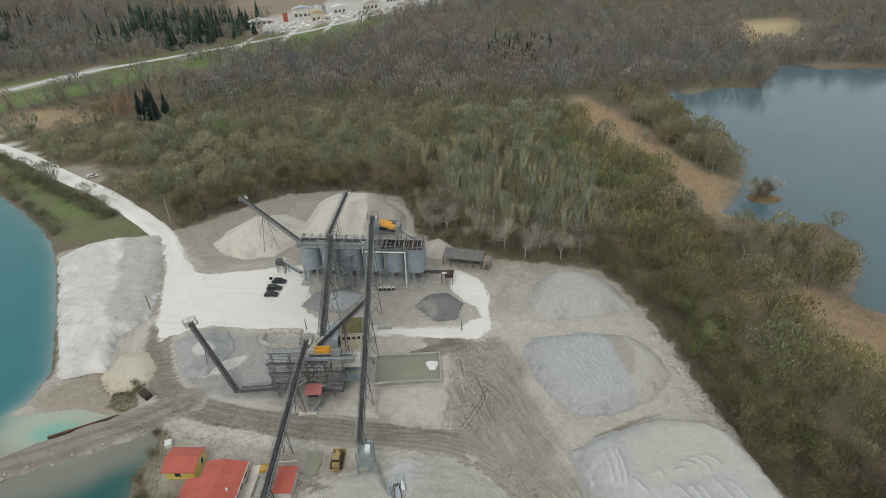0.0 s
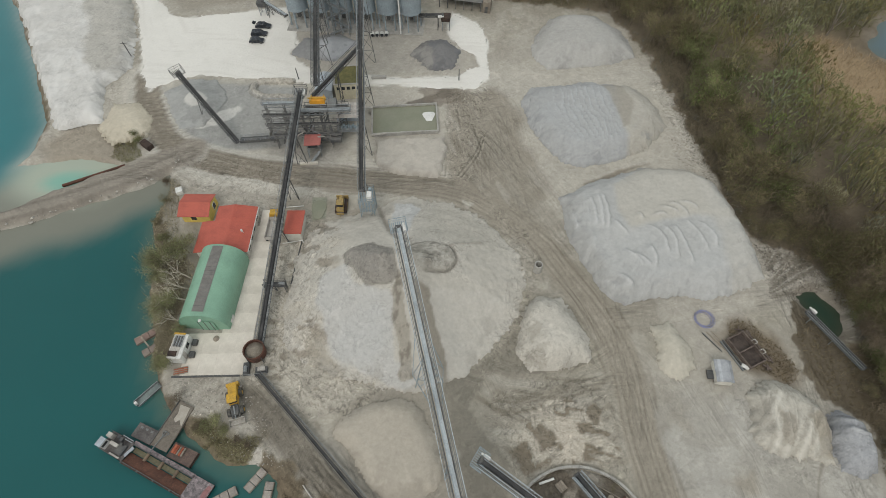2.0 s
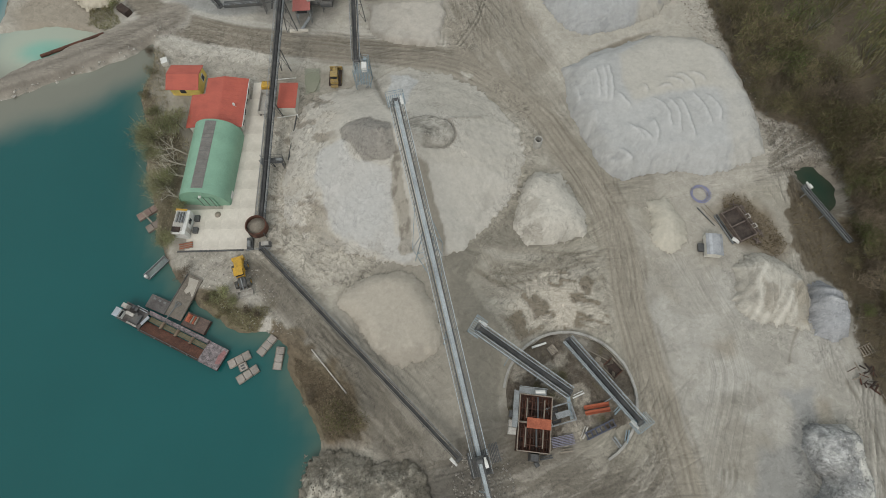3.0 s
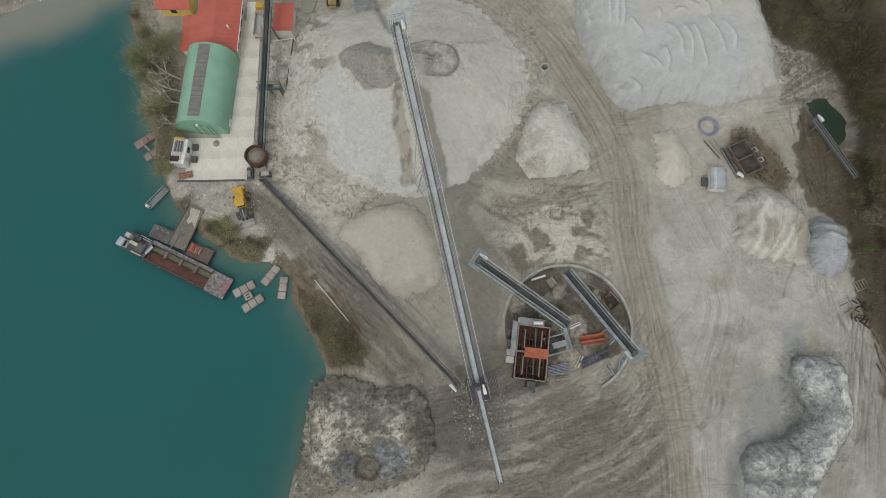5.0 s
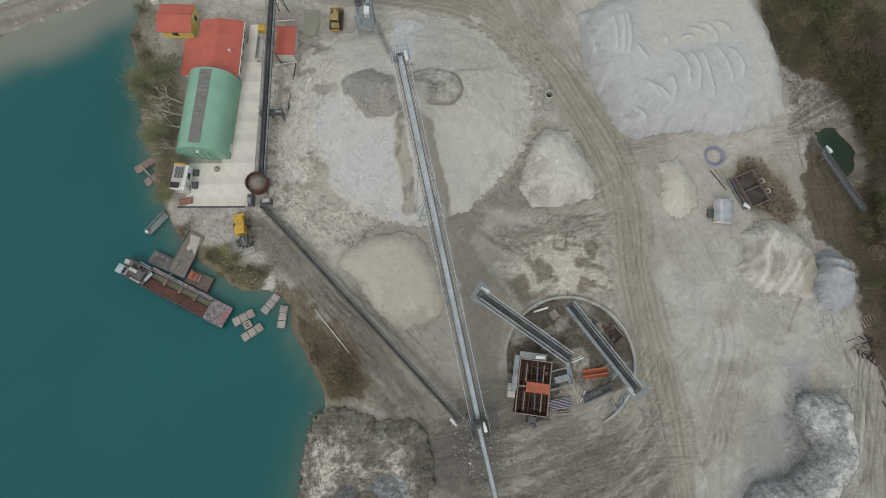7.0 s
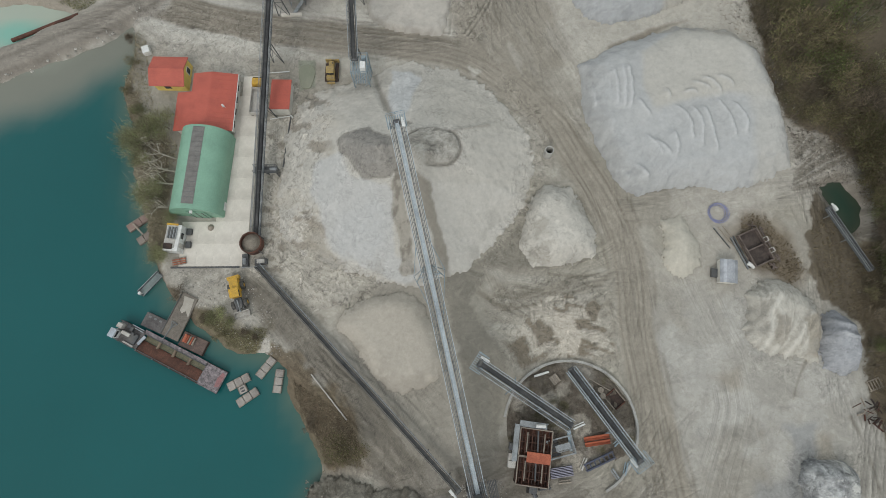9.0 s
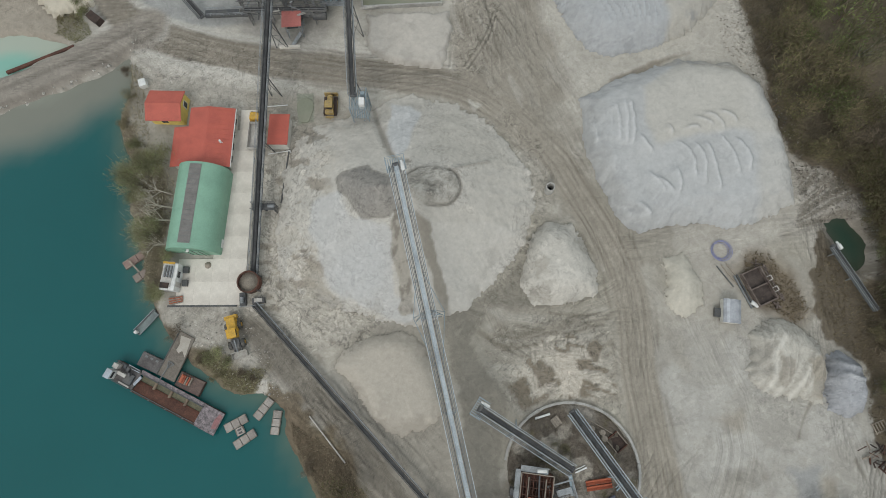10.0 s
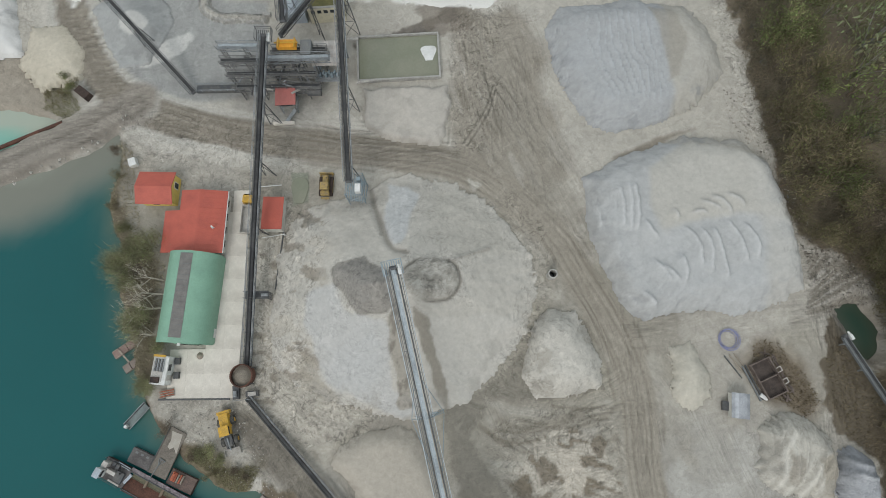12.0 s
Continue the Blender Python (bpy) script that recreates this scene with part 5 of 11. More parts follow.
def spoil_extra(X, Y, Z, C):
    f = frayed(X, Y, 3, 2, 81)
    # fold shading in the tint: a dark band beside each pale brow
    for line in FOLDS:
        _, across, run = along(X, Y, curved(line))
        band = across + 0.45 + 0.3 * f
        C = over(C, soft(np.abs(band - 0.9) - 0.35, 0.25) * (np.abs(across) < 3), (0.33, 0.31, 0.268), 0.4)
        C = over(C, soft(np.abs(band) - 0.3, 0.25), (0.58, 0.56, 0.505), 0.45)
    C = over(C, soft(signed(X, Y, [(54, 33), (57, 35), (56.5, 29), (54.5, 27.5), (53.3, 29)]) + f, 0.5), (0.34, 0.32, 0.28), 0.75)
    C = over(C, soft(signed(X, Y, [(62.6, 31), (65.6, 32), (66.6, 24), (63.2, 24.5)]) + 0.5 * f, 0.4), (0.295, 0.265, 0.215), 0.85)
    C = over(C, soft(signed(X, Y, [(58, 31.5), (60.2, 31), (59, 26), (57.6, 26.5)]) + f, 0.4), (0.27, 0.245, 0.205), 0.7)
    return Z, C


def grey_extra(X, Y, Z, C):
    # ridge shading in the tint: steep side darkened, brow lightened
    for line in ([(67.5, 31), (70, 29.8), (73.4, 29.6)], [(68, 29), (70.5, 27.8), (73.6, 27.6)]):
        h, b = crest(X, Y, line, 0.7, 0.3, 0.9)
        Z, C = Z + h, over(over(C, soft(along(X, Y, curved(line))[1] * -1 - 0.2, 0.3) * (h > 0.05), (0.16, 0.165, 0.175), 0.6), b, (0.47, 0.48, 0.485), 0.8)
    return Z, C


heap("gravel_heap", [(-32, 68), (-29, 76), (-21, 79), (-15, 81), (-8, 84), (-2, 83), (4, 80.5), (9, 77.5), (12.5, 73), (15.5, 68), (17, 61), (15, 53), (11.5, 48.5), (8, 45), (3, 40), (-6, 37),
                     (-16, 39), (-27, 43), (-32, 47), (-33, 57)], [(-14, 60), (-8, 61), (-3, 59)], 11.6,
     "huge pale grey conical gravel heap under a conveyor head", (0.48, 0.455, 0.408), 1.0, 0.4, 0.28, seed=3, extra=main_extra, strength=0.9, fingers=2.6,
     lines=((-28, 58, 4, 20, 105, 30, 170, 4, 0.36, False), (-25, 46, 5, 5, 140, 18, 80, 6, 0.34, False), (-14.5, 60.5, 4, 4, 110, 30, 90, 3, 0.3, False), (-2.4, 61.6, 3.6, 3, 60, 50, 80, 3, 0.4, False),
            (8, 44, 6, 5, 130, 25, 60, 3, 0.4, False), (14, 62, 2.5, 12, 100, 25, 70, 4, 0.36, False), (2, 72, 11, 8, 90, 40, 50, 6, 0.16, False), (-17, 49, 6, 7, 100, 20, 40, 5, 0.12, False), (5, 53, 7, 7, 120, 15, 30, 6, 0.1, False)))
heap("sand_heap", [(-19.5, 33.2), (-16.3, 35.3), (-9.2, 37), (-5.7, 35.9), (-3.9, 33.1), (-1.9, 29.7), (-0.9, 25), (-1.6, 21.1), (-4.3, 18.8), (-8.4, 17.9), (-11.8, 19.2), (-15.3, 23.1), (-18.2, 26.5), (-21.1, 30.5)], [(-12, 31), (-7, 26)], 2.2,
     "smooth beige fine sand heap", (0.425, 0.388, 0.33), 0.55, 0.1, 0.33, seed=5, strength=1.0, fingers=1.2, mottle=0.25, lines=((-10, 34, 8, 2.5, 10, 40, 30, 4, 0.16, False), (-2.5, 26, 1.2, 7, 80, 20, 30, 3, 0.2, False)))
heap("gravel_heap", [(15.5, 54.4), (18.6, 57.3), (23.7, 56.8), (25.7, 52.7), (28, 47.5), (27.7, 42.6), (21.4, 40.9), (15.7, 40.9), (13.3, 44.9), (13.9, 49.2)], [(19, 51), (21, 47)], 4.0,
     "small pale gravel heap beside the haul road", (0.5, 0.475, 0.425), 0.7, 0.4, 0.3, seed=7, strength=0.95, fingers=1.5, lines=((20.5, 47.5, 5.5, 5.5, None, 14, 60, 4, 0.26, False), (19, 56, 3, 1.5, 40, 30, 25, 3, 0.35, False)),
     extra=lambda X, Y, Z, C: (Z, over(C, np.clip((cloudy(X, Y, 4, 57, 5) - 0.55) * 14, 0, 1), (0.35, 0.325, 0.28), 0.6)))
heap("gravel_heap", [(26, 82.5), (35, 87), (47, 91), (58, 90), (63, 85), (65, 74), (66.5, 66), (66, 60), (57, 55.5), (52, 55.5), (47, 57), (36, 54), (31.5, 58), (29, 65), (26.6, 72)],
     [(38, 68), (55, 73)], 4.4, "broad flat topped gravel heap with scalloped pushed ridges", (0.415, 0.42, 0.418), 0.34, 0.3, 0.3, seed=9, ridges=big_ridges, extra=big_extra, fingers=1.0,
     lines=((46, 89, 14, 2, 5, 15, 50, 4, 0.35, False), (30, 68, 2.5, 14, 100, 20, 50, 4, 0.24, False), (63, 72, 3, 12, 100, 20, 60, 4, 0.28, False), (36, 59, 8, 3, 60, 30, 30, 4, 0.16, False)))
heap("gravel_heap", [(20.5, 115), (24, 120), (40, 122), (50, 120), (56.3, 111), (56.5, 104), (50, 97), (42, 93.5), (33.5, 91), (28, 93), (24, 99.5), (21.5, 107.5)], [(33, 105), (44, 105)], 3.6,
     "blue grey gravel heap combed with ripples", (0.36, 0.37, 0.378), 0.45, 0.2, 0.3, seed=13, ridges=far_ridges, extra=far_extra, fingers=1.5,
     lines=((23, 104, 2, 11, 100, 35, 70, 3, 0.4, False), (53, 108, 3, 8, 100, 30, 50, 4, 0.34, False), (38, 93, 10, 2, 15, 20, 40, 4, 0.3, False)))
heap("gravel_heap", [(25, 133), (27, 141), (32, 150), (46, 151), (53, 143), (55, 131), (45, 128), (29, 127)], [(38, 142), (42, 136)], 4.0,
     "low grey gravel heap by the wood edge", (0.38, 0.375, 0.36), 0.7, 0.35, seed=15)
heap("sand_heap", [(40, 50), (44, 51), (47, 45), (47, 41), (43, 38), (40, 41)], [(43, 45)], 2.2, "small yellowish sand heap", (0.49, 0.46, 0.39), 0.8, 0.2, 0.3, seed=17, fingers=1.2)
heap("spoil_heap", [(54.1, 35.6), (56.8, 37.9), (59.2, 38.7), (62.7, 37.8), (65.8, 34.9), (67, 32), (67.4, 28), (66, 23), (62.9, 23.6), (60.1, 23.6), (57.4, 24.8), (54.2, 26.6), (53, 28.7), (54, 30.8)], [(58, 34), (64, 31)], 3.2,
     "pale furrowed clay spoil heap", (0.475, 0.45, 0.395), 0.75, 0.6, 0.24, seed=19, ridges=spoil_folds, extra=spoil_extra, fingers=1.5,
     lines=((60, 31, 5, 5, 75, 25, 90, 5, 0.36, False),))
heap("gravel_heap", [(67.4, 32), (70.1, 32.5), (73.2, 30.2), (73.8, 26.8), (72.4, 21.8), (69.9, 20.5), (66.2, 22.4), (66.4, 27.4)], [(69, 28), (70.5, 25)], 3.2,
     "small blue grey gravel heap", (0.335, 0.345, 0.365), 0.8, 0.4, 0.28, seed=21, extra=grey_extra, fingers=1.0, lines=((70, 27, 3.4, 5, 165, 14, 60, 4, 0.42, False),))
def silt_extra(X, Y, Z, C):
    f = frayed(X, Y, 2.5, 3, 79)
    brow = along(X, Y, curved([(65.2, 6.5), (66.4, 3.9), (65.6, 1), (67, -1.8), (65.2, -5.5), (62, -8.2), (59, -11.8), (56, -18)]))[0]
    C = over(C, soft(brow - 1.1 + 0.5 * f, 0.3), (0.63, 0.62, 0.575), 0.9)
    C = over(C, soft(signed(X, Y, [(60.5, 6), (64, 6), (64, 1), (61.5, 0), (59.8, 3)]) + 0.7 * f, 0.4), (0.46, 0.465, 0.46), 0.8)
    C = over(C, soft(signed(X, Y, [(50, -9.5), (56, -8.5), (59, -12), (55, -20), (49, -20)]) + f, 0.5) * np.clip((cloudy(X, Y, 1.6, 82, 5) - 0.45) * 12, 0, 1), (0.48, 0.48, 0.455), 0.8)
    C = over(C, np.clip((cloudy(X, Y, 2.4, 83, 5) - 0.58) * 18, 0, 1), (0.25, 0.255, 0.255), 0.6)
    fine = 1 - 2 * np.abs(cloudy(X, Y, 1.5, 80, 4) - 0.5)
    C = over(C, np.clip((fine - 0.88) * 14, 0, 1) * np.clip((cloudy(X, Y, 6, 92) - 0.4) * 8, 0, 1), (0.2, 0.205, 0.205), 0.7)
    # darker band along the bank's western foot
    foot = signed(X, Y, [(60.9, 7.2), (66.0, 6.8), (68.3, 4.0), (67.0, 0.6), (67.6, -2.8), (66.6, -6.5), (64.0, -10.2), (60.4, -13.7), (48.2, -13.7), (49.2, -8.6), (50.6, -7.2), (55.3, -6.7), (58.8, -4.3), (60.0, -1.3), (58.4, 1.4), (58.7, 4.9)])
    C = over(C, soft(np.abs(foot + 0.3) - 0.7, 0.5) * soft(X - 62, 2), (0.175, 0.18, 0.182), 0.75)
    return Z + 1.0 * soft(brow - 1.6, 2.0) + 0.5 * fine, C


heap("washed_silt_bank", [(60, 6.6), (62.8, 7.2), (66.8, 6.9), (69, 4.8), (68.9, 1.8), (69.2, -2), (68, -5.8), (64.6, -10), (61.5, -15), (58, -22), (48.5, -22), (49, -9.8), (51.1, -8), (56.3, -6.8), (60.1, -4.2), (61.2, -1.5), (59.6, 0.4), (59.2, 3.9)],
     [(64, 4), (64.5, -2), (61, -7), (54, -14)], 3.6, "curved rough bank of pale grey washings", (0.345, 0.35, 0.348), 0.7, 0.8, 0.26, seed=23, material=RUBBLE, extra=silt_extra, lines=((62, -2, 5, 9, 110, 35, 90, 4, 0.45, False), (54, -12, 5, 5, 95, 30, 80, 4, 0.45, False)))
def mound_extra(X, Y, Z, C):
    f = frayed(X, Y, 3, 4, 84)
    crag = 1 - 2 * np.abs(cloudy(X, Y, 4.5, 85, 6) - 0.5)
    fine = 1 - 2 * np.abs(cloudy(X, Y, 1.3, 91, 4) - 0.5)
    C = over(C, np.clip((crag - 0.86) * 9, 0, 1) * np.clip((fine - 0.72) * 8, 0, 1) * soft(X + 5 + f, 2), (0.42, 0.395, 0.335), 0.75)
    for x, y, rx, ry in ((-20, -2.6, 3.2, 3.6), (-21, -7.4, 2.6, 3.4), (-9.2, -3.6, 1.8, 2.6), (-15.5, -5, 2.2, 1.4)):
        C = over(C, soft(np.hypot((X - x) / rx, (Y - y) / ry) - 1 + 0.35 * f, 0.15) * np.clip((fine - 0.6) * 6, 0.25, 1), (0.53, 0.495, 0.425), 0.8)
    C = over(C, np.clip((cloudy(X, Y, 2, 90, 5) - 0.58) * 18, 0, 1), (0.13, 0.117, 0.093), 0.65)
    C = over(C, soft(np.hypot((X + 4.6) / 2.0, (Y + 4) / 4.5) - 1 + 0.3 * f, 0.2), (0.165, 0.15, 0.122), 0.8)
    for x, y, r, rise, tint in ((-17.4, -10.3, 2.7, 1.7, (0.155, 0.155, 0.162)), (-10.4, -9.0, 3.2, 1.2, (0.2, 0.21, 0.218))):
        cone = np.hypot(X - x, Y - y) / r + 0.12 * f
        C = over(C, soft(cone - 1, 0.12), tint, 0.85)
        C = over(C, soft(cone - 1, 0.12) * np.clip((fine - 0.84) * 12, 0, 1), tuple(1.7 * v for v in tint), 0.5)
        Z = Z + rise * np.clip(1 - cone, 0, 1)
    pit = np.hypot(X + 14, Y + 10.4) / 1.9 + 0.1 * f
    C = over(over(C, soft(np.abs(pit - 1) - 0.18, 0.12), (0.1, 0.088, 0.07), 0.8), soft(pit - 0.85, 0.12), (0.225, 0.19, 0.148), 0.9)
    Z = Z - 1.2 * soft(pit - 0.9, 0.3)
    return Z + 1.7 * np.clip(crag - 0.75, 0, 1) + 0.35 * fine, C


heap("rubble_mound", [(-24.5, 3.4), (-21, 5), (-17, 4.2), (-13, 3), (-6.4, 2.4), (-3.8, 0), (-2.9, -3.4), (-2.6, -8.5), (-6, -12), (-10, -14), (-14, -15), (-19, -14.5), (-24, -16), (-29, -22), (-27, -12), (-25.6, -5)], [(-19, -3), (-11, -5), (-19, -9)], 3.0,
     "mound of cream, brown and grey rubble by the lake", (0.215, 0.197, 0.162), 0.8, 1.2, 0.22, seed=25, material=RUBBLE, fingers=2.0, extra=mound_extra)
heap("chalky_dump", [(-132, 166), (-127, 175), (-115, 180), (-102, 181), (-98, 173), (-92, 158), (-88, 145), (-85, 133), (-90, 124), (-87, 111), (-98, 108), (-108, 125), (-120, 147)],
     [(-112, 160), (-100, 125)], 2.2, "broad low dump of white chalky fines", (0.585, 0.578, 0.56), 0.25, 0.6, 0.4, seed=27, fingers=3.0, mottle=1.0,
     extra=lambda X, Y, Z, C: (Z, over(C, soft(signed(X, Y, [(-112, 178), (-98, 178), (-88, 148), (-86, 128), (-92, 128), (-104, 150)]) + 12 * (cloudy(X, Y, 9, 77, 6) - 0.5), 1.5), (0.40, 0.385, 0.35), 0.85)))
heap("sand_heap", [(-87, 108), (-86, 117), (-79, 118), (-74, 111), (-74, 105), (-82, 103)], [(-81, 111)], 1.6, "low cream sand heap", (0.52, 0.475, 0.385), 0.7, 0.3, seed=29, fingers=2.0)
heap("gravel_heap", [(-81, 173), (-79, 182), (-72, 193), (-60, 195), (-50, 188), (-49, 175), (-57, 164), (-67, 163), (-75, 166)], [(-65, 178)], 9.0,
     "tall pale conical gravel heap under an inclined conveyor", (0.53, 0.50, 0.445), 1.0, 0.25, seed=31)
heap("gravel_heap", [(-52, 180), (-50, 198), (-42, 207), (-28, 207), (-16, 203), (-10, 190), (-9, 170), (-24, 164), (-44, 168)], [(-38, 189), (-24, 187)], 9.5,
     "large pale gravel heap behind the silos", (0.52, 0.49, 0.44), 0.9, 0.35, seed=33, lines=((-24, 192, 12, 12, 80, 30, 50, 8, 0.3, False),),
     extra=lambda X, Y, Z, C: (Z - 3.0 * soft(24 - X - 48 + 2 * cloudy(X, Y, 6, 63), 4), over(C, soft(-(X + 27) + frayed(X, Y, 7, 9, 64), 1.0), (0.33, 0.305, 0.265), 0.85)))
heap("gravel_heap", [(-8, 162), (-6, 172), (0, 173), (5, 166), (3, 160)], [(-1, 166)], 5.0, "small beige gravel heap beside the silos", (0.43, 0.40, 0.355), 1.0, 0.2, seed=35)
heap("gravel_heap", [(-74, 121), (-68, 127), (-60, 126), (-56, 117), (-60, 108), (-67, 107)], [(-65, 118)], 2.6, "low grey gravel cone under a conveyor", (0.34, 0.345, 0.335), 1.0, 0.3, seed=37,
     extra=lambda X, Y, Z, C: (Z, over(C, soft(np.hypot(X + 64, Y - 117) - 2.6 + frayed(X, Y, 2, 1.2, 88), 0.3), (0.56, 0.55, 0.52), 0.9)))
heap("gravel_heap", [(-9, 135), (-4, 141), (2, 141), (6, 136), (4, 128), (-3, 127)], [(0, 135)], 3.2, "dark slate grey gravel heap", (0.15, 0.152, 0.16), 1.0, 0.5, 0.3, seed=39, fingers=2.0, mottle=1.0,
     extra=lambda X, Y, Z, C: (Z + 0.5 * np.abs(cloudy(X, Y, 2.5, 69) - 0.5), over(C, soft(X + 2.5 + frayed(X, Y, 3, 4, 68), 0.5), (0.27, 0.262, 0.245), 0.85)))
heap("gravel_heap", [(-42, 136), (-39, 143), (-29, 145), (-22, 141), (-29, 132), (-37, 133)], [(-32, 139)], 2.6, "small blue grey gravel heap below the silos", (0.22, 0.225, 0.23), 1.0, 0.3, 0.4, seed=41,
     extra=lambda X, Y, Z, C: (Z, over(C, soft(np.hypot(X + 29, Y - 138) - 5 + 2 * (cloudy(X, Y, 3, 78) - 0.5), 1.5), (0.36, 0.37, 0.385), 0.9)))
heap("settled_sand_pad", [(-16.5, 102), (-8, 102.3), (0.5, 102.5), (1.6, 99), (-0.5, 89.1), (-10.5, 90.1), (-16.2, 93.5)], [(-12, 97), (-3, 96)], 1.2, "low flat pad of settled sand beside a basin", (0.45, 0.42, 0.375), 0.2, 0.35, 0.4, seed=43)


# ---- woods ----
def sliver(p, d, length, width, rng):
    """One thin twig triangle from p along d."""
    s = np.cross(d, rng.normal(size=3))
    s /= np.linalg.norm(s) + 1e-9
    return [p - s * width / 2, p + s * width / 2, p + d * length]


def leafy(p, size, rng):
    a, b = rng.normal(size=3), rng.normal(size=3)
    a /= np.linalg.norm(a)
    b -= a * (a @ b)
    b /= np.linalg.norm(b)
    return [p - a * size / 2, p + a * size / 2, p + b * size * 0.9]


def crown_pattern(kind, count, seed, twig=1.0):
    """Corners of a unit crown, height 1 and radius 1, and a share of each corner's tint that is leaf."""
    rng = np.random.default_rng(seed)
    tris, leaf = [], []
    for i in range(count):
        if kind == "conifer":
            t = rng.uniform(0.08, 1.0) ** 0.8
            a = rng.uniform(0, 2 * math.pi)
            r = (1.02 - t) * rng.uniform(0.5, 1.05)
            d = np.array([math.cos(a), math.sin(a), -0.12])
            tris.append(sliver(np.array([d[0] * r * 0.25, d[1] * r * 0.25, t]), d, r * 0.85, 0.32 * twig, rng))
            leaf.append(1.0)
            continue
        if kind == "birch":
            a, t = rng.uniform(0, 2 * math.pi), rng.uniform(0.25, 0.9)
            stem = np.array([0.5 * math.cos(i % 3 * 2.1 + seed), 0.5 * math.sin(i % 3 * 2.1 + seed), t]) * np.array([t, t, 1])
            d = np.array([0.45 * math.cos(a), 0.45 * math.sin(a), 0.34])
            d /= np.linalg.norm(d)
            tris.append(sliver(stem, d, rng.uniform(0.25, 0.6) * (1.15 - 0.6 * t), 0.03 * twig, rng))
            leaf.append(0.0)
            continue
        a = rng.uniform(0, 2 * math.pi)
        r = math.sqrt(rng.random())
        lop = 1 + 0.22 * math.sin(3 * a + seed) + 0.12 * math.sin(5 * a + 2 * seed)
        low = 0.1 if kind == "bush" else 0.45
        dome = low + (1 - low) * math.sqrt(max(0.0, 1 - r * r)) * rng.uniform(0.82, 1.05)
        tip = np.array([r * lop * math.cos(a), r * lop * math.sin(a), dome])
        share_twig = {"bare": 1.0, "birch": 0.85, "olive": 0.58, "green": 0.35, "bush": 0.55}[kind]
        if rng.random() < share_twig:
            if rng.random() < 0.22:
                root = np.array([tip[0] * 0.3, tip[1] * 0.3, rng.uniform(0.15, 0.55) * dome])
                d = tip - root
                ln = np.linalg.norm(d)
                tris.append(sliver(root, d / ln, ln, 0.024 * twig, rng))
            else:
                d = np.array([tip[0] * 0.5, tip[1] * 0.5, 0.3]) + 0.45 * rng.normal(size=3)
                d /= np.linalg.norm(d)
                ln = rng.uniform(0.09, 0.2)
                tris.append(sliver(tip * rng.uniform(0.86, 1.0) - d * ln * 0.6, d, ln, 0.05 * twig, rng))
            leaf.append(0.0)
        else:
            tris.append(leafy(tip * np.array([1, 1, rng.uniform(0.8, 1.0)]), rng.uniform(0.035, 0.075) * twig, rng))
            leaf.append(1.0)
    return np.array(tris), np.array(leaf)


def trunk_pattern(seed):
    """A thin three sided stem with two limbs, unit height."""
    rng = np.random.default_rng(seed)
    out = []
    lims = [((0, 0, 0), (0.05, 0.02, 0.95), 0.05)]
    for i in range(4):
        a = seed + i * 1.7 + rng.uniform(-0.4, 0.4)
        r = rng.uniform(0.3, 0.75)
        lims.append(((0, 0, rng.uniform(0.1, 0.35)), (r * math.cos(a), r * math.sin(a), rng.uniform(0.75, 1.0)), 0.032))
    for base, tip, w in lims:
        base, tip = np.array(base), np.array(tip)
        for k in range(2):
            s = np.array([math.cos(k * 1.6 + seed), math.sin(k * 1.6 + seed), 0]) * w
            out.append([base - s, base + s, tip])
    return np.array(out)


GREEN_CLUMPS = ((-145, 315, 9), (-111, 285, 10), (-57, 333, 10), (-118, 341, 7), (62, 252, 13), (73, 205, 9), (68, 128, 5), (78, 96, 5))


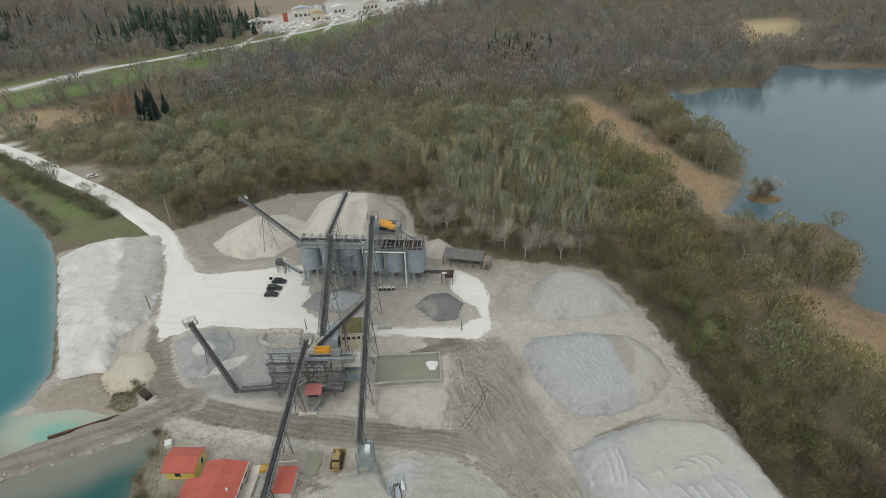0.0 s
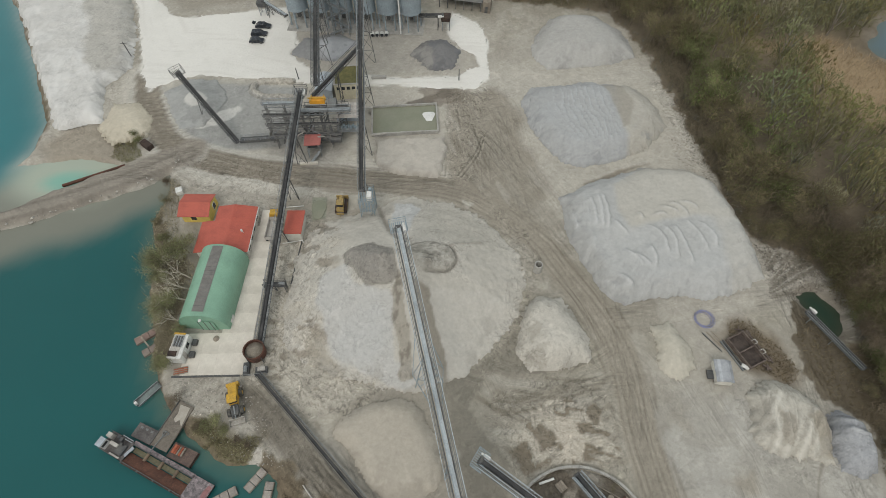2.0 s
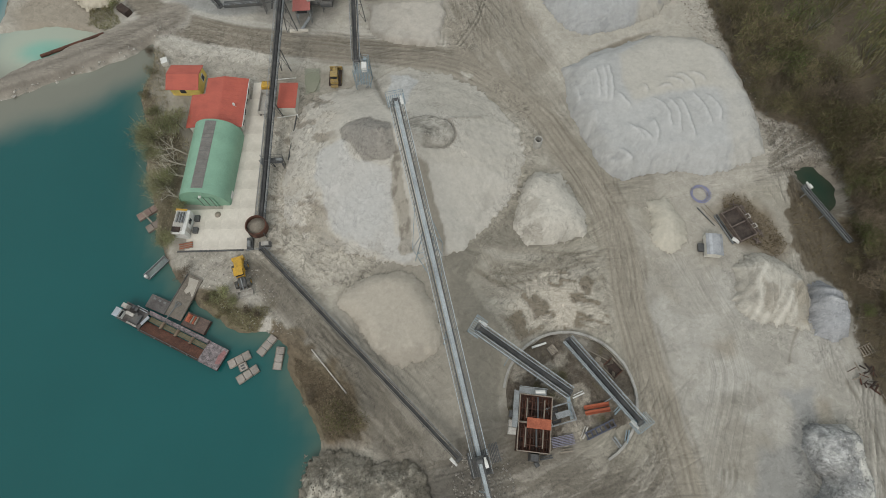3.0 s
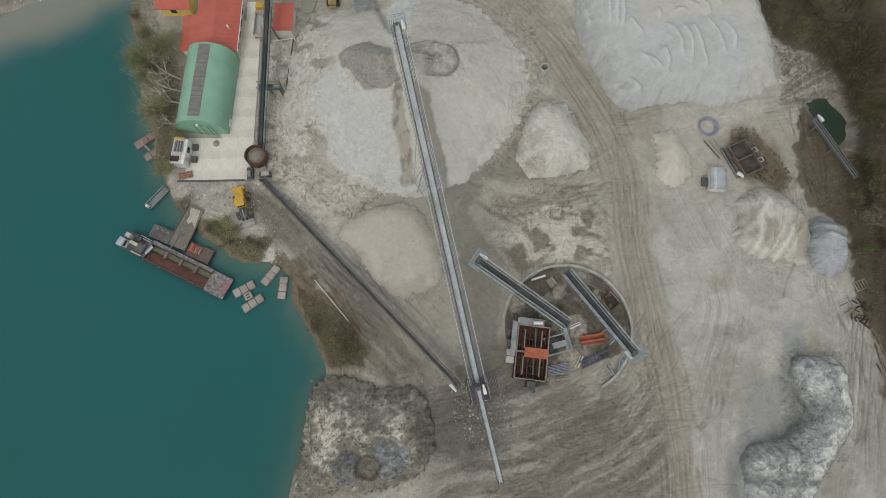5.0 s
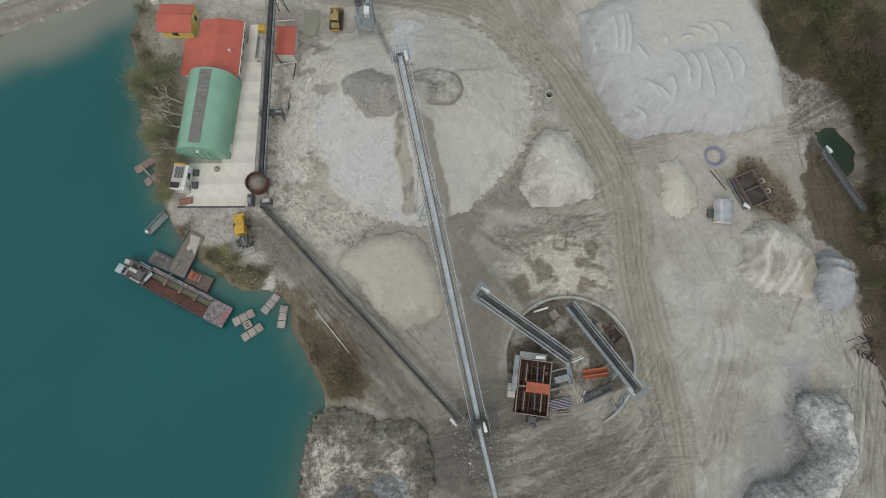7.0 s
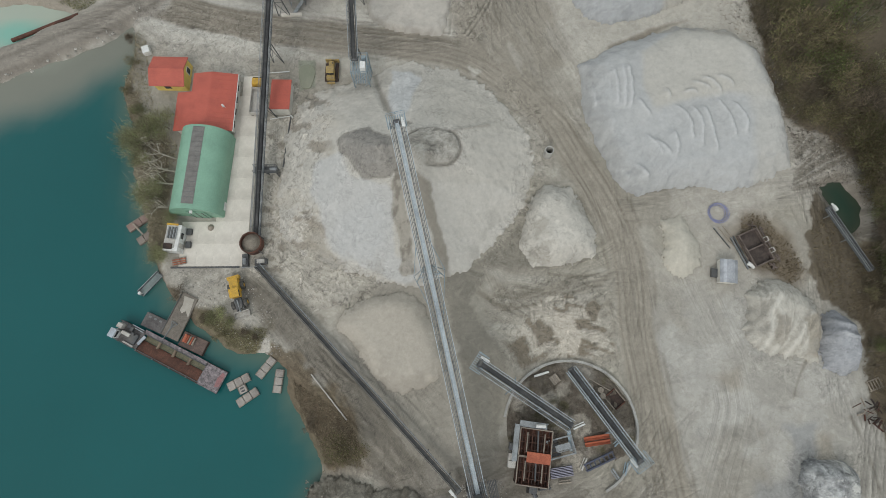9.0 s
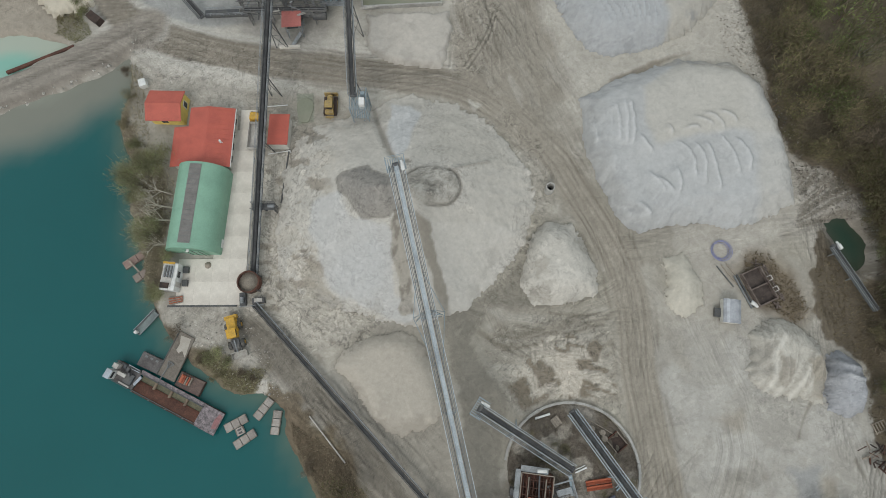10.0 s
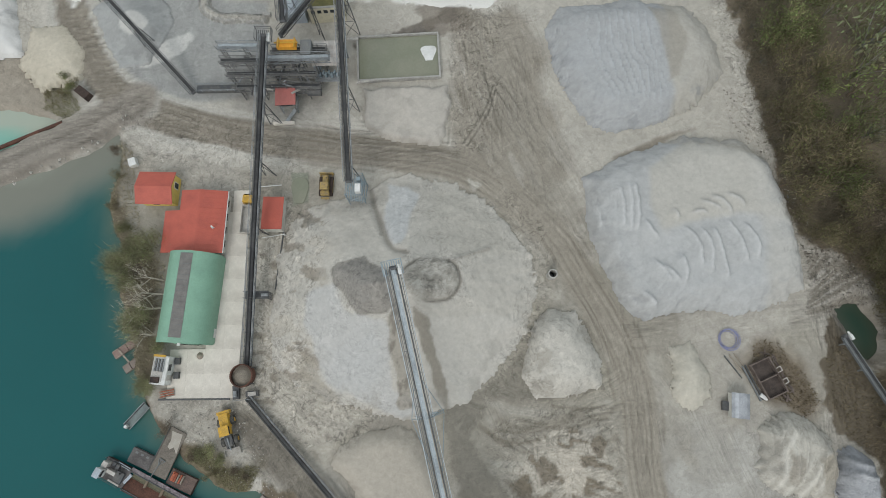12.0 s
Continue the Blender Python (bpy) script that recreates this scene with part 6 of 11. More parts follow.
def forest_kind(x, y, rng):
    """What grows where, and how tall: kind, twig tint, leaf tint, height, spread. Kinds stand in groups."""
    at = np.array([x]), np.array([y])
    v, g = float(cloudy(*at, 70, 90)[0]), float(cloudy(*at, 26, 89)[0])
    e = float(lakes(*at)[0])
    q = min(max((g - 0.5) * 2.2 + 0.5, 0), 1) * 0.6 + rng.random() * 0.4
    big = rng.choice((0.62, 0.85, 1.0, 1.2, 1.5))
    for cx, cy, cr in GREEN_CLUMPS:
        if math.hypot(x - cx, y - cy) < cr and rng.random() < 0.75:
            return "green", (0.13, 0.15, 0.07), (0.125, 0.18, 0.065), rng.uniform(6, 10), 5.2
    if math.hypot(x + 162, y - 317) < 9 and rng.random() < 0.8:
        return "conifer", (0.06, 0.075, 0.062), (0.06, 0.08, 0.068), rng.uniform(13, 17), 4.6
    if math.hypot((x + 184) / 2, y - 321) < 11:
        return "bare", (0.285, 0.19, 0.145), (0.1, 0.09, 0.05), rng.uniform(10, 15), 5.5
    # distant conifers, tint lifted to stand in for haze
    if x < -170 and 500 < y < 660 and rng.random() < 0.75 * (v > 0.42):
        return "conifer", (0.1, 0.135, 0.105), (0.09, 0.135, 0.105), rng.uniform(12, 18), 4.2
    if 420 < y < 500 and 30 < x < 110 and rng.random() < 0.3:
        return "conifer", (0.06, 0.08, 0.06), (0.05, 0.08, 0.06), rng.uniform(9, 14), 4.0
    if -8 < x < 62 and 158 < y < 245 and rng.random() < 0.62 * (g > 0.36):
        return "birch", (0.27, 0.25, 0.2), (0.26, 0.25, 0.16), rng.uniform(10, 15), 3.4
    if x > 60 and y < 340 and e < 75:
        if q < 0.36:
            return "green", (0.17, 0.15, 0.09), (0.14, 0.155, 0.068), rng.uniform(7, 12) * big ** 0.6, 4.6 * big
        if q < 0.7:
            return "olive", (0.185, 0.155, 0.1), (0.145, 0.145, 0.07), rng.uniform(7, 13) * big ** 0.6, 4.4 * big
        return "bare", (0.22, 0.185, 0.145), (0.1, 0.09, 0.05), rng.uniform(8, 13) * big ** 0.6, 4.0 * big
    if x < -150 and 280 < y < 430 and rng.random() < 0.6:
        return "bush", (0.23, 0.18, 0.145), (0.17, 0.165, 0.11), rng.uniform(2, 4.5), 3.8
    # far trees: paler, greyer tints with the haze put into them
    if y > 330:
        if q < 0.62 + 0.5 * (v - 0.5):
            return "bare", (0.28, 0.235, 0.205) if v > 0.45 else (0.25, 0.225, 0.21), (0.1, 0.09, 0.06), rng.uniform(9, 16) * big ** 0.5, 5.0 * big
        if q < 0.9:
            return "olive", (0.25, 0.225, 0.185), (0.2, 0.215, 0.145), rng.uniform(8, 14) * big ** 0.5, 5.0 * big
        return "green", (0.18, 0.165, 0.12), (0.185, 0.2, 0.12), rng.uniform(6, 12), 4.8
    if x < -15:
        if q < 0.42:
            return "olive", (0.205, 0.185, 0.14), (0.165, 0.188, 0.105), rng.uniform(5, 9) * big ** 0.6, 4.6 * big
        if q < 0.6:
            return "bush", (0.19, 0.165, 0.125), (0.155, 0.175, 0.095), rng.uniform(3, 6), 4.6 * big
        return "bare", (0.235, 0.208, 0.165), (0.1, 0.09, 0.05), rng.uniform(6, 11) * big ** 0.6, 4.0 * big
    if q < 0.4:
        return "bare", (0.225, 0.2, 0.158), (0.1, 0.09, 0.05), rng.uniform(8, 13) * big ** 0.6, 4.0 * big
    if q < 0.9:
        return "olive", (0.2, 0.18, 0.132), (0.165, 0.182, 0.1), rng.uniform(7, 12) * big ** 0.6, 4.3 * big
    return "green", (0.18, 0.165, 0.11), (0.17, 0.18, 0.1), rng.uniform(6, 10), 4.4


def grown(rng):
    """Places of the woodland's trees, thinning into the distance."""
    pts = []
    for lo, hi, step in ((-40, 300, 5.3), (300, 480, 6.8), (480, 960, 10.2)):
        ys = np.arange(lo, hi, step)
        for y in ys:
            xs = np.arange(-0.9 * max(y, 60) - 80, 0.9 * max(y, 60) + 90, step)
            pts.append(np.stack([xs + rng.uniform(-0.5, 0.5, len(xs)) * step, np.full(len(xs), y) + rng.uniform(-0.5, 0.5, len(xs)) * step], 1))
    p = np.concatenate(pts)
    X, Y = p[:, 0], p[:, 1]
    free = (signed(X, Y, YARD) > 2.2) & (lakes(X, Y) > 2.5) & (np.minimum(signed(X, Y, ROAD_WHITE), signed(X, Y, ROAD_LOOP)) > 4.5)
    free &= (signed(X, Y, PULL_OFF) > 5) & ~((X > -172) & (X < -140) & (np.abs(Y - 0.8 * X - 355) < 7))
    free &= along(X, Y, CAUSEWAY)[0] > 7
    free &= along(X, Y, FOREST_ROAD)[0] > 17 + 6 * cloudy(X, Y, 25, 91)
    free &= (along(X, Y, MEADOW_ROAD)[0] > 20) | (cloudy(X, Y, 14, 92) > 0.66)
    meadow = np.minimum(signed(X, Y, MEADOW_LAKE), signed(X, Y, FIELD))
    free &= (meadow > 2) | ((cloudy(X, Y, 9, 93) > 0.66) & (signed(X, Y, FIELD) > 0))
    reeds = np.minimum(np.minimum(signed(X, Y, REED_WEST), signed(X, Y, REED_EAST)), signed(X, Y, REED_SHORE))
    free &= (reeds > 0) | (cloudy(X, Y, 10, 94) > 0.72)
    free &= (signed(X, Y, REED_EAST) > 7) | (cloudy(X, Y, 9, 94) > 0.62)
    free &= (signed(X, Y, WORKS) > 4) & (signed(X, Y, SPOIL) > 4)
    free &= (signed(X, Y, SCRUB_EAST) > 1) & ~((X < -40) & (Y < 190) & (X > -140))
    free &= ~((X > 60) & (Y < -20))
    free &= ~((X > 92) & (Y > 146) & (Y < 212) & (cloudy(X, Y, 8, 96) < 0.62))
    return p[free]


def woodland(name, places, kinds, counts, twig_size, label, rng):
    patterns = {}
    for kind in ("bare", "olive", "green", "birch", "bush", "conifer"):
        patterns[kind] = [crown_pattern(kind, counts, 100 + 7 * j + len(kind), twig_size) for j in range(4)]
    trunks = [trunk_pattern(j) for j in range(3)]
    co, col = [], []
    for (x, y), (kind, twig, leaf, high, wide) in zip(places, kinds):
        tri, share = patterns[kind][rng.integers(4)]
        wide = wide * rng.uniform(0.85, 1.15)
        a = rng.uniform(0, 2 * math.pi)
        ca, sa = math.cos(a), math.sin(a)
        both = np.concatenate([tri, trunks[rng.integers(3)]])
        k = np.empty_like(both)
        k[..., 0] = (ca * both[..., 0] - sa * both[..., 1]) * wide + x
        k[..., 1] = (sa * both[..., 0] + ca * both[..., 1]) * wide + y
        k[..., 2] = both[..., 2] * high - 0.3
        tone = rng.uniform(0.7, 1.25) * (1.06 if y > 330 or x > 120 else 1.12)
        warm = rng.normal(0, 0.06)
        # near twigs turn olive; far ones stay greyer, with haze in the tint
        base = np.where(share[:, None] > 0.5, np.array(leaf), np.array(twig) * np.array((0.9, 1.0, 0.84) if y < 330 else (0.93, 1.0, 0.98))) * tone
        base = np.concatenate([base, np.tile(np.array((0.5, 0.48, 0.42) if kind == "birch" else (0.25, 0.22, 0.185)), (10, 1))])
        base = base * np.array([1 + warm, 1, 1 - warm])
        co.append(k.reshape(-1, 3))
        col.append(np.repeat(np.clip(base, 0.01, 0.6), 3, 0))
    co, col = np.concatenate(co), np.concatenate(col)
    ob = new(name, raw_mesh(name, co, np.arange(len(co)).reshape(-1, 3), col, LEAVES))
    return tagged(ob, label, "trees", kind="stuff")


wood_rng = np.random.default_rng(11)
PLACES = grown(wood_rng)
edge = signed(PLACES[:, 0], PLACES[:, 1], YARD)
CLOSE = (edge < 16) & (PLACES[:, 1] < 240) & (PLACES[:, 1] > -15)
far_places = PLACES[~CLOSE]
far_kinds = [forest_kind(x, y, wood_rng) for x, y in far_places]
near_side = far_places[:, 1] < 300
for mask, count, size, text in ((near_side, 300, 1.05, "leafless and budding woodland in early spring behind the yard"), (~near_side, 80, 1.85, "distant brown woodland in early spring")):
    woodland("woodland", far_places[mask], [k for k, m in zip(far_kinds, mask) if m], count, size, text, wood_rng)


def limb(shape, p, d, length, r, rng, depth, ends):
    q = p + d * length
    shape.tube(p, q, r, r * 0.55, 5 if depth < 2 else 3, False)
    ends.append((q, d))
    if depth < 2:
        for _ in range(4 if depth == 0 else 3):
            e = d + 0.75 * rng.normal(size=3)
            e[2] = abs(e[2]) * 0.7 + 0.25
            e /= np.linalg.norm(e)
            limb(shape, p + d * length * rng.uniform(0.45, 1.0), e, length * rng.uniform(0.5, 0.75), r * 0.5, rng, depth + 1, ends)


def tree_meshes(kind, twig, leaf, high, wide, seed, twigs=1500, bark=None):
    """Trunk with limbs, and a crown of twigs and small leaves at their ends."""
    twigs = {"shore": 5200, "limby": 240}.get(kind, twigs)
    rng = np.random.default_rng(seed)
    s, ends = Shape(), []
    limb(s, np.array([0, 0, -0.3]), np.array([0.04, 0.02, 1.0]), high * 0.42, (0.018 if kind == "limby" else 0.016) * high, rng, 0, ends)
    trunk = s.mesh("trunk", bark or BARK)
    tri, col = [], []
    top = max(e[0][2] for e in ends)
    tones = rng.uniform(0.65, 1.35, len(ends))
    for i in range(twigs):
        j = rng.integers(len(ends))
        p, d = ends[j]
        p = p + rng.normal(size=3) * np.array([wide * 0.13, wide * 0.13, high * 0.08])
        d = np.array([d[0] * 0.6, d[1] * 0.6, 0.75])
        if kind == "bare" or (kind == "birch" and i % 4) or (kind == "olive" and i % 2) or (kind in ("green", "willow") and i % 3 == 0) or (kind == "shore" and i % 4 == 0) or kind == "limby":
            e = d + 0.5 * rng.normal(size=3)
            e /= np.linalg.norm(e)
            tri.append(sliver(p, e, rng.uniform(0.7, 1.9), rng.uniform(0.05, 0.11) * (0.6 if kind in ("birch", "limby") else 1.0), rng))
            col.append(np.array(twig) * tones[j] * rng.uniform(0.85, 1.2))
        else:
            tri.append(leafy(p + d * rng.uniform(0, 0.7), rng.uniform(0.14, 0.34) * (0.62 if kind == "shore" else 1.0), rng))
            col.append(np.array(leaf) * tones[j] * rng.uniform(0.8, 1.25))
    co = np.array(tri).reshape(-1, 3)
    co[:, 2] = np.maximum(co[:, 2], 0.4)
    crown = raw_mesh("crown", co, np.arange(len(co)).reshape(-1, 3), np.repeat(np.array(col), 3, 0), LEAVES)
    return trunk, crown


SPECIES = {
    "bare": ("leafless brown deciduous tree in the woodland edge", (0.185, 0.15, 0.11), (0.1, 0.09, 0.05), 10.5, 6.0, BARK),
    "olive": ("budding olive brown tree in the woodland edge", (0.165, 0.135, 0.085), (0.145, 0.142, 0.066), 10.0, 6.5, BARK),
    "green": ("fresh green willow in the woodland edge", (0.15, 0.135, 0.075), (0.135, 0.165, 0.062), 9.0, 6.5, BARK),
    "birch": ("pale grey leafless birch in the woodland edge", (0.34, 0.32, 0.27), (0.26, 0.25, 0.16), 12.0, 5.0, PALE_BARK),
    "shore": ("soft olive green willow bush leaning over the lake", (0.24, 0.22, 0.14), (0.25, 0.275, 0.13), 8.5, 8.0, BARK),
    "limby": ("bare pale limbed tree leaning out over the water", (0.46, 0.42, 0.34), (0.26, 0.25, 0.16), 12.0, 4.5, BLEACHED),
    "willow": ("pale green willow with slim grey stems by the far lake", (0.25, 0.235, 0.17), (0.185, 0.2, 0.125), 10.5, 5.0, PALE_BARK),
}
MODELS = {}


def plant_tree(kind, x, y, scale, turn, z=0.0, name="tree", lean=0.0):
    label, twig, leaf, high, wide, bark = SPECIES[kind]
    j = int(abs(x * 13 + y * 7)) % 4
    if (kind, j) not in MODELS:
        root = thing(name, pose(x, y, z, 0, lean, turn), label, "tree", "trees at the yard's edge")
        trunk, crown = tree_meshes(kind, twig, leaf, high, wide, 200 + 10 * j + len(kind), bark=bark)
        part("trunk", trunk, bark, root)
        part("crown", crown, LEAVES, root)
        root.scale = (scale, scale, scale)
        MODELS[(kind, j)] = root
        return root
    ob = copy_thing(MODELS[(kind, j)], pose(x, y, z, 0, lean, turn))
    ob.scale = (scale, scale, scale * (0.9 + 0.2 * ((x * 7.3) % 1)))
    return ob


for x, y in PLACES[CLOSE]:
    kind = forest_kind(x, y, wood_rng)[0]
    kind = {"bush": "olive", "conifer": "bare"}.get(kind, kind)
    if kind == "bare" and wood_rng.random() < 0.4:
        kind = "olive"
    plant_tree(kind, float(x), float(y), float(wood_rng.uniform(0.75, 1.25)), float(wood_rng.uniform(0, 360)))

willow_rng = np.random.default_rng(23)
ROW = [(106, 300), (110, 288), (112, 265), (114, 245), (117, 232), (121, 216)]
for i in range(26):
    k = i / 26 * (len(ROW) - 1)
    (ax, ay), (bx, by) = ROW[int(k)], ROW[int(k) + 1]
    f = k - int(k)
    plant_tree("willow", float(ax + f * (bx - ax) + willow_rng.uniform(-2.5, 2.5)), float(ay + f * (by - ay)), float(willow_rng.uniform(0.75, 1.15)), float(willow_rng.uniform(0, 360)), -0.4, "willow_tree")
for x, y, k in ((86, 160, 1.0), (93, 163, 1.0), (100, 165, 0.9), (106, 163, 1.0), (112, 160, 0.9), (117, 154, 1.0), (121, 148, 0.9), (119, 142, 1.0), (108, 152, 1.0), (98, 156, 1.0), (90, 152, 1.0), (95, 213, 0.9), (91, 188, 0.9), (102, 262, 0.8), (86, 232, 0.9)):
    plant_tree("willow" if x > 97 else "olive", x, y, k, x * 37 % 360, -0.4, "willow_tree" if x > 97 else "tree")
hedge_places = []
for line, n, wide in (([(-219, 265), (-187, 238), (-158, 217), (-128, 196)], 230, 2.2), ([(-230, 258), (-193, 228), (-162, 201), (-143, 184)], 130, 3.0)):
    for i in range(n):
        k = willow_rng.uniform(0, len(line) - 1.001)
        (ax, ay), (bx, by) = line[int(k)], line[int(k) + 1]
        f = k - int(k)
        hedge_places.append((ax + f * (bx - ax) + willow_rng.normal() * wide * 0.6, ay + f * (by - ay) + willow_rng.normal() * wide * 0.6))
hedge_places = np.array(hedge_places)
hedge_places = hedge_places[lakes(hedge_places[:, 0], hedge_places[:, 1]) > 1.0]
woodland("hedgerow", hedge_places, [("bush", (0.19, 0.175, 0.125), (0.145, 0.17, 0.085), willow_rng.uniform(1.8, 3.8), willow_rng.uniform(1.8, 3.0)) for _ in hedge_places], 160, 1.3, "olive brown hedgerow along the meadow and its bank", wood_rng)
brush_rng = np.random.default_rng(51)
brush = []
for (ax, ay), (bx, by) in zip(YARD, YARD[1:]):
    if min(ax, bx) > -100 and min(ay, by) > -25 and (max(ay, by) > 150 or min(ax, bx) > 45):
        for _ in range(int(math.hypot(bx - ax, by - ay) * 1.6)):
            f, off = brush_rng.random(), abs(brush_rng.normal()) * 3.2 - 0.4
            ln = math.hypot(bx - ax, by - ay)
            brush.append((ax + f * (bx - ax) - off * (by - ay) / ln, ay + f * (by - ay) + off * (bx - ax) / ln))
brush = np.array(brush)
brush = brush[(signed(brush[:, 0], brush[:, 1], YARD) > -0.6) & (lakes(brush[:, 0], brush[:, 1]) > 0.5)]
woodland("brushwood", brush, [("bush", (0.2, 0.165, 0.125), (0.15, 0.14, 0.085), brush_rng.uniform(0.8, 2.6), brush_rng.uniform(0.9, 2.2)) for _ in brush], 70, 1.1, "tangled brown brushwood along the yard's edge", wood_rng)
woodland("blossoming_shrub", np.array([(-245.0, 355.0), (-249.0, 358.0), (-240.0, 357.0)]), [("green", (0.4, 0.38, 0.33), (0.55, 0.54, 0.48), 6.0, 4.5)] * 3, 200, 1.4, "white blossoming shrub in the rough grass", wood_rng)


# ---- conveyors ----
def rail(shape, p, q, high=1.1, step=2.5, w=0.07):
    """A handrail with posts along p to q."""
    p, q = Vector(p), Vector(q)
    up = Vector((0, 0, high))
    n = max(1, int((q - p).length / step))
    shape.beam(p + up, q + up, w)
    shape.beam(p + up * 0.5, q + up * 0.5, w * 0.7)
    for i in range(n + 1):
        e = p.lerp(q, i / n)
        shape.beam(e, e + up, w)
    return shape


def lattice_leg(shape, base, top, w=0.16, braces=3):
    """Two splayed legs with cross bracing: base and top are pairs of points."""
    (a, b), (c, d) = [(Vector(p), Vector(q)) for p, q in (base, top)]
    shape.beam(a, c, w)
    shape.beam(b, d, w)
    for i in range(braces):
        k, m = i / braces, (i + 1) / braces
        shape.beam(a.lerp(c, k), b.lerp(d, m), w * 0.55)
        shape.beam(b.lerp(d, k), a.lerp(c, m), w * 0.55)
        shape.beam(a.lerp(c, m), b.lerp(d, m), w * 0.6)
    return shape


def conveyor(a, b, label, belt_w=0.9, walk=(1, 1), deep=0.8, belt=BELT, frame_mat=STEEL, legs=(), head_deck=True, low_frame=False, trim=None, grate=None, inner=None):
    """An inclined belt on two side trusses from tail a to head b, with walkways, rollers, drums, drive and legs.
    legs: (share of the run, splay at the foot)."""
    a, b = Vector(a), Vector(b)
    root = thing("belt_conveyor", pose(a.x, a.y, 0), label, "conveyor", "belt conveyors of the gravel works")
    o = Vector((a.x, a.y, 0))
    p, q = a - o, b - o
    d = (q - p).normalized()
    side = d.cross(Vector((0, 0, 1))).normalized()
    up = side.cross(d)
    length = (q - p).length
    half = belt_w / 2 + 0.18
    s = Shape()
    for k in (-1, 0, 1):
        lift = 0.16 * abs(k)
        if k == 0:
            s.beam(p + up * 0.12, q + up * 0.12, belt_w * 0.5, 0.05)
        else:
            c = side * k * belt_w * 0.37 + up * (0.12 + lift * 0.5)
            n = up * lift
            e = side * k * belt_w * 0.13
            s.put([p + c - e - n * 0.5, p + c + e + n * 0.5, q + c + e + n * 0.5, q + c - e - n * 0.5], [(0, 1, 2, 3)])
    s.beam(p - up * 0.35, q - up * 0.35, belt_w * 0.9, 0.04)
    part("belt", s, belt, root)
    bays = max(2, int(length / 2.4))
    for k in (-1, 1):
        s = Shape()
        c = side * k * half
        s.beam(p + c, q + c, 0.11, 0.16)
        if not low_frame:
            s.beam(p + c - up * deep, q + c - up * deep, 0.1, 0.12)
        for i in range(bays + 1):
            e = p.lerp(q, i / bays) + c
            s.beam(e, e - up * (0.5 if low_frame else deep), 0.07)
            if i < bays and not low_frame:
                f = p.lerp(q, (i + 1) / bays) + c
                s.beam(e - up * deep * (i % 2), f - up * deep * ((i + 1) % 2), 0.06)
        part("side_truss", s, inner or frame_mat, root)
    roller = Shape().tube(-side * belt_w * 0.5, side * belt_w * 0.5, 0.09, n=6).mesh("roller", frame_mat)
    for i in range(1, min(40, int(length / 1.8))):
        ob = part("roller", roller, frame_mat, root)
        ob.location = p.lerp(q, i * 1.8 / length) + up * 0.02
    for k, w in zip((-1, 1), walk):
        if not w:
            continue
        wide = 0.75 * w
        c = side * k * (half + 0.1 + wide / 2)
        s = Shape()
        for i in range(-1, 2):
            s.beam(p + c + side * i * wide * 0.4 - up * 0.12, q + c + side * i * wide * 0.4 - up * 0.12, wide * 0.16, 0.05)
        for i in range(bays * 2):
            e = p.lerp(q, (i + 0.5) / (bays * 2)) + side * k * half
            s.beam(e - up * 0.2, e - up * 0.2 + side * k * (wide + 0.1), 0.06)
        part("walkway", s, grate or GRATING, root, "dusty grey grating walkway")
        c = side * k * (half + 0.1 + wide)
        part("handrail", rail(Shape(), p + c, q + c, 1.0, 2.4, 0.075), trim or frame_mat, root)
    for e, r in ((p, 0.3), (q, 0.38)):
        part("drum", Shape().tube(e - side * half - up * 0.1, e + side * half - up * 0.1, r, n=12), DARK_STEEL, root)
    m = q - d * 0.6 + side * (half + 0.45) + up * 0.1
    s = Shape().beam(m - d * 0.5, m + d * 0.5, 0.5, 0.5).tube(m + d * 0.5, m + d * 1.1, 0.2, n=8)
    part("drive_motor", s, WHITE_PAINT, root, "pale dusty drive motor")
    if head_deck:
        s = Shape()
        e, w = q + d * 0.4, half + 1.0
        for k in range(-4, 5):
            s.beam(e - d * 1.4 - up * 0.25 + side * k * w / 4.2, e + d * 0.7 - up * 0.25 + side * k * w / 4.2, w * 0.11, 0.06)
        for k in (-1, 1):
            rail(s, e - d * 1.4 + side * k * w - up * 0.2, e + d * 0.7 + side * k * w - up * 0.2, 1.1, 1.5)
        rail(s, e + d * 0.7 - side * w - up * 0.2, e + d * 0.7 + side * w - up * 0.2, 1.1, 1.5)
        part("head_platform", s, frame_mat, root)
    for share, splay in legs:
        e = p.lerp(q, share) - up * deep
        if e.z < 0.6:
            continue
        flat = Vector((d.x, d.y, 0)).normalized()
        s = Shape()
        f = Vector((e.x, e.y, -0.4))
        lattice_leg(s, (f - side * (half + splay), f + side * (half + splay)), (e - side * half, e + side * half), 0.14, max(1, int(e.z / 4.5)))
        part("support", s, frame_mat, root)
        if splay > 1.2:
            s = Shape()
            back = e - d * min(9, e.z)
            for k in (-1, 1):
                s.beam(f + side * k * (half + splay) + Vector((0, 0, e.z * 0.55)), p.lerp(q, min(1, share + 0.1)) + side * k * half - up * deep, 0.12)
                s.beam(f + side * k * (half + splay) + Vector((0, 0, e.z * 0.55)), back + side * k * half, 0.12)
                s.beam(f + side * k * (half + splay) + Vector((0, 0, e.z * 0.55)), e + side * k * half, 0.1)
            part("brace", s, frame_mat, root)
    return root


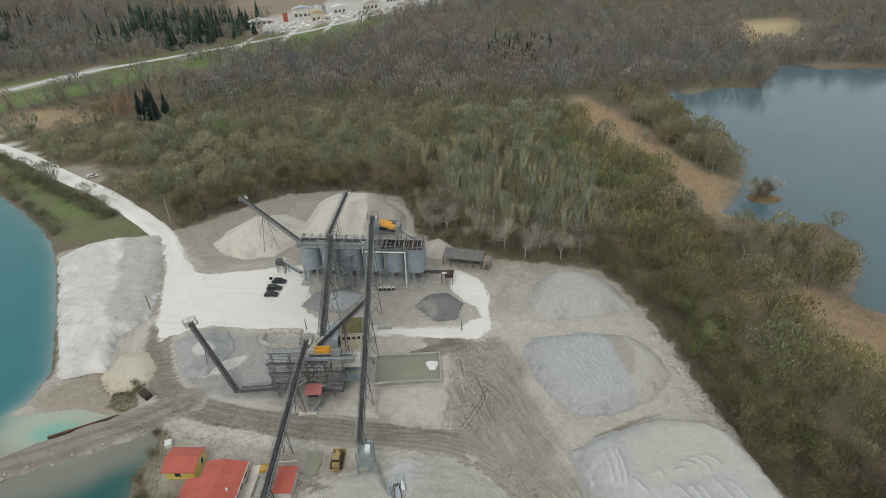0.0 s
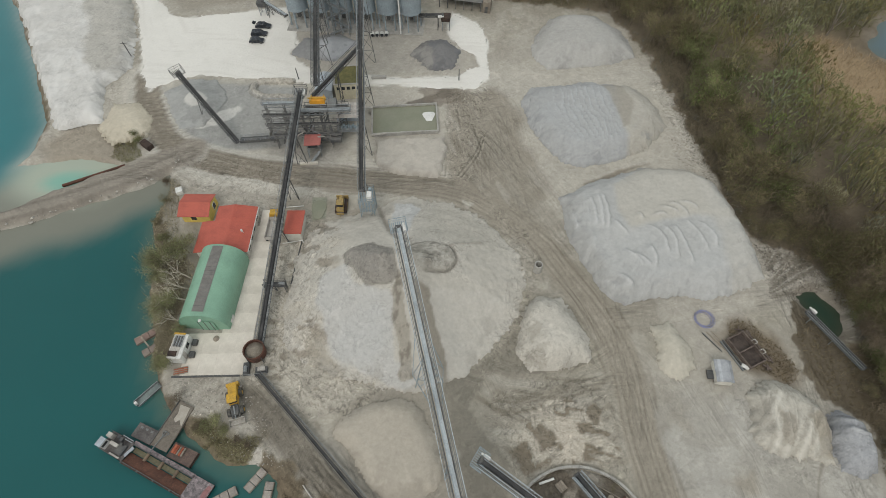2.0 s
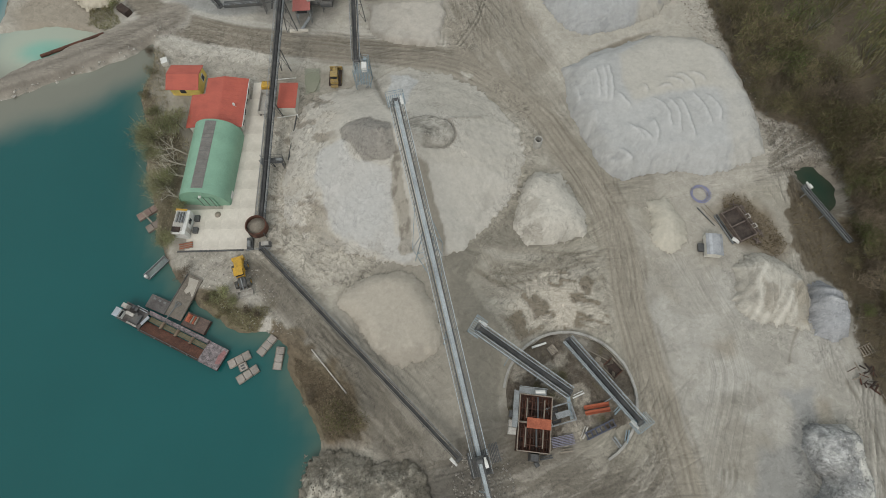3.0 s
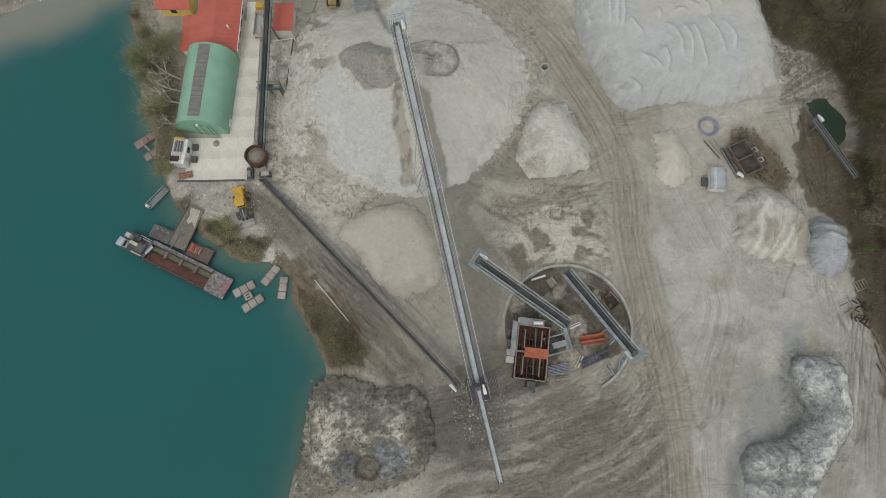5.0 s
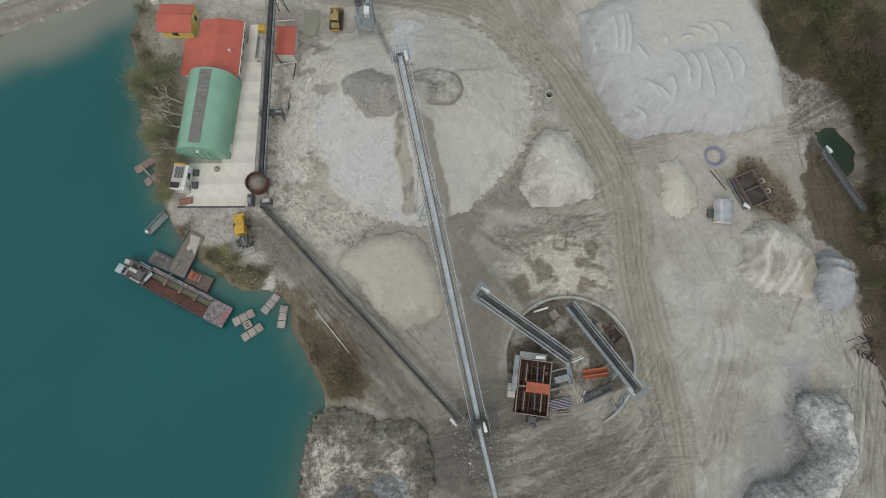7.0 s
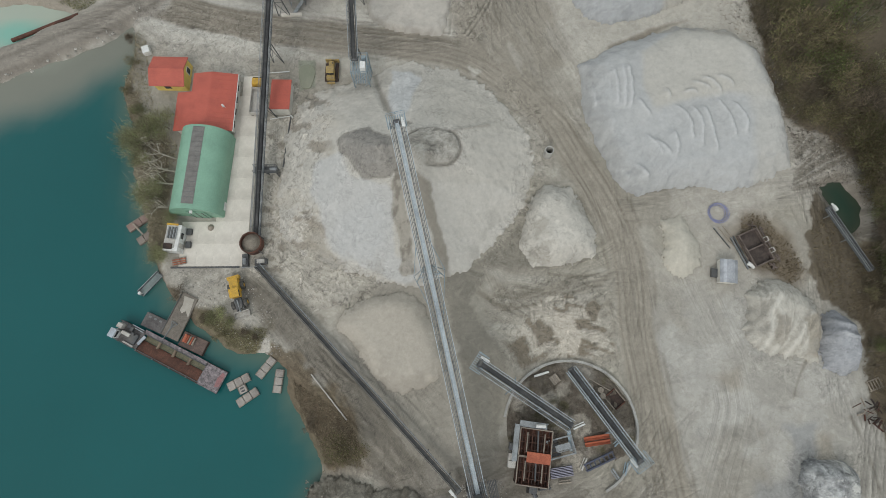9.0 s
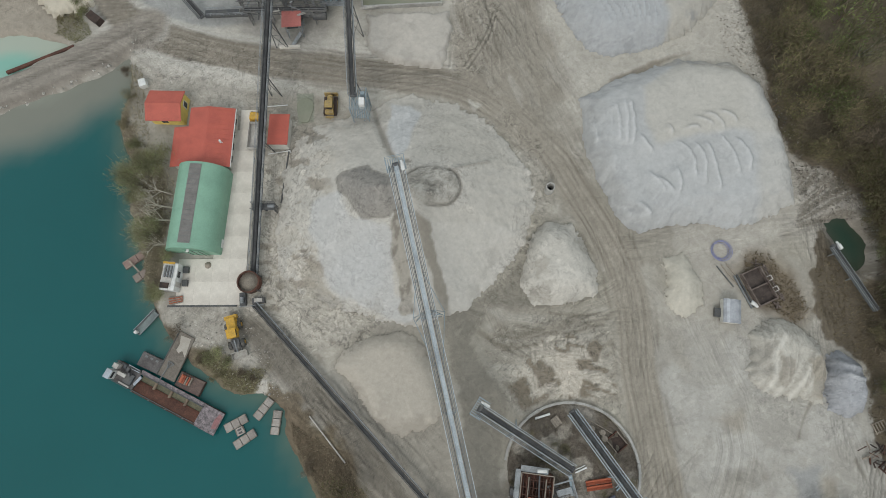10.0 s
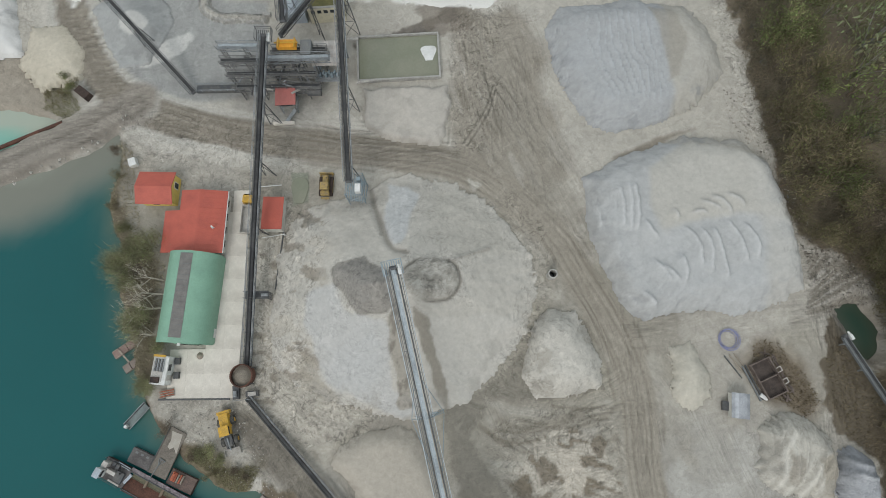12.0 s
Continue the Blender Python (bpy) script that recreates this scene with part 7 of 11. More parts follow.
# inner trusses darkened: the dark gaps beside the belt put into their colour
conveyor((4.3, 3.0, 7.3), (-8.2, 61.4, 19.4), "long blue grey belt conveyor climbing over the gravel heap", 0.72, (0.85, 0.85), 1.1, DUSTY_BELT, BLUE_STEEL,
         ((0.05, 0.3), (0.33, 0.5), (0.61, 2.2)), trim=PALE_STEEL, grate=GREY_GRATE, inner=DARK_STEEL)
conveyor((7.9, -13.0, 3.0), (4.2, 2.2, 10.0), "pale narrow belt conveyor feeding the transfer tower", 0.6, (0, 0), 0.6, DUSTY_BELT, BLUE_STEEL, ((0.35, 0.4), (0.7, 0.4)), head_deck=False, inner=DARK_STEEL)
conveyor((-36.2, 46.5, 0.7), (-32.9, 106.3, 12.2), "long dark belt conveyor from the round hopper to the screens", 0.62, (0.28, 0.34), 0.9, BELT, DARK_STEEL,
         ((0.22, 0.5), (0.42, 0.6), (0.62, 0.6), (0.8, 0.8)), trim=STEEL)
conveyor((-17.4, 79.5, 8.0), (-20.2, 148.5, 23.0), "long dark belt conveyor rising to the silo tops", 0.7, (0.3, 0.3), 1.0, BELT, DARK_STEEL, ((0.04, 0.8), (0.25, 0.6), (0.5, 1.0), (0.75, 1.3)), trim=STEEL)
conveyor((-30.1, 110.4, 10.6), (-32.9, 147.5, 17.2), "dark belt conveyor from the screens to the silos", 0.7, (0.5, 0.5), 0.9, BELT, DARK_STEEL, ((0.2, 0.5), (0.55, 1.4), (0.85, 0.5)))
conveyor((-31.2, 109.0, 8.2), (-19.4, 118.0, 15.4), "short dark cross conveyor", 0.6, (0.6, 0), 0.6, BELT, DARK_STEEL, ((0.5, 0.6),), head_deck=False)
conveyor((-42.8, 150.3, 14.0), (-68.4, 177.5, 15.9), "grey belt conveyor reaching out over a gravel heap", 0.7, (0.45, 0), 0.8, BELT, STEEL, ((0.62, 2.2),))
conveyor((-34.9, 151.0, 15.0), (-33.1, 181.0, 15.3), "grey belt conveyor reaching back over a gravel heap", 0.7, (0.45, 0), 0.8, BELT, STEEL, ((0.35, 1.4),))
conveyor((-50.0, 101.0, 1.6), (-66.2, 118.6, 8.6), "dark stacking conveyor over the grey gravel", 0.7, (0.4, 0), 0.6, BELT, DARK_STEEL, ((0.65, 0.7),))
conveyor((-35.7, 41.6, 0.7), (1.2, 2.7, 2.9), "low dark belt conveyor along the haul road", 0.58, (0.25, 0), 0.5, BELT, DARK_STEEL, ((0.85, 0.3), (0.95, 0.3)), head_deck=False, low_frame=True, trim=STEEL)
conveyor((20.8, 13.0, 2.0), (5.0, 23.4, 8.2), "blue grey radial stacking conveyor in the round pit", 0.8, (0.8, 0.3), 0.9, BELT, BLUE_STEEL, ((0.3, 0.4), (0.62, 1.2)), inner=PALE_STEEL, grate=GRATING, trim=PALE_STEEL)
conveyor((21.4, 22.4, 1.2), (31.0, 7.6, 5.4), "blue grey radial conveyor lying across the round pit", 0.75, (0.25, 0.55), 0.8, BELT, BLUE_STEEL, ((0.3, 0.3), (0.68, 0.9)), inner=PALE_STEEL, grate=GRATING, trim=PALE_STEEL)
conveyor((77.0, 39.8, 1.6), (70.7, 51.3, 2.2), "old grey belt conveyor running into the scrub", 0.5, (0.4, 0), 0.5, BELT, STEEL, ((0.5, 0.2), (0.9, 0.2)), head_deck=False)
conveyor((-44.5, 150.0, 3.0), (-51.5, 155.0, 4.6), "short dusty belt conveyor beside the silos", 0.7, (0, 0), 0.5, DUSTY_BELT, DARK_STEEL, ((0.8, 0.4),), head_deck=False)
conveyor((-5.5, 147.0, 4.2), (1.0, 146.2, 4.6), "short rusty belt conveyor at the silo row's end", 0.7, (0, 0), 0.5, BELT, DARK_STEEL, ((0.8, 0.4),), head_deck=False)


# ---- transfer tower, ground hopper, small feed bins ----
def open_frame(root, w, l, levels, mat, post=0.18, name="frame"):
    """Posts and floors of an open steel tower."""
    top = levels[-1]
    for i, (sx, sy) in enumerate(((-1, -1), (1, -1), (1, 1), (-1, 1))):
        part("post", Shape().beam((sx * w / 2, sy * l / 2, -0.3), (sx * w / 2, sy * l / 2, top + 1.0), post), mat, root)
    last = 0.0
    for z in levels:
        for i in range(9):
            part("deck_bar", Shape().box((i - 4) * w / 9, 0, z - 0.06, w / 9 * 0.5, l, 0.06), mat, root)
        s = Shape()
        for sx in (-1, 1):
            rail(s, (sx * w / 2, -l / 2, z), (sx * w / 2, l / 2, z), 1.0, 1.5)
            rail(s, (-w / 2, sx * l / 2, z), (w / 2, sx * l / 2, z), 1.0, 1.5)
            s.beam((sx * w / 2, -l / 2, last), (sx * w / 2, l / 2, z), 0.1)
            s.beam((sx * w / 2, l / 2, last), (sx * w / 2, -l / 2, z), 0.1)
            s.beam((-w / 2, sx * l / 2, last), (w / 2, sx * l / 2, z), 0.1)
        part("railing", s, mat, root)
        last = z


tower = thing("transfer_tower", pose(4.4, 2.0, 0, 0, 0, 12), "steel transfer tower joining two conveyors", "tower")
open_frame(tower, 3.0, 3.6, [3.0, 6.2], DARK_STEEL)
part("top_rail", rail(rail(Shape(), (-1.5, -1.8, 8.4), (-1.5, 1.8, 8.4)), (1.5, -1.8, 8.4), (1.5, 1.8, 8.4)), STEEL, tower)
part("chute", Shape().box(0, 0.4, 6.6, 1.6, 1.6, 2.4, 0, 0.7), DARK_STEEL, tower)
s = Shape()
for i in range(6):
    s.box(2.0 + 0.25 * i, 1.0, 6.2, 0.13, 3.0, 0.08)
part("platform", rail(s, (3.3, -0.4, 6.3), (3.3, 2.4, 6.3)), DARK_STEEL, tower)

bowl = thing("round_hopper", pose(-36.4, 45.6, 0), "rusty round steel hopper half full of gravel", "hopper")
s = Shape()
n = 28
ring_pts = [(math.cos(2 * math.pi * i / n), math.sin(2 * math.pi * i / n)) for i in range(n)]
for r0, r1, z0, z1 in ((1.95, 2.0, 0.9, 2.9), (1.85, 1.9, 2.9, 0.95)):
    s.put([(r0 * x, r0 * y, z0) for x, y in ring_pts] + [(r1 * x, r1 * y, z1) for x, y in ring_pts], [(i, (i + 1) % n, n + (i + 1) % n, n + i) for i in range(n)])
s.put([(2.05 * x, 2.05 * y, 2.9) for x, y in ring_pts] + [(1.84 * x, 1.84 * y, 2.92) for x, y in ring_pts], [(i, (i + 1) % n, n + (i + 1) % n, n + i) for i in range(n)])
part("shell", s, RUST, bowl)
s = Shape()
s.put([(1.88 * x, 1.88 * y, 2.0) for x, y in ring_pts] + [(0.9 * x + 0.2, 0.9 * y, 2.55) for x, y in ring_pts] + [(0.3, 0.1, 2.7)],
      [(i, (i + 1) % n, n + (i + 1) % n, n + i) for i in range(n)] + [(n + i, n + (i + 1) % n, 2 * n) for i in range(n)])
part("gravel_fill", s, surface("damp_fine_gravel", (0.24, 0.21, 0.17), (0.17, 0.15, 0.12), 0.95, 0, 1.0, 6, 0.3), bowl)
part("hopper_base", Shape().tube((0, 0, -0.2), (0, 0, 0.95), 0.9, 1.95, 16), DARK_STEEL, bowl)
for i in range(4):
    a = math.pi / 4 + i * math.pi / 2
    part("leg", Shape().beam((2.0 * math.cos(a), 2.0 * math.sin(a), -0.2), (1.95 * math.cos(a), 1.95 * math.sin(a), 2.2), 0.2), DARK_STEEL, bowl)

drive = thing("conveyor_drive_station", pose(-36.6, 42.6, 0, 0, 0, 5), "dusty steel drive station at the hopper's foot", "machine")
part("frame", Shape().box(-1.3, 0.2, -0.1, 1.1, 2.4, 0.9).box(1.6, -0.3, -0.1, 2.2, 1.0, 1.0), DARK_STEEL, drive)
part("motor", Shape().tube((-1.3, -0.6, 1.1), (-1.3, 0.5, 1.1), 0.35, n=10), STEEL, drive)
part("guard", Shape().box(1.7, -0.3, 0.9, 1.4, 0.7, 0.35), TARP, drive)
part("rail_frame", rail(Shape(), (-2.0, -1.2, 0), (2.6, -1.2, 0)), STEEL, drive)

cross = thing("conveyor_crossing_platform", pose(-34.9, 59.9, 0), "dark steel crossing platform over the long conveyor", "platform")
part("deck", Shape().box(0.3, 0, 2.3, 4.4, 1.3, 0.1), DARK_STEEL, cross)
for sx in (-1.7, 2.3):
    part("support", lattice_leg(Shape(), ((sx, -0.6, -0.2), (sx, 0.6, -0.2)), ((sx, -0.6, 2.3), (sx, 0.6, 2.3)), 0.14, 2), DARK_STEEL, cross)
part("handrail", rail(rail(Shape(), (-1.9, -0.6, 2.4), (2.5, -0.6, 2.4)), (-1.9, 0.6, 2.4), (2.5, 0.6, 2.4)), DARK_STEEL, cross)
part("motor", Shape().tube((1.2, 0, 2.7), (2.4, 0, 2.7), 0.3, n=8), STEEL, cross)

load = thing("loading_platform", pose(-16.6, 79.2, 0), "grey steel loading platform at a conveyor's foot", "platform")
open_frame(load, 3.0, 4.0, [3.2, 6.6], BLUE_STEEL)
part("control_box", Shape().box(0.8, -0.9, 6.6, 1.0, 1.5, 1.5), WHITE_PAINT, load, "white control box")
part("cable_box", Shape().box(0.9, 0.9, 6.6, 0.7, 0.6, 1.2), BLUE_STEEL, load)


# ---- silos ----
SILO_X0, SILO_Y0, SILO_X1, SILO_Y1 = -40.6, 150.2, -8.0, 147.2


def silo(first=None, at=None, open_top=False):
    if first is not None:
        return copy_thing(first, at)
    root = thing("silo", at, "blue grey steel gravel silo on legs", "silo", "silos of the gravel works")
    s = Shape().tube((0, 0, 5.6), (0, 0, 13.4), 3.0, n=28, caps=False)
    part("shell", s, SILO, root)
    part("cone", Shape().tube((0, 0, 5.6), (0, 0, 3.6), 3.0, 0.5, 20), DARK_STEEL, root)
    for z in (5.7, 8.2, 10.8, 13.3):
        part("hoop", Shape().tube((0, 0, z - 0.1), (0, 0, z + 0.1), 3.06, n=28), SILO if z < 13 else STEEL, root)
    part("fill", Shape().tube((0, 0, 12.2), (0, 0, 12.7), 2.95, 1.0, 20), DARK_RUST if open_top else DARK_STEEL, root)
    for i in range(6):
        a = i * math.pi / 3 + 0.3
        x, y = 2.8 * math.cos(a), 2.8 * math.sin(a)
        part("leg", Shape().beam((x, y, -0.3), (x, y, 6.0), 0.3), SILO, root)
    part("chute", Shape().box(0, 0, 2.6, 0.9, 0.9, 1.1), DARK_STEEL, root)
    return root


first_silo = None
for i in range(6):
    k = i / 5
    at = pose(SILO_X0 + k * (SILO_X1 - SILO_X0), SILO_Y0 + k * (SILO_Y1 - SILO_Y0), 0, 0, 0, -5)
    if i in (0, 3):
        first_silo = silo(at=at, open_top=i == 3)
    else:
        silo(first_silo, at)

gallery = thing("silo_gallery", pose(-24.3, 148.7, 0, 0, 0, -5.2), "grey steel gallery and headframes over the silos", "gallery")
part("deck", Shape().box(0, 2.4, 13.6, 38, 1.2, 0.1).box(-9.5, 0.6, 13.6, 19, 1.2, 0.1).box(0, -2.6, 13.6, 38, 0.9, 0.1), STEEL, gallery)
for y in (-3.0, 2.9):
    part("handrail", rail(Shape(), (-19, y, 13.7), (19, y, 13.7), 1.1, 1.9, 0.1), STEEL, gallery)
for sx in (-19, 19):
    part("handrail", rail(Shape(), (sx, -3, 13.7), (sx, 3, 13.7), 1.1, 1.9, 0.1), STEEL, gallery)
part("cross_beam", Shape().beam((-19, -3.2, 15.4), (2, -3.2, 15.4), 0.35, 0.6), STEEL, gallery)
for x in np.linspace(-18.5, 18.5, 15):
    part("portal", Shape().beam((x, -3, 13.6), (x, -3, 15.4), 0.16).beam((x, 2.9, 13.6), (x, 2.9, 15.4), 0.16).beam((x, -3, 15.4), (x, 2.9, 15.4), 0.16).beam((x, -3, 13.7), (x, 2.9, 15.4), 0.1), STEEL, gallery)
part("shuttle_belt", Shape().box(-9, 1.0, 14.3, 20, 1.0, 0.18), BELT, gallery)
part("hopper_grid", Shape().box(10, 0, 13.7, 7, 5.4, 0.12).box(16.2, 0, 13.7, 5, 5.4, 0.12), DARK_RUST, gallery, "rust brown hopper grid")
for x in np.linspace(5, 18.5, 11):
    part("grid_bar", Shape().beam((x, -2.7, 14.1), (x, 2.7, 15.2), 0.12), STEEL, gallery)
part("pipe", Shape().tube((1.5, -3.6, 13.2), (13.6, -3.6, 13.2), 0.2, n=8).tube((13.6, -3.6, 13.2), (13.6, -3.6, 0.4), 0.2, n=8), WHITE_PAINT, gallery, "pale grey down pipe")
for x in (-1.0, -5.5):
    part("ladder_tower", lattice_leg(lattice_leg(Shape(), ((x, -3.4, 0), (x, -5.4, 0)), ((x, -3.4, 14), (x, -5.4, 14)), 0.16, 6), ((x - 2, -3.4, 0), (x - 2, -5.4, 0)), ((x - 2, -3.4, 14), (x - 2, -5.4, 14)), 0.16, 6), STEEL, gallery)
for i, z in enumerate((2.6, 5.2, 7.8, 10.4, 13.0)):
    part("stair_flight", Shape().beam((-1.2 if i % 2 else -7.0, -4.4, z - 2.6), (-7.0 if i % 2 else -1.2, -4.4, z), 0.9, 0.12), STEEL, gallery)
part("base_slab", Shape().box(0, 0, -0.2, 40, 7.2, 0.35), CONCRETE, gallery)
part("base_wall", Shape().box(0, 3.2, 0, 39, 0.4, 2.2), CONCRETE, gallery)

head = thing("screen_house", pose(-17.0, 150.2, 0, 0, 0, -5), "open steel screening house on top of the silos", "machine house")
for sx in (-4.4, 4.4):
    for sy in (-2.6, 2.6):
        part("post", Shape().beam((sx, sy, 13.4), (sx, sy, 21.0), 0.22), STEEL, head)
part("deck", rail(rail(Shape().box(0, 0, 17.2, 9.2, 5.6, 0.12), (-4.6, -2.8, 17.3), (4.6, -2.8, 17.3)), (4.6, -2.8, 17.3), (4.6, 2.8, 17.3)), STEEL, head)
part("upper_deck", rail(Shape().box(-2.6, 0, 19.9, 3.8, 5.2, 0.12), (-4.4, -2.6, 20.0), (-0.8, -2.6, 20.0)), STEEL, head)
part("screen_box", Shape().put([(-1.5, -1.6, 19.8), (3.6, -1.6, 18.2), (3.6, 1.6, 18.2), (-1.5, 1.6, 19.8), (-1.5, -1.6, 20.6), (3.6, -1.6, 19.0), (3.6, 1.6, 19.0), (-1.5, 1.6, 20.6)],
                               [(3, 2, 1, 0), (4, 5, 6, 7), (0, 1, 5, 4), (1, 2, 6, 5), (2, 3, 7, 6), (3, 0, 4, 7)]), AMBER, head, "amber vibrating screen")
part("cabin", Shape().box(0.8, 1.6, 17.3, 5.6, 2.0, 2.2), DARK_STEEL, head)
part("side_sheet", Shape().put([(-4.6, -2.4, 14.2), (-4.5, -2.4, 18.6), (-4.5, 2.4, 20.6), (-4.6, 2.4, 14.2)], [(0, 1, 2, 3)]), STEEL, head)
part("end_box", Shape().box(3.9, 0, 17.3, 1.4, 3.6, 2.3), STEEL, head)
part("brace", lattice_leg(lattice_leg(Shape(), ((-4.4, -2.6, 13.4), (4.4, -2.6, 13.4)), ((-4.4, -2.6, 20), (4.4, -2.6, 20)), 0.14, 2), ((-4.4, -2.6, 13.4), (-4.4, 2.6, 13.4)), ((-4.4, -2.6, 20), (-4.4, 2.6, 20)), 0.14, 2), STEEL, head)
part("chute", Shape().beam((4.4, 0.4, 17.2), (8.6, 0.6, 14.2), 0.5, 0.4), STEEL, head)
for x, w in ((-52.2, 1), (2.0, 2)):
    hopper = thing("load_hopper", pose(x, 155.2 if w == 1 else 146.2, 0, 0, 0, -5), "small rust stained loading hopper on a stand", "hopper", "loading hoppers")
    part("bin", Shape().box(0, 0, 3.0, 2.4, 2.2, 1.4, 0, 1.15), DARK_RUST if w == 2 else DARK_STEEL, hopper)
    for sx in (-1, 1):
        part("leg", lattice_leg(Shape(), ((sx, -1, -0.2), (sx, 1, -0.2)), ((sx, -1, 3.1), (sx, 1, 3.1)), 0.16, 2), STEEL, hopper)
first_pipe = None
for i in range(4):
    at = pose(-19.3 + 1.35 * i, 143.6, 0)
    if first_pipe is None:
        first_pipe = thing("concrete_pipe_ring", at, "white concrete pipe ring standing below the silos", "pipe", "pipe rings below the silos")
        s = Shape().tube((0, -0.6, 0.55), (0, 0.6, 0.55), 0.6, n=14, caps=False)
        part("ring", s, WHITE_PAINT, first_pipe)
        # solid dark plug in place of the shade inside the ring
        part("bore", Shape().tube((0, -0.55, 0.55), (0, 0.55, 0.55), 0.42, n=12), GLASS_DARK, first_pipe, "dark plug standing in for the ring's unlit hollow")
    else:
        copy_thing(first_pipe, at)


# ---- washing and screening plant ----
plant = thing("screening_plant", pose(-31.0, 104.0, 0), "dusty dark steel washing and screening plant of trusses and decks", "plant")
rng = np.random.default_rng(5)
for x0, x1, y, z, w in ((-12.0, -4.2, 2.6, 8.4, 1.2), (-12.0, 2.8, 0.6, 6.6, 1.2), (-11.0, 6.5, -1.6, 5.6, 1.0), (-9.5, 7.0, -3.6, 4.2, 1.1), (-3.0, 9.5, 0.0, 8.4, 1.3), (-2.0, 8.6, 2.4, 7.2, 1.2)):
    s = Shape().box((x0 + x1) / 2, y, z, x1 - x0, w, 0.12)
    for k in (-1, 1):
        rail(s, (x0, y + k * w / 2, z), (x1, y + k * w / 2, z), 1.0, 1.6, 0.09)
        s.beam((x0, y + k * w / 2, z - 0.7), (x1, y + k * w / 2, z - 0.7), 0.14)
        m = int((x1 - x0) / 1.4)
        for i in range(m):
            s.beam((x0 + (x1 - x0) * i / m, y + k * w / 2, z - 0.7 * (i % 2)), (x0 + (x1 - x0) * (i + 1) / m, y + k * w / 2, z - 0.7 * ((i + 1) % 2)), 0.09)
    part("gantry", s, STEEL if z > 8 else PLANT_STEEL, plant)
    part("gantry_belt", Shape().box((x0 + x1) / 2, y, z + 0.25, x1 - x0 - 0.5, w * 0.55, 0.1), BELT if z < 8 else DUSTY_BELT, plant)
    for x in np.arange(x0 + 0.6, x1, 4.4):
        part("support", lattice_leg(Shape(), ((x, y - w / 2, -0.3), (x, y + w / 2, -0.3)), ((x, y - w / 2, z), (x, y + w / 2, z)), 0.13, 2), PLANT_STEEL, plant)
for i in range(28):
    a = Vector((rng.uniform(-11, 6), rng.uniform(-4, 3), rng.uniform(0.3, 4)))
    b = a + Vector((rng.uniform(-4, 4), rng.uniform(-3, 3), rng.uniform(1.5, 5)))
    part("chute", Shape().beam(a, b, rng.uniform(0.14, 0.5), 0.2), (STEEL, PLANT_STEEL, TARP, DARK_STEEL)[i % 4], plant)
part("screen", Shape().box(1.6, 2.0, 9.2, 3.6, 1.6, 0.9), AMBER, plant, "amber vibrating screen")
part("screen_rim", Shape().box(1.6, 2.0, 10.25, 4.4, 0.2, 0.25).box(0.2, 2.0, 10.25, 0.2, 1.9, 0.3).box(3.2, 2.0, 10.25, 0.2, 1.9, 0.3), YELLOW, plant)
part("grille_house", Shape().box(4.9, 2.0, 7.3, 2.0, 3.0, 1.6), GREY_GRATE, plant)
part("feed_box", Shape().box(-2.0, 2.2, 10.6, 1.5, 1.2, 1.4), STEEL, plant)
for x, y, r, z in ((3.0, -3.4, 1.0, 3.0), (5.4, -3.8, 0.9, 2.6), (0.4, -3.9, 0.8, 2.4)):
    part("wash_drum", Shape().tube((x - 1.3, y, z), (x + 1.3, y, z), r, n=12), DARK_STEEL, plant)
part("conveyor_stub", Shape().beam((-18.4, -2.4, 1.4), (-9.0, -3.0, 2.6), 1.4, 0.7), DARK_STEEL, plant)
part("stub_rail", rail(rail(Shape(), (-18.4, -1.7, 1.8), (-9.0, -2.3, 3.0), 0.7, 1.2), (-18.4, -3.1, 1.8), (-9.0, -3.7, 3.0), 0.7, 1.2), STEEL, plant)

house = thing("pump_house", pose(-22.4, 106.4, 0), "open pump house under a pale corrugated roof", "building")
for sx in (-2.8, 2.8):
    for sy in (-4.0, 2.6):
        part("post", Shape().beam((sx, sy, -0.2), (sx, sy, 6.0), 0.2), STEEL, house)
part("wall", Shape().box(0, 2.6, 0, 5.6, 0.2, 5.6).box(-2.8, 0, 0, 0.2, 5.4, 5.4), BLUE_SHEET, house)
roof_rng = np.random.default_rng(8)
sheet_mesh = Shape().box(0, 0, 0, 0.98, 1.8, 0.06).mesh("roof_sheet", surface("patched_fibre_sheet", (0.52, 0.5, 0.47), (0.42, 0.37, 0.33), 0.85, 0, 0.8, 6, 0.2, vary=0.16))
for i in range(6):
    for j in range(3):
        ob = part("roof_sheet", sheet_mesh, TARP, house)
        ob.location = (-2.45 + 0.98 * i, -1.85 + 1.78 * j, 6.05 + 0.05 * ((i + j) % 2))
part("deck", rail(Shape().box(0, -3.4, 3.0, 5.8, 2.0, 0.12), (-2.9, -4.3, 3.1), (2.9, -4.3, 3.1)), STEEL, house)
pump = Shape().tube((0, 0, 0), (0, 0, 0.9), 0.26, n=8).box(0, 0.4, 0.2, 0.3, 0.6, 0.4).mesh("cyclone", BLUE_STEEL)
for i in range(8):
    ob = part("cyclone", pump, BLUE_STEEL, house)
    ob.location = (-1.9 + 0.55 * i, -3.4 + 0.5 * (i % 2), 3.1)

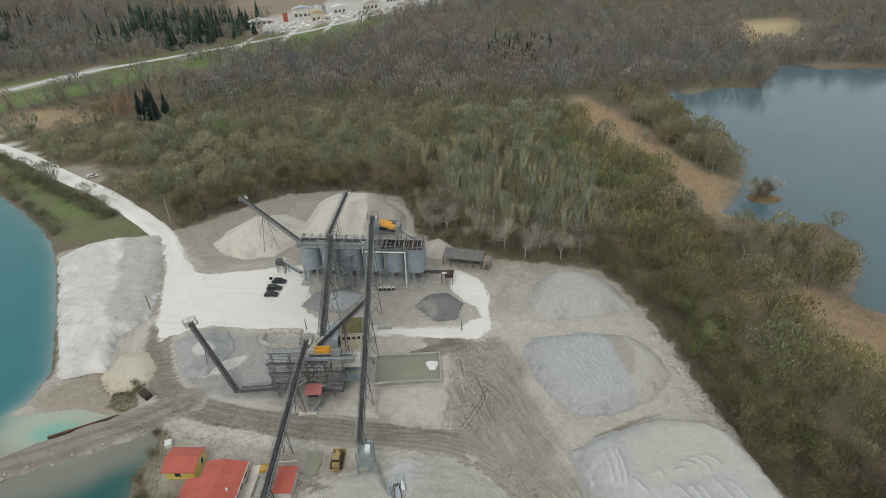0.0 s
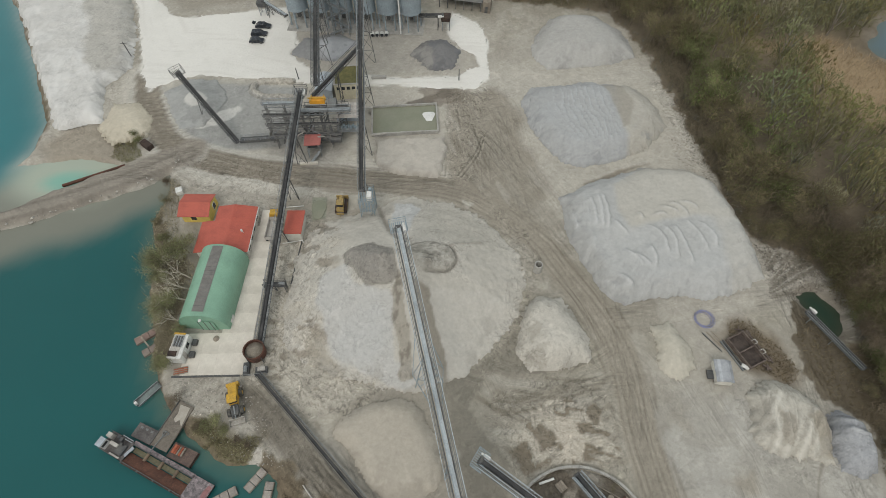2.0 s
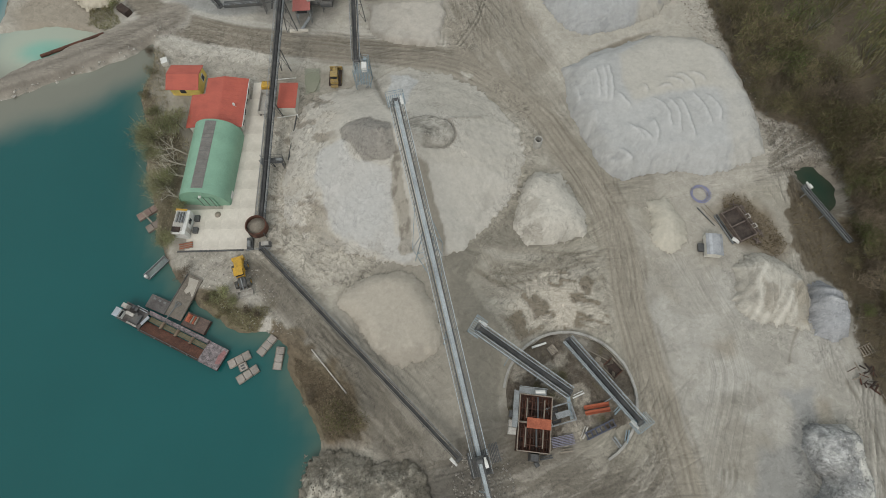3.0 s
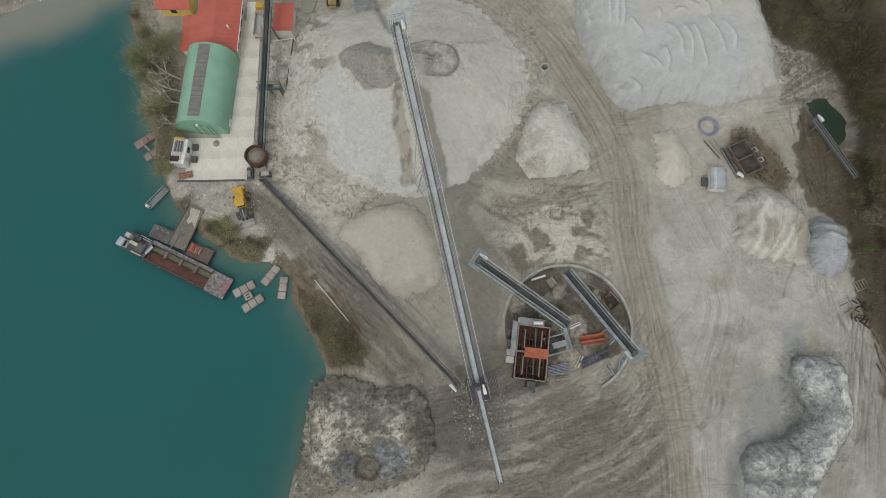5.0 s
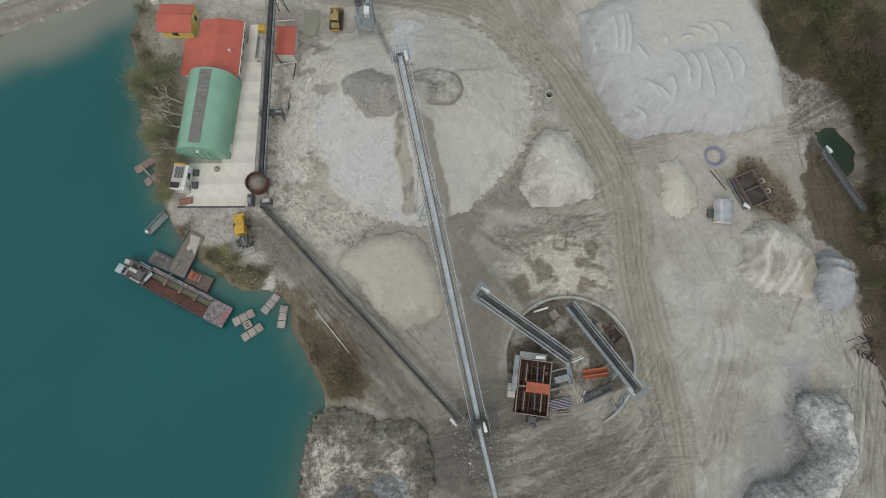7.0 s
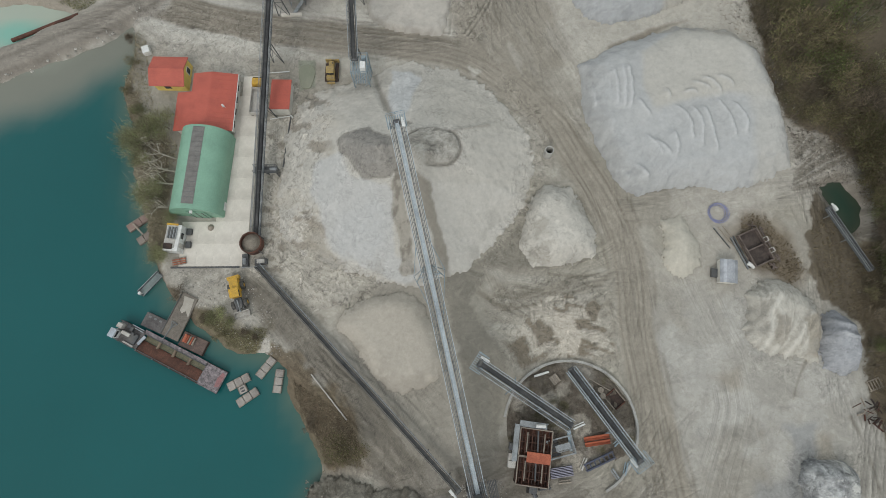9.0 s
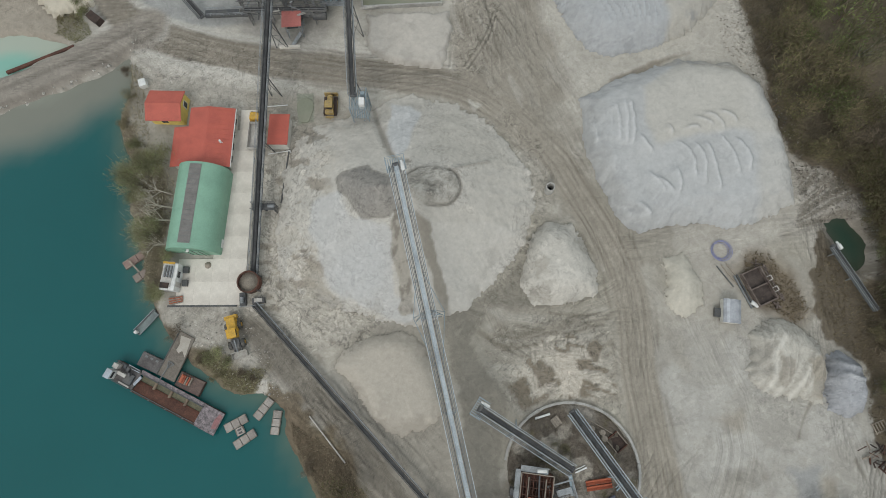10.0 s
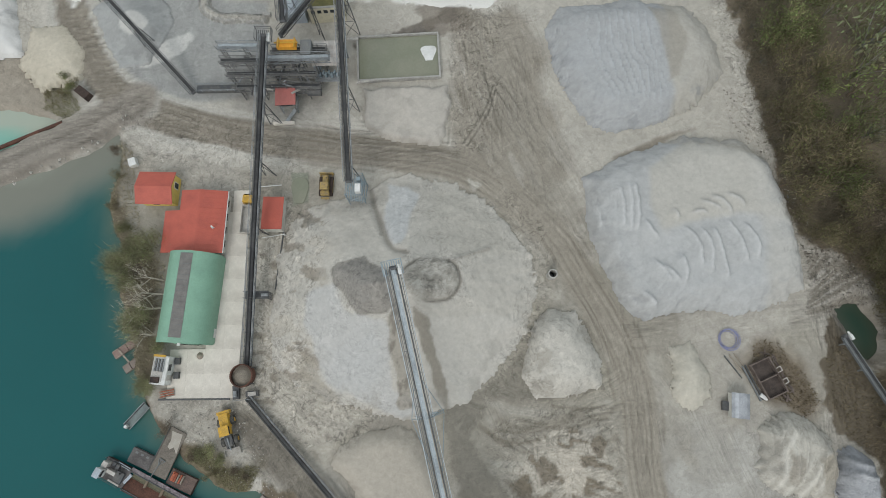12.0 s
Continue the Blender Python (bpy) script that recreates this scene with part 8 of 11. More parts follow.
hut = thing("control_hut", pose(-30.8, 98.4, 0, 0, 0, 3), "small control hut with a faded red roof on a steel stand", "hut")
part("roof", Shape().box(0, 0, 4.3, 3.9, 3.9, 0.14), surface("faded_red_sheet", (0.46, 0.15, 0.13), (0.38, 0.14, 0.12), 0.7, 0, 0.5, 6, 0.2), hut)
part("cabin", Shape().box(0, 0, 3.0, 3.0, 3.0, 1.3), PLANT_STEEL, hut)
for sy in (-1.66,):
    part("window", Shape().box(0, sy + 0.12, 3.2, 2.2, 0.06, 0.8), GLASS_DARK, hut)
for sx in (-1.5, 1.5):
    part("support", lattice_leg(Shape(), ((sx, -1.5, -0.2), (sx, 1.5, -0.2)), ((sx, -1.4, 3.0), (sx, 1.4, 3.0)), 0.14, 2), STEEL, hut)
part("stair", Shape().beam((-1.0, -3.4, 0.0), (1.4, -1.9, 2.2), 0.8, 0.12), STEEL, hut)
beam_ob = solid("concrete_beam", Shape().box(0, 0, 0, 4.2, 0.6, 0.5), PALE_CONCRETE, pose(-32.0, 94.6, 0, 0, 0, 2), "pale concrete beam lying by the control hut", "beam")

# settling basin
basin = thing("settling_basin", pose(-9.3, 108.6, 0, 0, 0, 2.5), "rectangular settling basin full of silty green water", "basin")
for x, y, sx, sy in ((0, -4.9, 16.8, 0.35), (0, 4.9, 16.8, 0.35), (-8.25, 0, 0.35, 9.5), (8.25, 0, 0.35, 9.5)):
    part("wall", Shape().box(x, y, -0.3, sx, sy, 1.3), CONCRETE, basin)
part("water", Shape().box(0, 0, -0.2, 16.1, 9.4, 0.7), POOL, basin, "still silty green water")
s = Shape()
s.put([(6.2 + 1.4 * math.cos(a) * (1 + 0.3 * math.sin(3 * a)), 0.6 + 2.2 * math.sin(a) * (1 + 0.25 * math.cos(2 * a)), 0.512) for a in np.linspace(0, 2 * math.pi, 18, endpoint=False)]
      + [(6.4, 0.6, 0.75)], [(i, (i + 1) % 18, 18) for i in range(18)])
part("foam", s, WHITE_PAINT, basin, "patch of white foam")
part("inlet", Shape().beam((-10.2, 4.4, 1.2), (-8.0, 4.4, 1.0), 0.5, 0.3).beam((-8.6, -5.4, 0.9), (-4.6, -5.0, 1.0), 0.4, 0.25), TARP, basin)

green = thing("flat_roofed_workshop", pose(-24.0, 121.0, 0, 0, 0, 3), "cream workshop with a mossy flat roof", "building")
for x, y, sx, sy in ((0, -3.6, 7.2, 0.3), (0, 3.6, 7.2, 0.3), (-3.45, 0, 0.3, 6.9), (3.45, 0, 0.3, 6.9)):
    part("wall", Shape().box(x, y, -0.2, sx, sy, 4.9), CREAM, green)
part("roof", Shape().box(0, 0, 4.4, 7.0, 7.0, 0.25), MOSS_ROOF, green, "flat roof overgrown with moss")
part("parapet", Shape().box(0, -3.6, 4.72, 7.4, 0.4, 0.15).box(3.5, 0, 4.72, 0.4, 6.8, 0.15).box(-3.5, 0, 4.72, 0.4, 6.8, 0.15).box(0, 3.6, 4.72, 7.4, 0.4, 0.15), CONCRETE, green)
for i in range(5):
    part("window", Shape().box(-2.6 + 1.3 * i, -3.76, 3.1, 0.8, 0.06, 0.9), GLASS_DARK, green)
part("door", Shape().box(3.62, -1.2, 0, 0.06, 1.2, 2.2), DARK_STEEL, green)
tank = thing("sheet_metal_shed", pose(-30.6, 120.6, 0, 0, 0, 3), "pale blue sheet metal shed below a conveyor", "shed")
part("body", Shape().box(0, 0, -0.2, 4.4, 7.0, 3.0), BLUE_SHEET, tank)
part("roof", Shape().extrude([(-2.3, 2.8), (2.3, 2.8), (0, 3.5)], -3.6, 3.6), BLUE_SHEET, tank)
for i, x in enumerate((-16.6, -36.8)):
    solid("concrete_block", Shape().box(0, 0, 0, 4.0 if i == 0 else 1.6, 0.8, 0.9), CONCRETE, pose(x, 125.0 if i == 0 else 119.0, -0.1), "grey concrete block by the workshop", "block")
BUND = curved([(-40, 124.6), (-46, 125), (-49.8, 124.6), (-50.4, 121), (-47.4, 118.8), (-42, 118.4), (-37.6, 118.2)])
X, Y = np.meshgrid(np.arange(-53, -35, 0.3), np.arange(116, 128, 0.3))
away = along(X, Y, BUND)[0] + frayed(X, Y, 1.6, 1.0, 73)
C = over(pigments(X, Y), soft(away - 0.6, 0.3), (0.43, 0.405, 0.355), 0.8)
C = over(C, soft(np.abs(away - 1.1) - 0.2, 0.2), (0.24, 0.22, 0.185), 0.6)
bund = new("earth_bund", lattice("earth_bund", X, Y, 1.3 * soft(away - 0.7, 1.0) + 0.2 * (cloudy(X, Y, 1.2, 76) - 0.5) - 0.1, C, RUBBLE, away < 1.6))
tagged(bund, "low bent bank of pale pushed up earth", "bank", kind="stuff")

shed = thing("open_shed", pose(7.6, 157.6, 0, 0, 0, -14), "long open shed with a dark sheet roof", "shed")
part("roof", Shape().put([(-7.2, -2.6, 3.0), (6.0, -2.6, 3.0), (6.0, 2.6, 3.8), (-7.2, 2.6, 3.8), (-7.2, -2.6, 3.12), (6.0, -2.6, 3.12), (6.0, 2.6, 3.92), (-7.2, 2.6, 3.92)],
                         [(3, 2, 1, 0), (4, 5, 6, 7), (0, 1, 5, 4), (1, 2, 6, 5), (2, 3, 7, 6), (3, 0, 4, 7)]), surface("dark_fibre_roof", (0.13, 0.13, 0.13), (0.2, 0.19, 0.17), 0.85, 0, 0.5, 5, 0.25), shed)
part("wall", Shape().box(-0.6, 2.4, -0.2, 13, 0.2, 3.7), DARK_STEEL, shed)
for i in range(6):
    part("post", Shape().beam((-7 + 2.5 * i, -2.3, -0.2), (-7 + 2.5 * i, -2.3, 3.0), 0.2), DARK_STEEL, shed)
part("brick_room", Shape().box(7.3, -0.8, -0.2, 2.2, 3.4, 3.6), WOOD, shed)
part("door", Shape().box(7.3, -2.53, 0, 0.9, 0.06, 2.0), DARK_STEEL, shed)


# ---- buildings by the west lake ----
slab = thing("concrete_yard", pose(0, 0, 0), "pale dusty concrete yard beside the hall", "pavement", kind="structure")
PLATE = Shape().box(0, 0, 0, 3.19, 4.32, 0.16).mesh("slab", PALE_CONCRETE)
for i in range(4):
    for j in range(9):
        x, y = -49.0 + 3.2 * i, 43.9 + 4.33 * j
        if (j > 1 and i < 2) or (j > 7 and i < 3):
            continue
        ob = part("slab", PLATE, PALE_CONCRETE, slab)
        ob.location = (x, y, 0.02 + 0.003 * ((i * 3 + j) % 3))
part("kerb", Shape().box(-45.6, 41.55, -0.1, 12.9, 0.3, 0.3), DARK_STEEL, slab)

hall = thing("arched_hall", pose(-46.9, 59.5, 0, 0, 0, -3.6), "pale green arched sheet metal hall with a grey skylight strip", "hall")
R, W2, RISE, LEN = 0, 4.75, 5.0, 16.4


def arch(k, grow=0.0):
    """A point of the hall's arch, k from -1 to 1."""
    a = k * math.pi / 2
    return ((W2 + grow) * math.sin(a), 1.0 + (RISE + grow) * max(0, math.cos(a)) ** 0.8 if abs(k) < 1 else 1.0)


n = 36
for i in range(n):
    k0, k1 = -1 + 2 * i / n, -1 + 2 * (i + 1) / n
    (x0, z0), (x1, z1) = arch(k0), arch(k1)
    (u0, w0), (u1, w1) = arch(k0, -0.12), arch(k1, -0.12)
    if i % 3 == 0:
        s = Shape()
    s.put([(x0, -LEN / 2, z0), (x1, -LEN / 2, z1), (x1, LEN / 2, z1), (x0, LEN / 2, z0), (u0, -LEN / 2, w0), (u1, -LEN / 2, w1), (u1, LEN / 2, w1), (u0, LEN / 2, w0)],
          [(0, 1, 2, 3), (7, 6, 5, 4), (0, 4, 5, 1), (3, 2, 6, 7)])
    if i % 3 == 2:
        part("roof_sheet", s, GREEN_SHEET, hall)
s = Shape()
for i in range(6):
    (x0, z0), (x1, z1) = arch(-0.15 + 0.05 * i, 0.05), arch(-0.15 + 0.05 * (i + 1), 0.05)
    s.put([(x0, -LEN / 2 + 0.9, z0), (x1, -LEN / 2 + 0.9, z1), (x1, LEN / 2 - 0.5, z1), (x0, LEN / 2 - 0.5, z0)], [(0, 1, 2, 3)])
skylight = part("skylight", s, GREY_SHEET, hall, "grey ribbed skylight strip")
for j in range(16):
    y = -LEN / 2 + 1.2 + j * 0.98
    s = Shape()
    for i in range(6):
        (x0, z0), (x1, z1) = arch(-0.15 + 0.05 * i, 0.09), arch(-0.15 + 0.05 * (i + 1), 0.09)
        s.beam((x0, y, z0), (x1, y, z1), 0.06, 0.04)
    part("batten", s, GREY_GRATE, skylight)
for sy in (-1, 1):
    prof = [arch(-1 + 2 * i / 20, -0.15) for i in range(21)] + [(W2 - 0.15, -0.2), (-W2 + 0.15, -0.2)]
    part("gable", Shape().extrude(prof, sy * (LEN / 2 - 0.2) - 0.1, sy * (LEN / 2 - 0.2) + 0.1), GREEN_SHEET, hall)
for sx in (-1, 1):
    part("wall", Shape().box(sx * (W2 - 0.08), 0, -0.2, 0.2, LEN - 0.4, 1.25), GREEN_SHEET, hall)
door = part("sliding_door", Shape().box(0.6, -LEN / 2 - 0.02, 0, 3.6, 0.1, 3.6), GREEN_SHEET, hall, "green sliding door")
for i in range(3):
    part("door_rib", Shape().box(-0.6 + 1.2 * i, -LEN / 2 - 0.1, 0, 0.1, 0.08, 3.6), DARK_STEEL, door)
part("lamp", Shape().box(0.2, -LEN / 2 - 0.2, 4.2, 0.5, 0.5, 0.25), WHITE_PAINT, hall)
part("side_door", Shape().box(W2 + 0.06, -LEN / 2 + 2.2, 0, 0.08, 1.6, 1.1), WHITE_PAINT, hall)


office = thing("office_building", pose(-47.0, 73.6, 0, 0, 0, -1.5), "low office building with a red sheet roof and pale walls", "house")
part("wall", Shape().box(5.2, 0.3, -0.2, 0.3, 11.2, 2.9), WHITE_WALL, office)
part("wall", Shape().box(-5.4, -1.8, -0.2, 0.3, 7.0, 2.4), WHITE_WALL, office)
part("wall", Shape().box(0, -5.2, -0.2, 10.4, 0.3, 2.4), WHITE_WALL, office)
part("wall", Shape().box(1.2, 5.8, -0.2, 7.8, 0.3, 2.9).box(-2.6, 4.0, -0.2, 0.3, 3.6, 2.9).box(-4.0, 2.2, -0.2, 2.8, 0.3, 2.4), WHITE_WALL, office)
roof = Shape()
roof.put([(5.7, -5.7, 2.6), (0.9, -5.7, 3.5), (0.9, 6.3, 3.5), (5.7, 6.3, 2.6), (5.7, -5.7, 2.74), (0.9, -5.7, 3.64), (0.9, 6.3, 3.64), (5.7, 6.3, 2.74)],
         [(0, 1, 2, 3), (7, 6, 5, 4), (0, 4, 5, 1), (2, 6, 7, 3), (3, 7, 4, 0)])
part("roof", roof, RED_ROOF, office, "red sheet roof slope")
roof = Shape()
roof.put([(-3.0, -5.7, 2.75), (0.9, -5.7, 3.5), (0.9, 6.3, 3.5), (-3.0, 6.3, 2.75), (-3.0, -5.7, 2.89), (0.9, -5.7, 3.64), (0.9, 6.3, 3.64), (-3.0, 6.3, 2.89)],
         [(0, 1, 2, 3), (7, 6, 5, 4), (0, 4, 5, 1), (2, 6, 7, 3), (3, 7, 4, 0)])
roof.put([(-6.0, -5.7, 2.2), (-3.0, -5.7, 2.75), (-3.0, 2.4, 2.75), (-6.0, 2.4, 2.2), (-6.0, -5.7, 2.34), (-3.0, -5.7, 2.89), (-3.0, 2.4, 2.89), (-6.0, 2.4, 2.34)],
         [(0, 1, 2, 3), (7, 6, 5, 4), (0, 4, 5, 1), (2, 6, 7, 3), (3, 7, 4, 0)])
part("roof", roof, RED_ROOF, office, "red sheet roof slope")
part("gutter", Shape().beam((5.78, -5.7, 2.62), (5.78, 6.3, 2.62), 0.14), WHITE_PAINT, office)
for i in range(4):
    part("window", Shape().box(5.38, -3.6 + 2.6 * i, 1.0, 0.08, 1.3, 1.1), GLASS_DARK, office)
part("antenna", Shape().beam((4.0, -1.0, 2.9), (4.0, -1.0, 4.0), 0.08).tube((4.0, -1.0, 4.0), (3.8, -1.2, 4.05), 0.35, n=10), WHITE_PAINT, office)
for i in range(12):
    part("roof_seam", Shape().beam((5.6, -5.2 + i, 2.78), (0.9, -5.2 + i, 3.66), 0.04, 0.02), RED_ROOF, office)

cottage = thing("yellow_house", pose(-54.9, 80.6, 0, 0, 0, -2), "small yellow rendered house with a red roof", "house")
for sy in (-2.6, 2.6):
    part("wall", Shape().box(0, sy, -0.2, 6.0, 0.3, 2.8), YELLOW_WALL, cottage)
for sx in (-3.0, 3.0):
    part("gable_wall", Shape().put([(sx - 0.15, -2.7, -0.2), (sx - 0.15, 2.7, -0.2), (sx - 0.15, 2.7, 2.6), (sx - 0.15, 0, 3.5), (sx - 0.15, -2.7, 2.6),
                                    (sx + 0.15, -2.7, -0.2), (sx + 0.15, 2.7, -0.2), (sx + 0.15, 2.7, 2.6), (sx + 0.15, 0, 3.5), (sx + 0.15, -2.7, 2.6)],
                                   [(0, 1, 2, 3, 4), (9, 8, 7, 6, 5), (0, 5, 6, 1), (1, 6, 7, 2), (2, 7, 8, 3), (3, 8, 9, 4), (4, 9, 5, 0)]), YELLOW_WALL, cottage)
for k in (-1, 1):
    part("roof", Shape().put([(-3.7, k * 3.2, 2.5), (3.3, k * 3.2, 2.5), (3.3, 0, 3.6), (-3.7, 0, 3.6), (-3.7, k * 3.2, 2.64), (3.3, k * 3.2, 2.64), (3.3, 0, 3.74), (-3.7, 0, 3.74)],
                             [(0, 1, 2, 3), (7, 6, 5, 4), (0, 4, 5, 1), (1, 5, 6, 2), (2, 6, 7, 3), (3, 7, 4, 0)]), RED_ROOF, cottage)
gable_w = part("window", Shape().box(3.18, 0.8, 0.8, 0.08, 1.3, 1.6), WHITE_PAINT, cottage)
part("pane", Shape().box(3.24, 0.8, 0.95, 0.04, 1.0, 1.3), GLASS_DARK, gable_w)
part("window", Shape().box(-0.5, -2.78, 0.9, 1.2, 0.06, 1.1), GLASS_DARK, cottage)

booth = thing("weighbridge_booth", pose(-32.6, 75.3, 0, 0, 0, -1.5), "small booth with a red flat roof beside the conveyor", "booth")
part("roof", Shape().box(0, 0.1, 2.5, 3.9, 6.3, 0.14), RED_ROOF, booth)
for x, y, sx, sy in ((0, 3.0, 3.4, 0.2), (1.6, 0, 0.2, 5.8), (-1.6, 0, 0.2, 5.8), (0, -2.9, 3.4, 0.2)):
    part("wall", Shape().box(x, y, -0.2, sx, sy, 2.7), WHITE_WALL, booth)
part("barrier", Shape().beam((-2.2, -4.4, 0.9), (2.0, -3.6, 0.9), 0.14).beam((2.0, -3.6, -0.1), (2.0, -3.6, 1.0), 0.2), WHITE_PAINT, booth)
solid("white_pole", Shape().beam((-3, 0, 0.15), (1.4, 0.3, 0.15), 0.16), WHITE_PAINT, pose(-33.2, 81.4, 0), "white pole lying on the mud", "pole")
solid("puddle", Shape().prism([(1.6 * math.cos(a) * (1 + 0.15 * math.sin(3 * a)), 3.0 * math.sin(a) * (1 + 0.1 * math.cos(2 * a))) for a in np.linspace(0, 2 * math.pi, 24, endpoint=False)], -0.1, 0.11),
      POOL, pose(-28.3, 80.6, 0), "grey green puddle in the yard", "puddle")
solid("drain_pipe", Shape().tube((0, 0, 0.2), (-1.0, -11, 0.2), 0.14, n=8), DARK_STEEL, pose(-31.0, 72.2, 0), "dark pipe lying along the heap", "pipe")
solid("white_box", Shape().box(0, 0, 0, 1.4, 1.6, 1.2), WHITE_PAINT, pose(-61.2, 86.6, -0.1, 0, 0, 20), "white metal box on the bank", "box")
solid("rusty_box", Shape().box(0, 0, 0, 3.2, 1.7, 1.3, 0, 0.94), DARK_RUST, pose(-72.9, 101.6, -0.1, 0, 0, -38), "dark rusty steel box by the causeway", "box")
solid("suction_pipe", Shape().tube((0, 0, 0), (13.5, 5.6, 0.5), 0.4, n=10), RUST, pose(-90.5, 90.2, -0.9), "rusty pipe leading into the shallow water", "pipe")


# ---- vehicles ----
def wheel(parent, x, y, r, w, rim=STEEL):
    t = part("wheel", Shape().tube((x - w / 2, y, r), (x + w / 2, y, r), r, n=16), TYRE, parent)
    part("rim", Shape().tube((x - w / 2 - 0.02, y, r), (x + w / 2 + 0.02, y, r), r * 0.5, n=10), rim, t)


truck = thing("tipper_truck", pose(-37.5, 75.4, 0, 0, 0, -2), "tipper truck with a yellow cab and an empty grey skip", "truck")
part("chassis", Shape().box(0, 0.2, 0.6, 1.0, 7.0, 0.35), DARK_STEEL, truck)
cab = part("cab", Shape().box(0, 3.0, 0.8, 2.3, 1.7, 1.1).box(0, 2.9, 1.9, 2.2, 1.5, 0.8, 0, 0.88), YELLOW, truck)
part("windscreen", Shape().box(0, 3.76, 1.95, 1.8, 0.06, 0.6), GLASS_DARK, cab)
part("headlight", Shape().box(-0.8, 3.87, 1.0, 0.3, 0.05, 0.2), WHITE_PAINT, cab)
part("headlight", Shape().box(0.8, 3.87, 1.0, 0.3, 0.05, 0.2), WHITE_PAINT, cab)
part("skip_floor", Shape().box(0, -0.9, 1.0, 2.2, 5.2, 0.1), TARP, truck)
for sx in (-1.12, 1.12):
    part("skip_side", Shape().box(sx, -0.9, 1.05, 0.1, 5.3, 1.0), TARP, truck)
part("tailboard", Shape().box(0, -3.5, 1.05, 2.2, 0.1, 1.0), TARP, truck)
part("headboard", Shape().box(0, 1.7, 1.05, 2.2, 0.1, 1.3), TARP, truck)
for y in (2.7, -1.6, -2.9):
    for sx in (-1.0, 1.0):
        wheel(truck, sx, y, 0.5, 0.35)

loader = thing("wheel_loader", pose(-38.7, 36.1, 0, 0, 0, 196), "yellow wheel loader with its bucket lowered", "loader")
part("rear_body", Shape().box(0, -1.9, 0.9, 1.7, 2.6, 1.2, 0, 0.92), YELLOW, loader)
part("counterweight", Shape().box(0, -3.3, 0.8, 2.2, 0.6, 1.0), YELLOW, loader)
lc = part("cab", Shape().box(0, -0.2, 1.1, 1.5, 1.5, 0.9), YELLOW, loader)
part("roof", Shape().box(0, -0.2, 2.9, 1.7, 1.7, 0.14), YELLOW, lc)
part("window", Shape().box(0, -0.2, 2.0, 1.4, 1.4, 0.9), GLASS_DARK, lc)
part("front_frame", Shape().box(0, 1.6, 0.8, 1.1, 2.0, 0.9), DARK_STEEL, loader)
for sx in (-0.6, 0.6):
    part("lift_arm", Shape().beam((sx, 0.9, 1.7), (sx, 3.0, 0.8), 0.22, 0.36), DARK_STEEL, loader)
part("tilt_ram", Shape().tube((0, 1.0, 2.0), (0, 3.2, 1.4), 0.12, n=8), STEEL, loader)
part("bucket", Shape().box(0, 3.05, 0.0, 2.8, 0.14, 1.1).box(0, 3.7, 0.0, 2.8, 1.2, 0.1).box(-1.36, 3.6, 0.05, 0.1, 1.0, 0.8).box(1.36, 3.6, 0.05, 0.1, 1.0, 0.8).box(0, 3.5, 0.1, 2.6, 0.9, 0.35),
     surface("worn_bucket_steel", (0.42, 0.4, 0.36), (0.28, 0.26, 0.23), 0.6, 0.1, 1.0, 8, 0.3), loader, "worn pale bucket with some dirt in it")
for y in (-1.7, 1.6):
    for sx in (-1.15, 1.15):
        wheel(loader, sx, y, 0.75, 0.6, YELLOW)

dozer = thing("bulldozer", pose(-23.1, 81.2, 0, 0, 0, -1), "dusty yellow tracked bulldozer with a raised blade", "bulldozer")
for sx in (-1.0, 1.0):
    prof = [(-2.0, 0.35), (-1.7, 0.0), (1.5, 0.0), (2.0, 0.4), (1.8, 0.9), (-1.7, 0.9)]
    s = Shape()
    s.put([(sx - 0.3, y, z) for y, z in prof] + [(sx + 0.3, y, z) for y, z in prof], [tuple(range(5, -1, -1)), tuple(range(6, 12))] + [(i, (i + 1) % 6, 6 + (i + 1) % 6, 6 + i) for i in range(6)])
    t = part("track", s, DARK_RUST, dozer)
    part("track_frame", Shape().box(sx * 1.0, 0, 0.25, 0.66, 2.6, 0.35), DUSTY_YELLOW, t)
part("hood", Shape().box(0, 0.9, 0.9, 1.0, 1.9, 0.9, 0, 0.92), DUSTY_YELLOW, dozer)
dc = part("cab", Shape().box(0, -0.6, 0.9, 1.4, 1.4, 0.8), DUSTY_YELLOW, dozer)
part("roof", Shape().box(0, -0.6, 2.6, 1.5, 1.5, 0.12), DUSTY_YELLOW, dc)
part("window", Shape().box(0, -0.6, 1.7, 1.25, 1.25, 0.9), GLASS_DARK, dc)
part("tank", Shape().box(0, -1.7, 0.9, 1.6, 0.7, 0.8), DUSTY_YELLOW, dozer)
part("blade", Shape().box(0, 2.5, 0.1, 2.7, 0.18, 1.1).box(0, 2.42, 0.3, 2.5, 0.1, 0.2), DUSTY_YELLOW, dozer)
for sx in (-1.15, 1.15):
    part("push_arm", Shape().beam((sx, 0.0, 0.5), (sx, 2.4, 0.4), 0.18), DUSTY_YELLOW, dozer)
part("ripper", Shape().box(0, -2.5, 0.6, 1.6, 0.3, 0.4).beam((0, -2.5, 0.8), (0, -2.6, 0.05), 0.16), DUSTY_YELLOW, dozer)
part("exhaust", Shape().tube((0.3, 1.2, 1.7), (0.3, 1.2, 2.4), 0.07, n=6), DARK_STEEL, dozer)


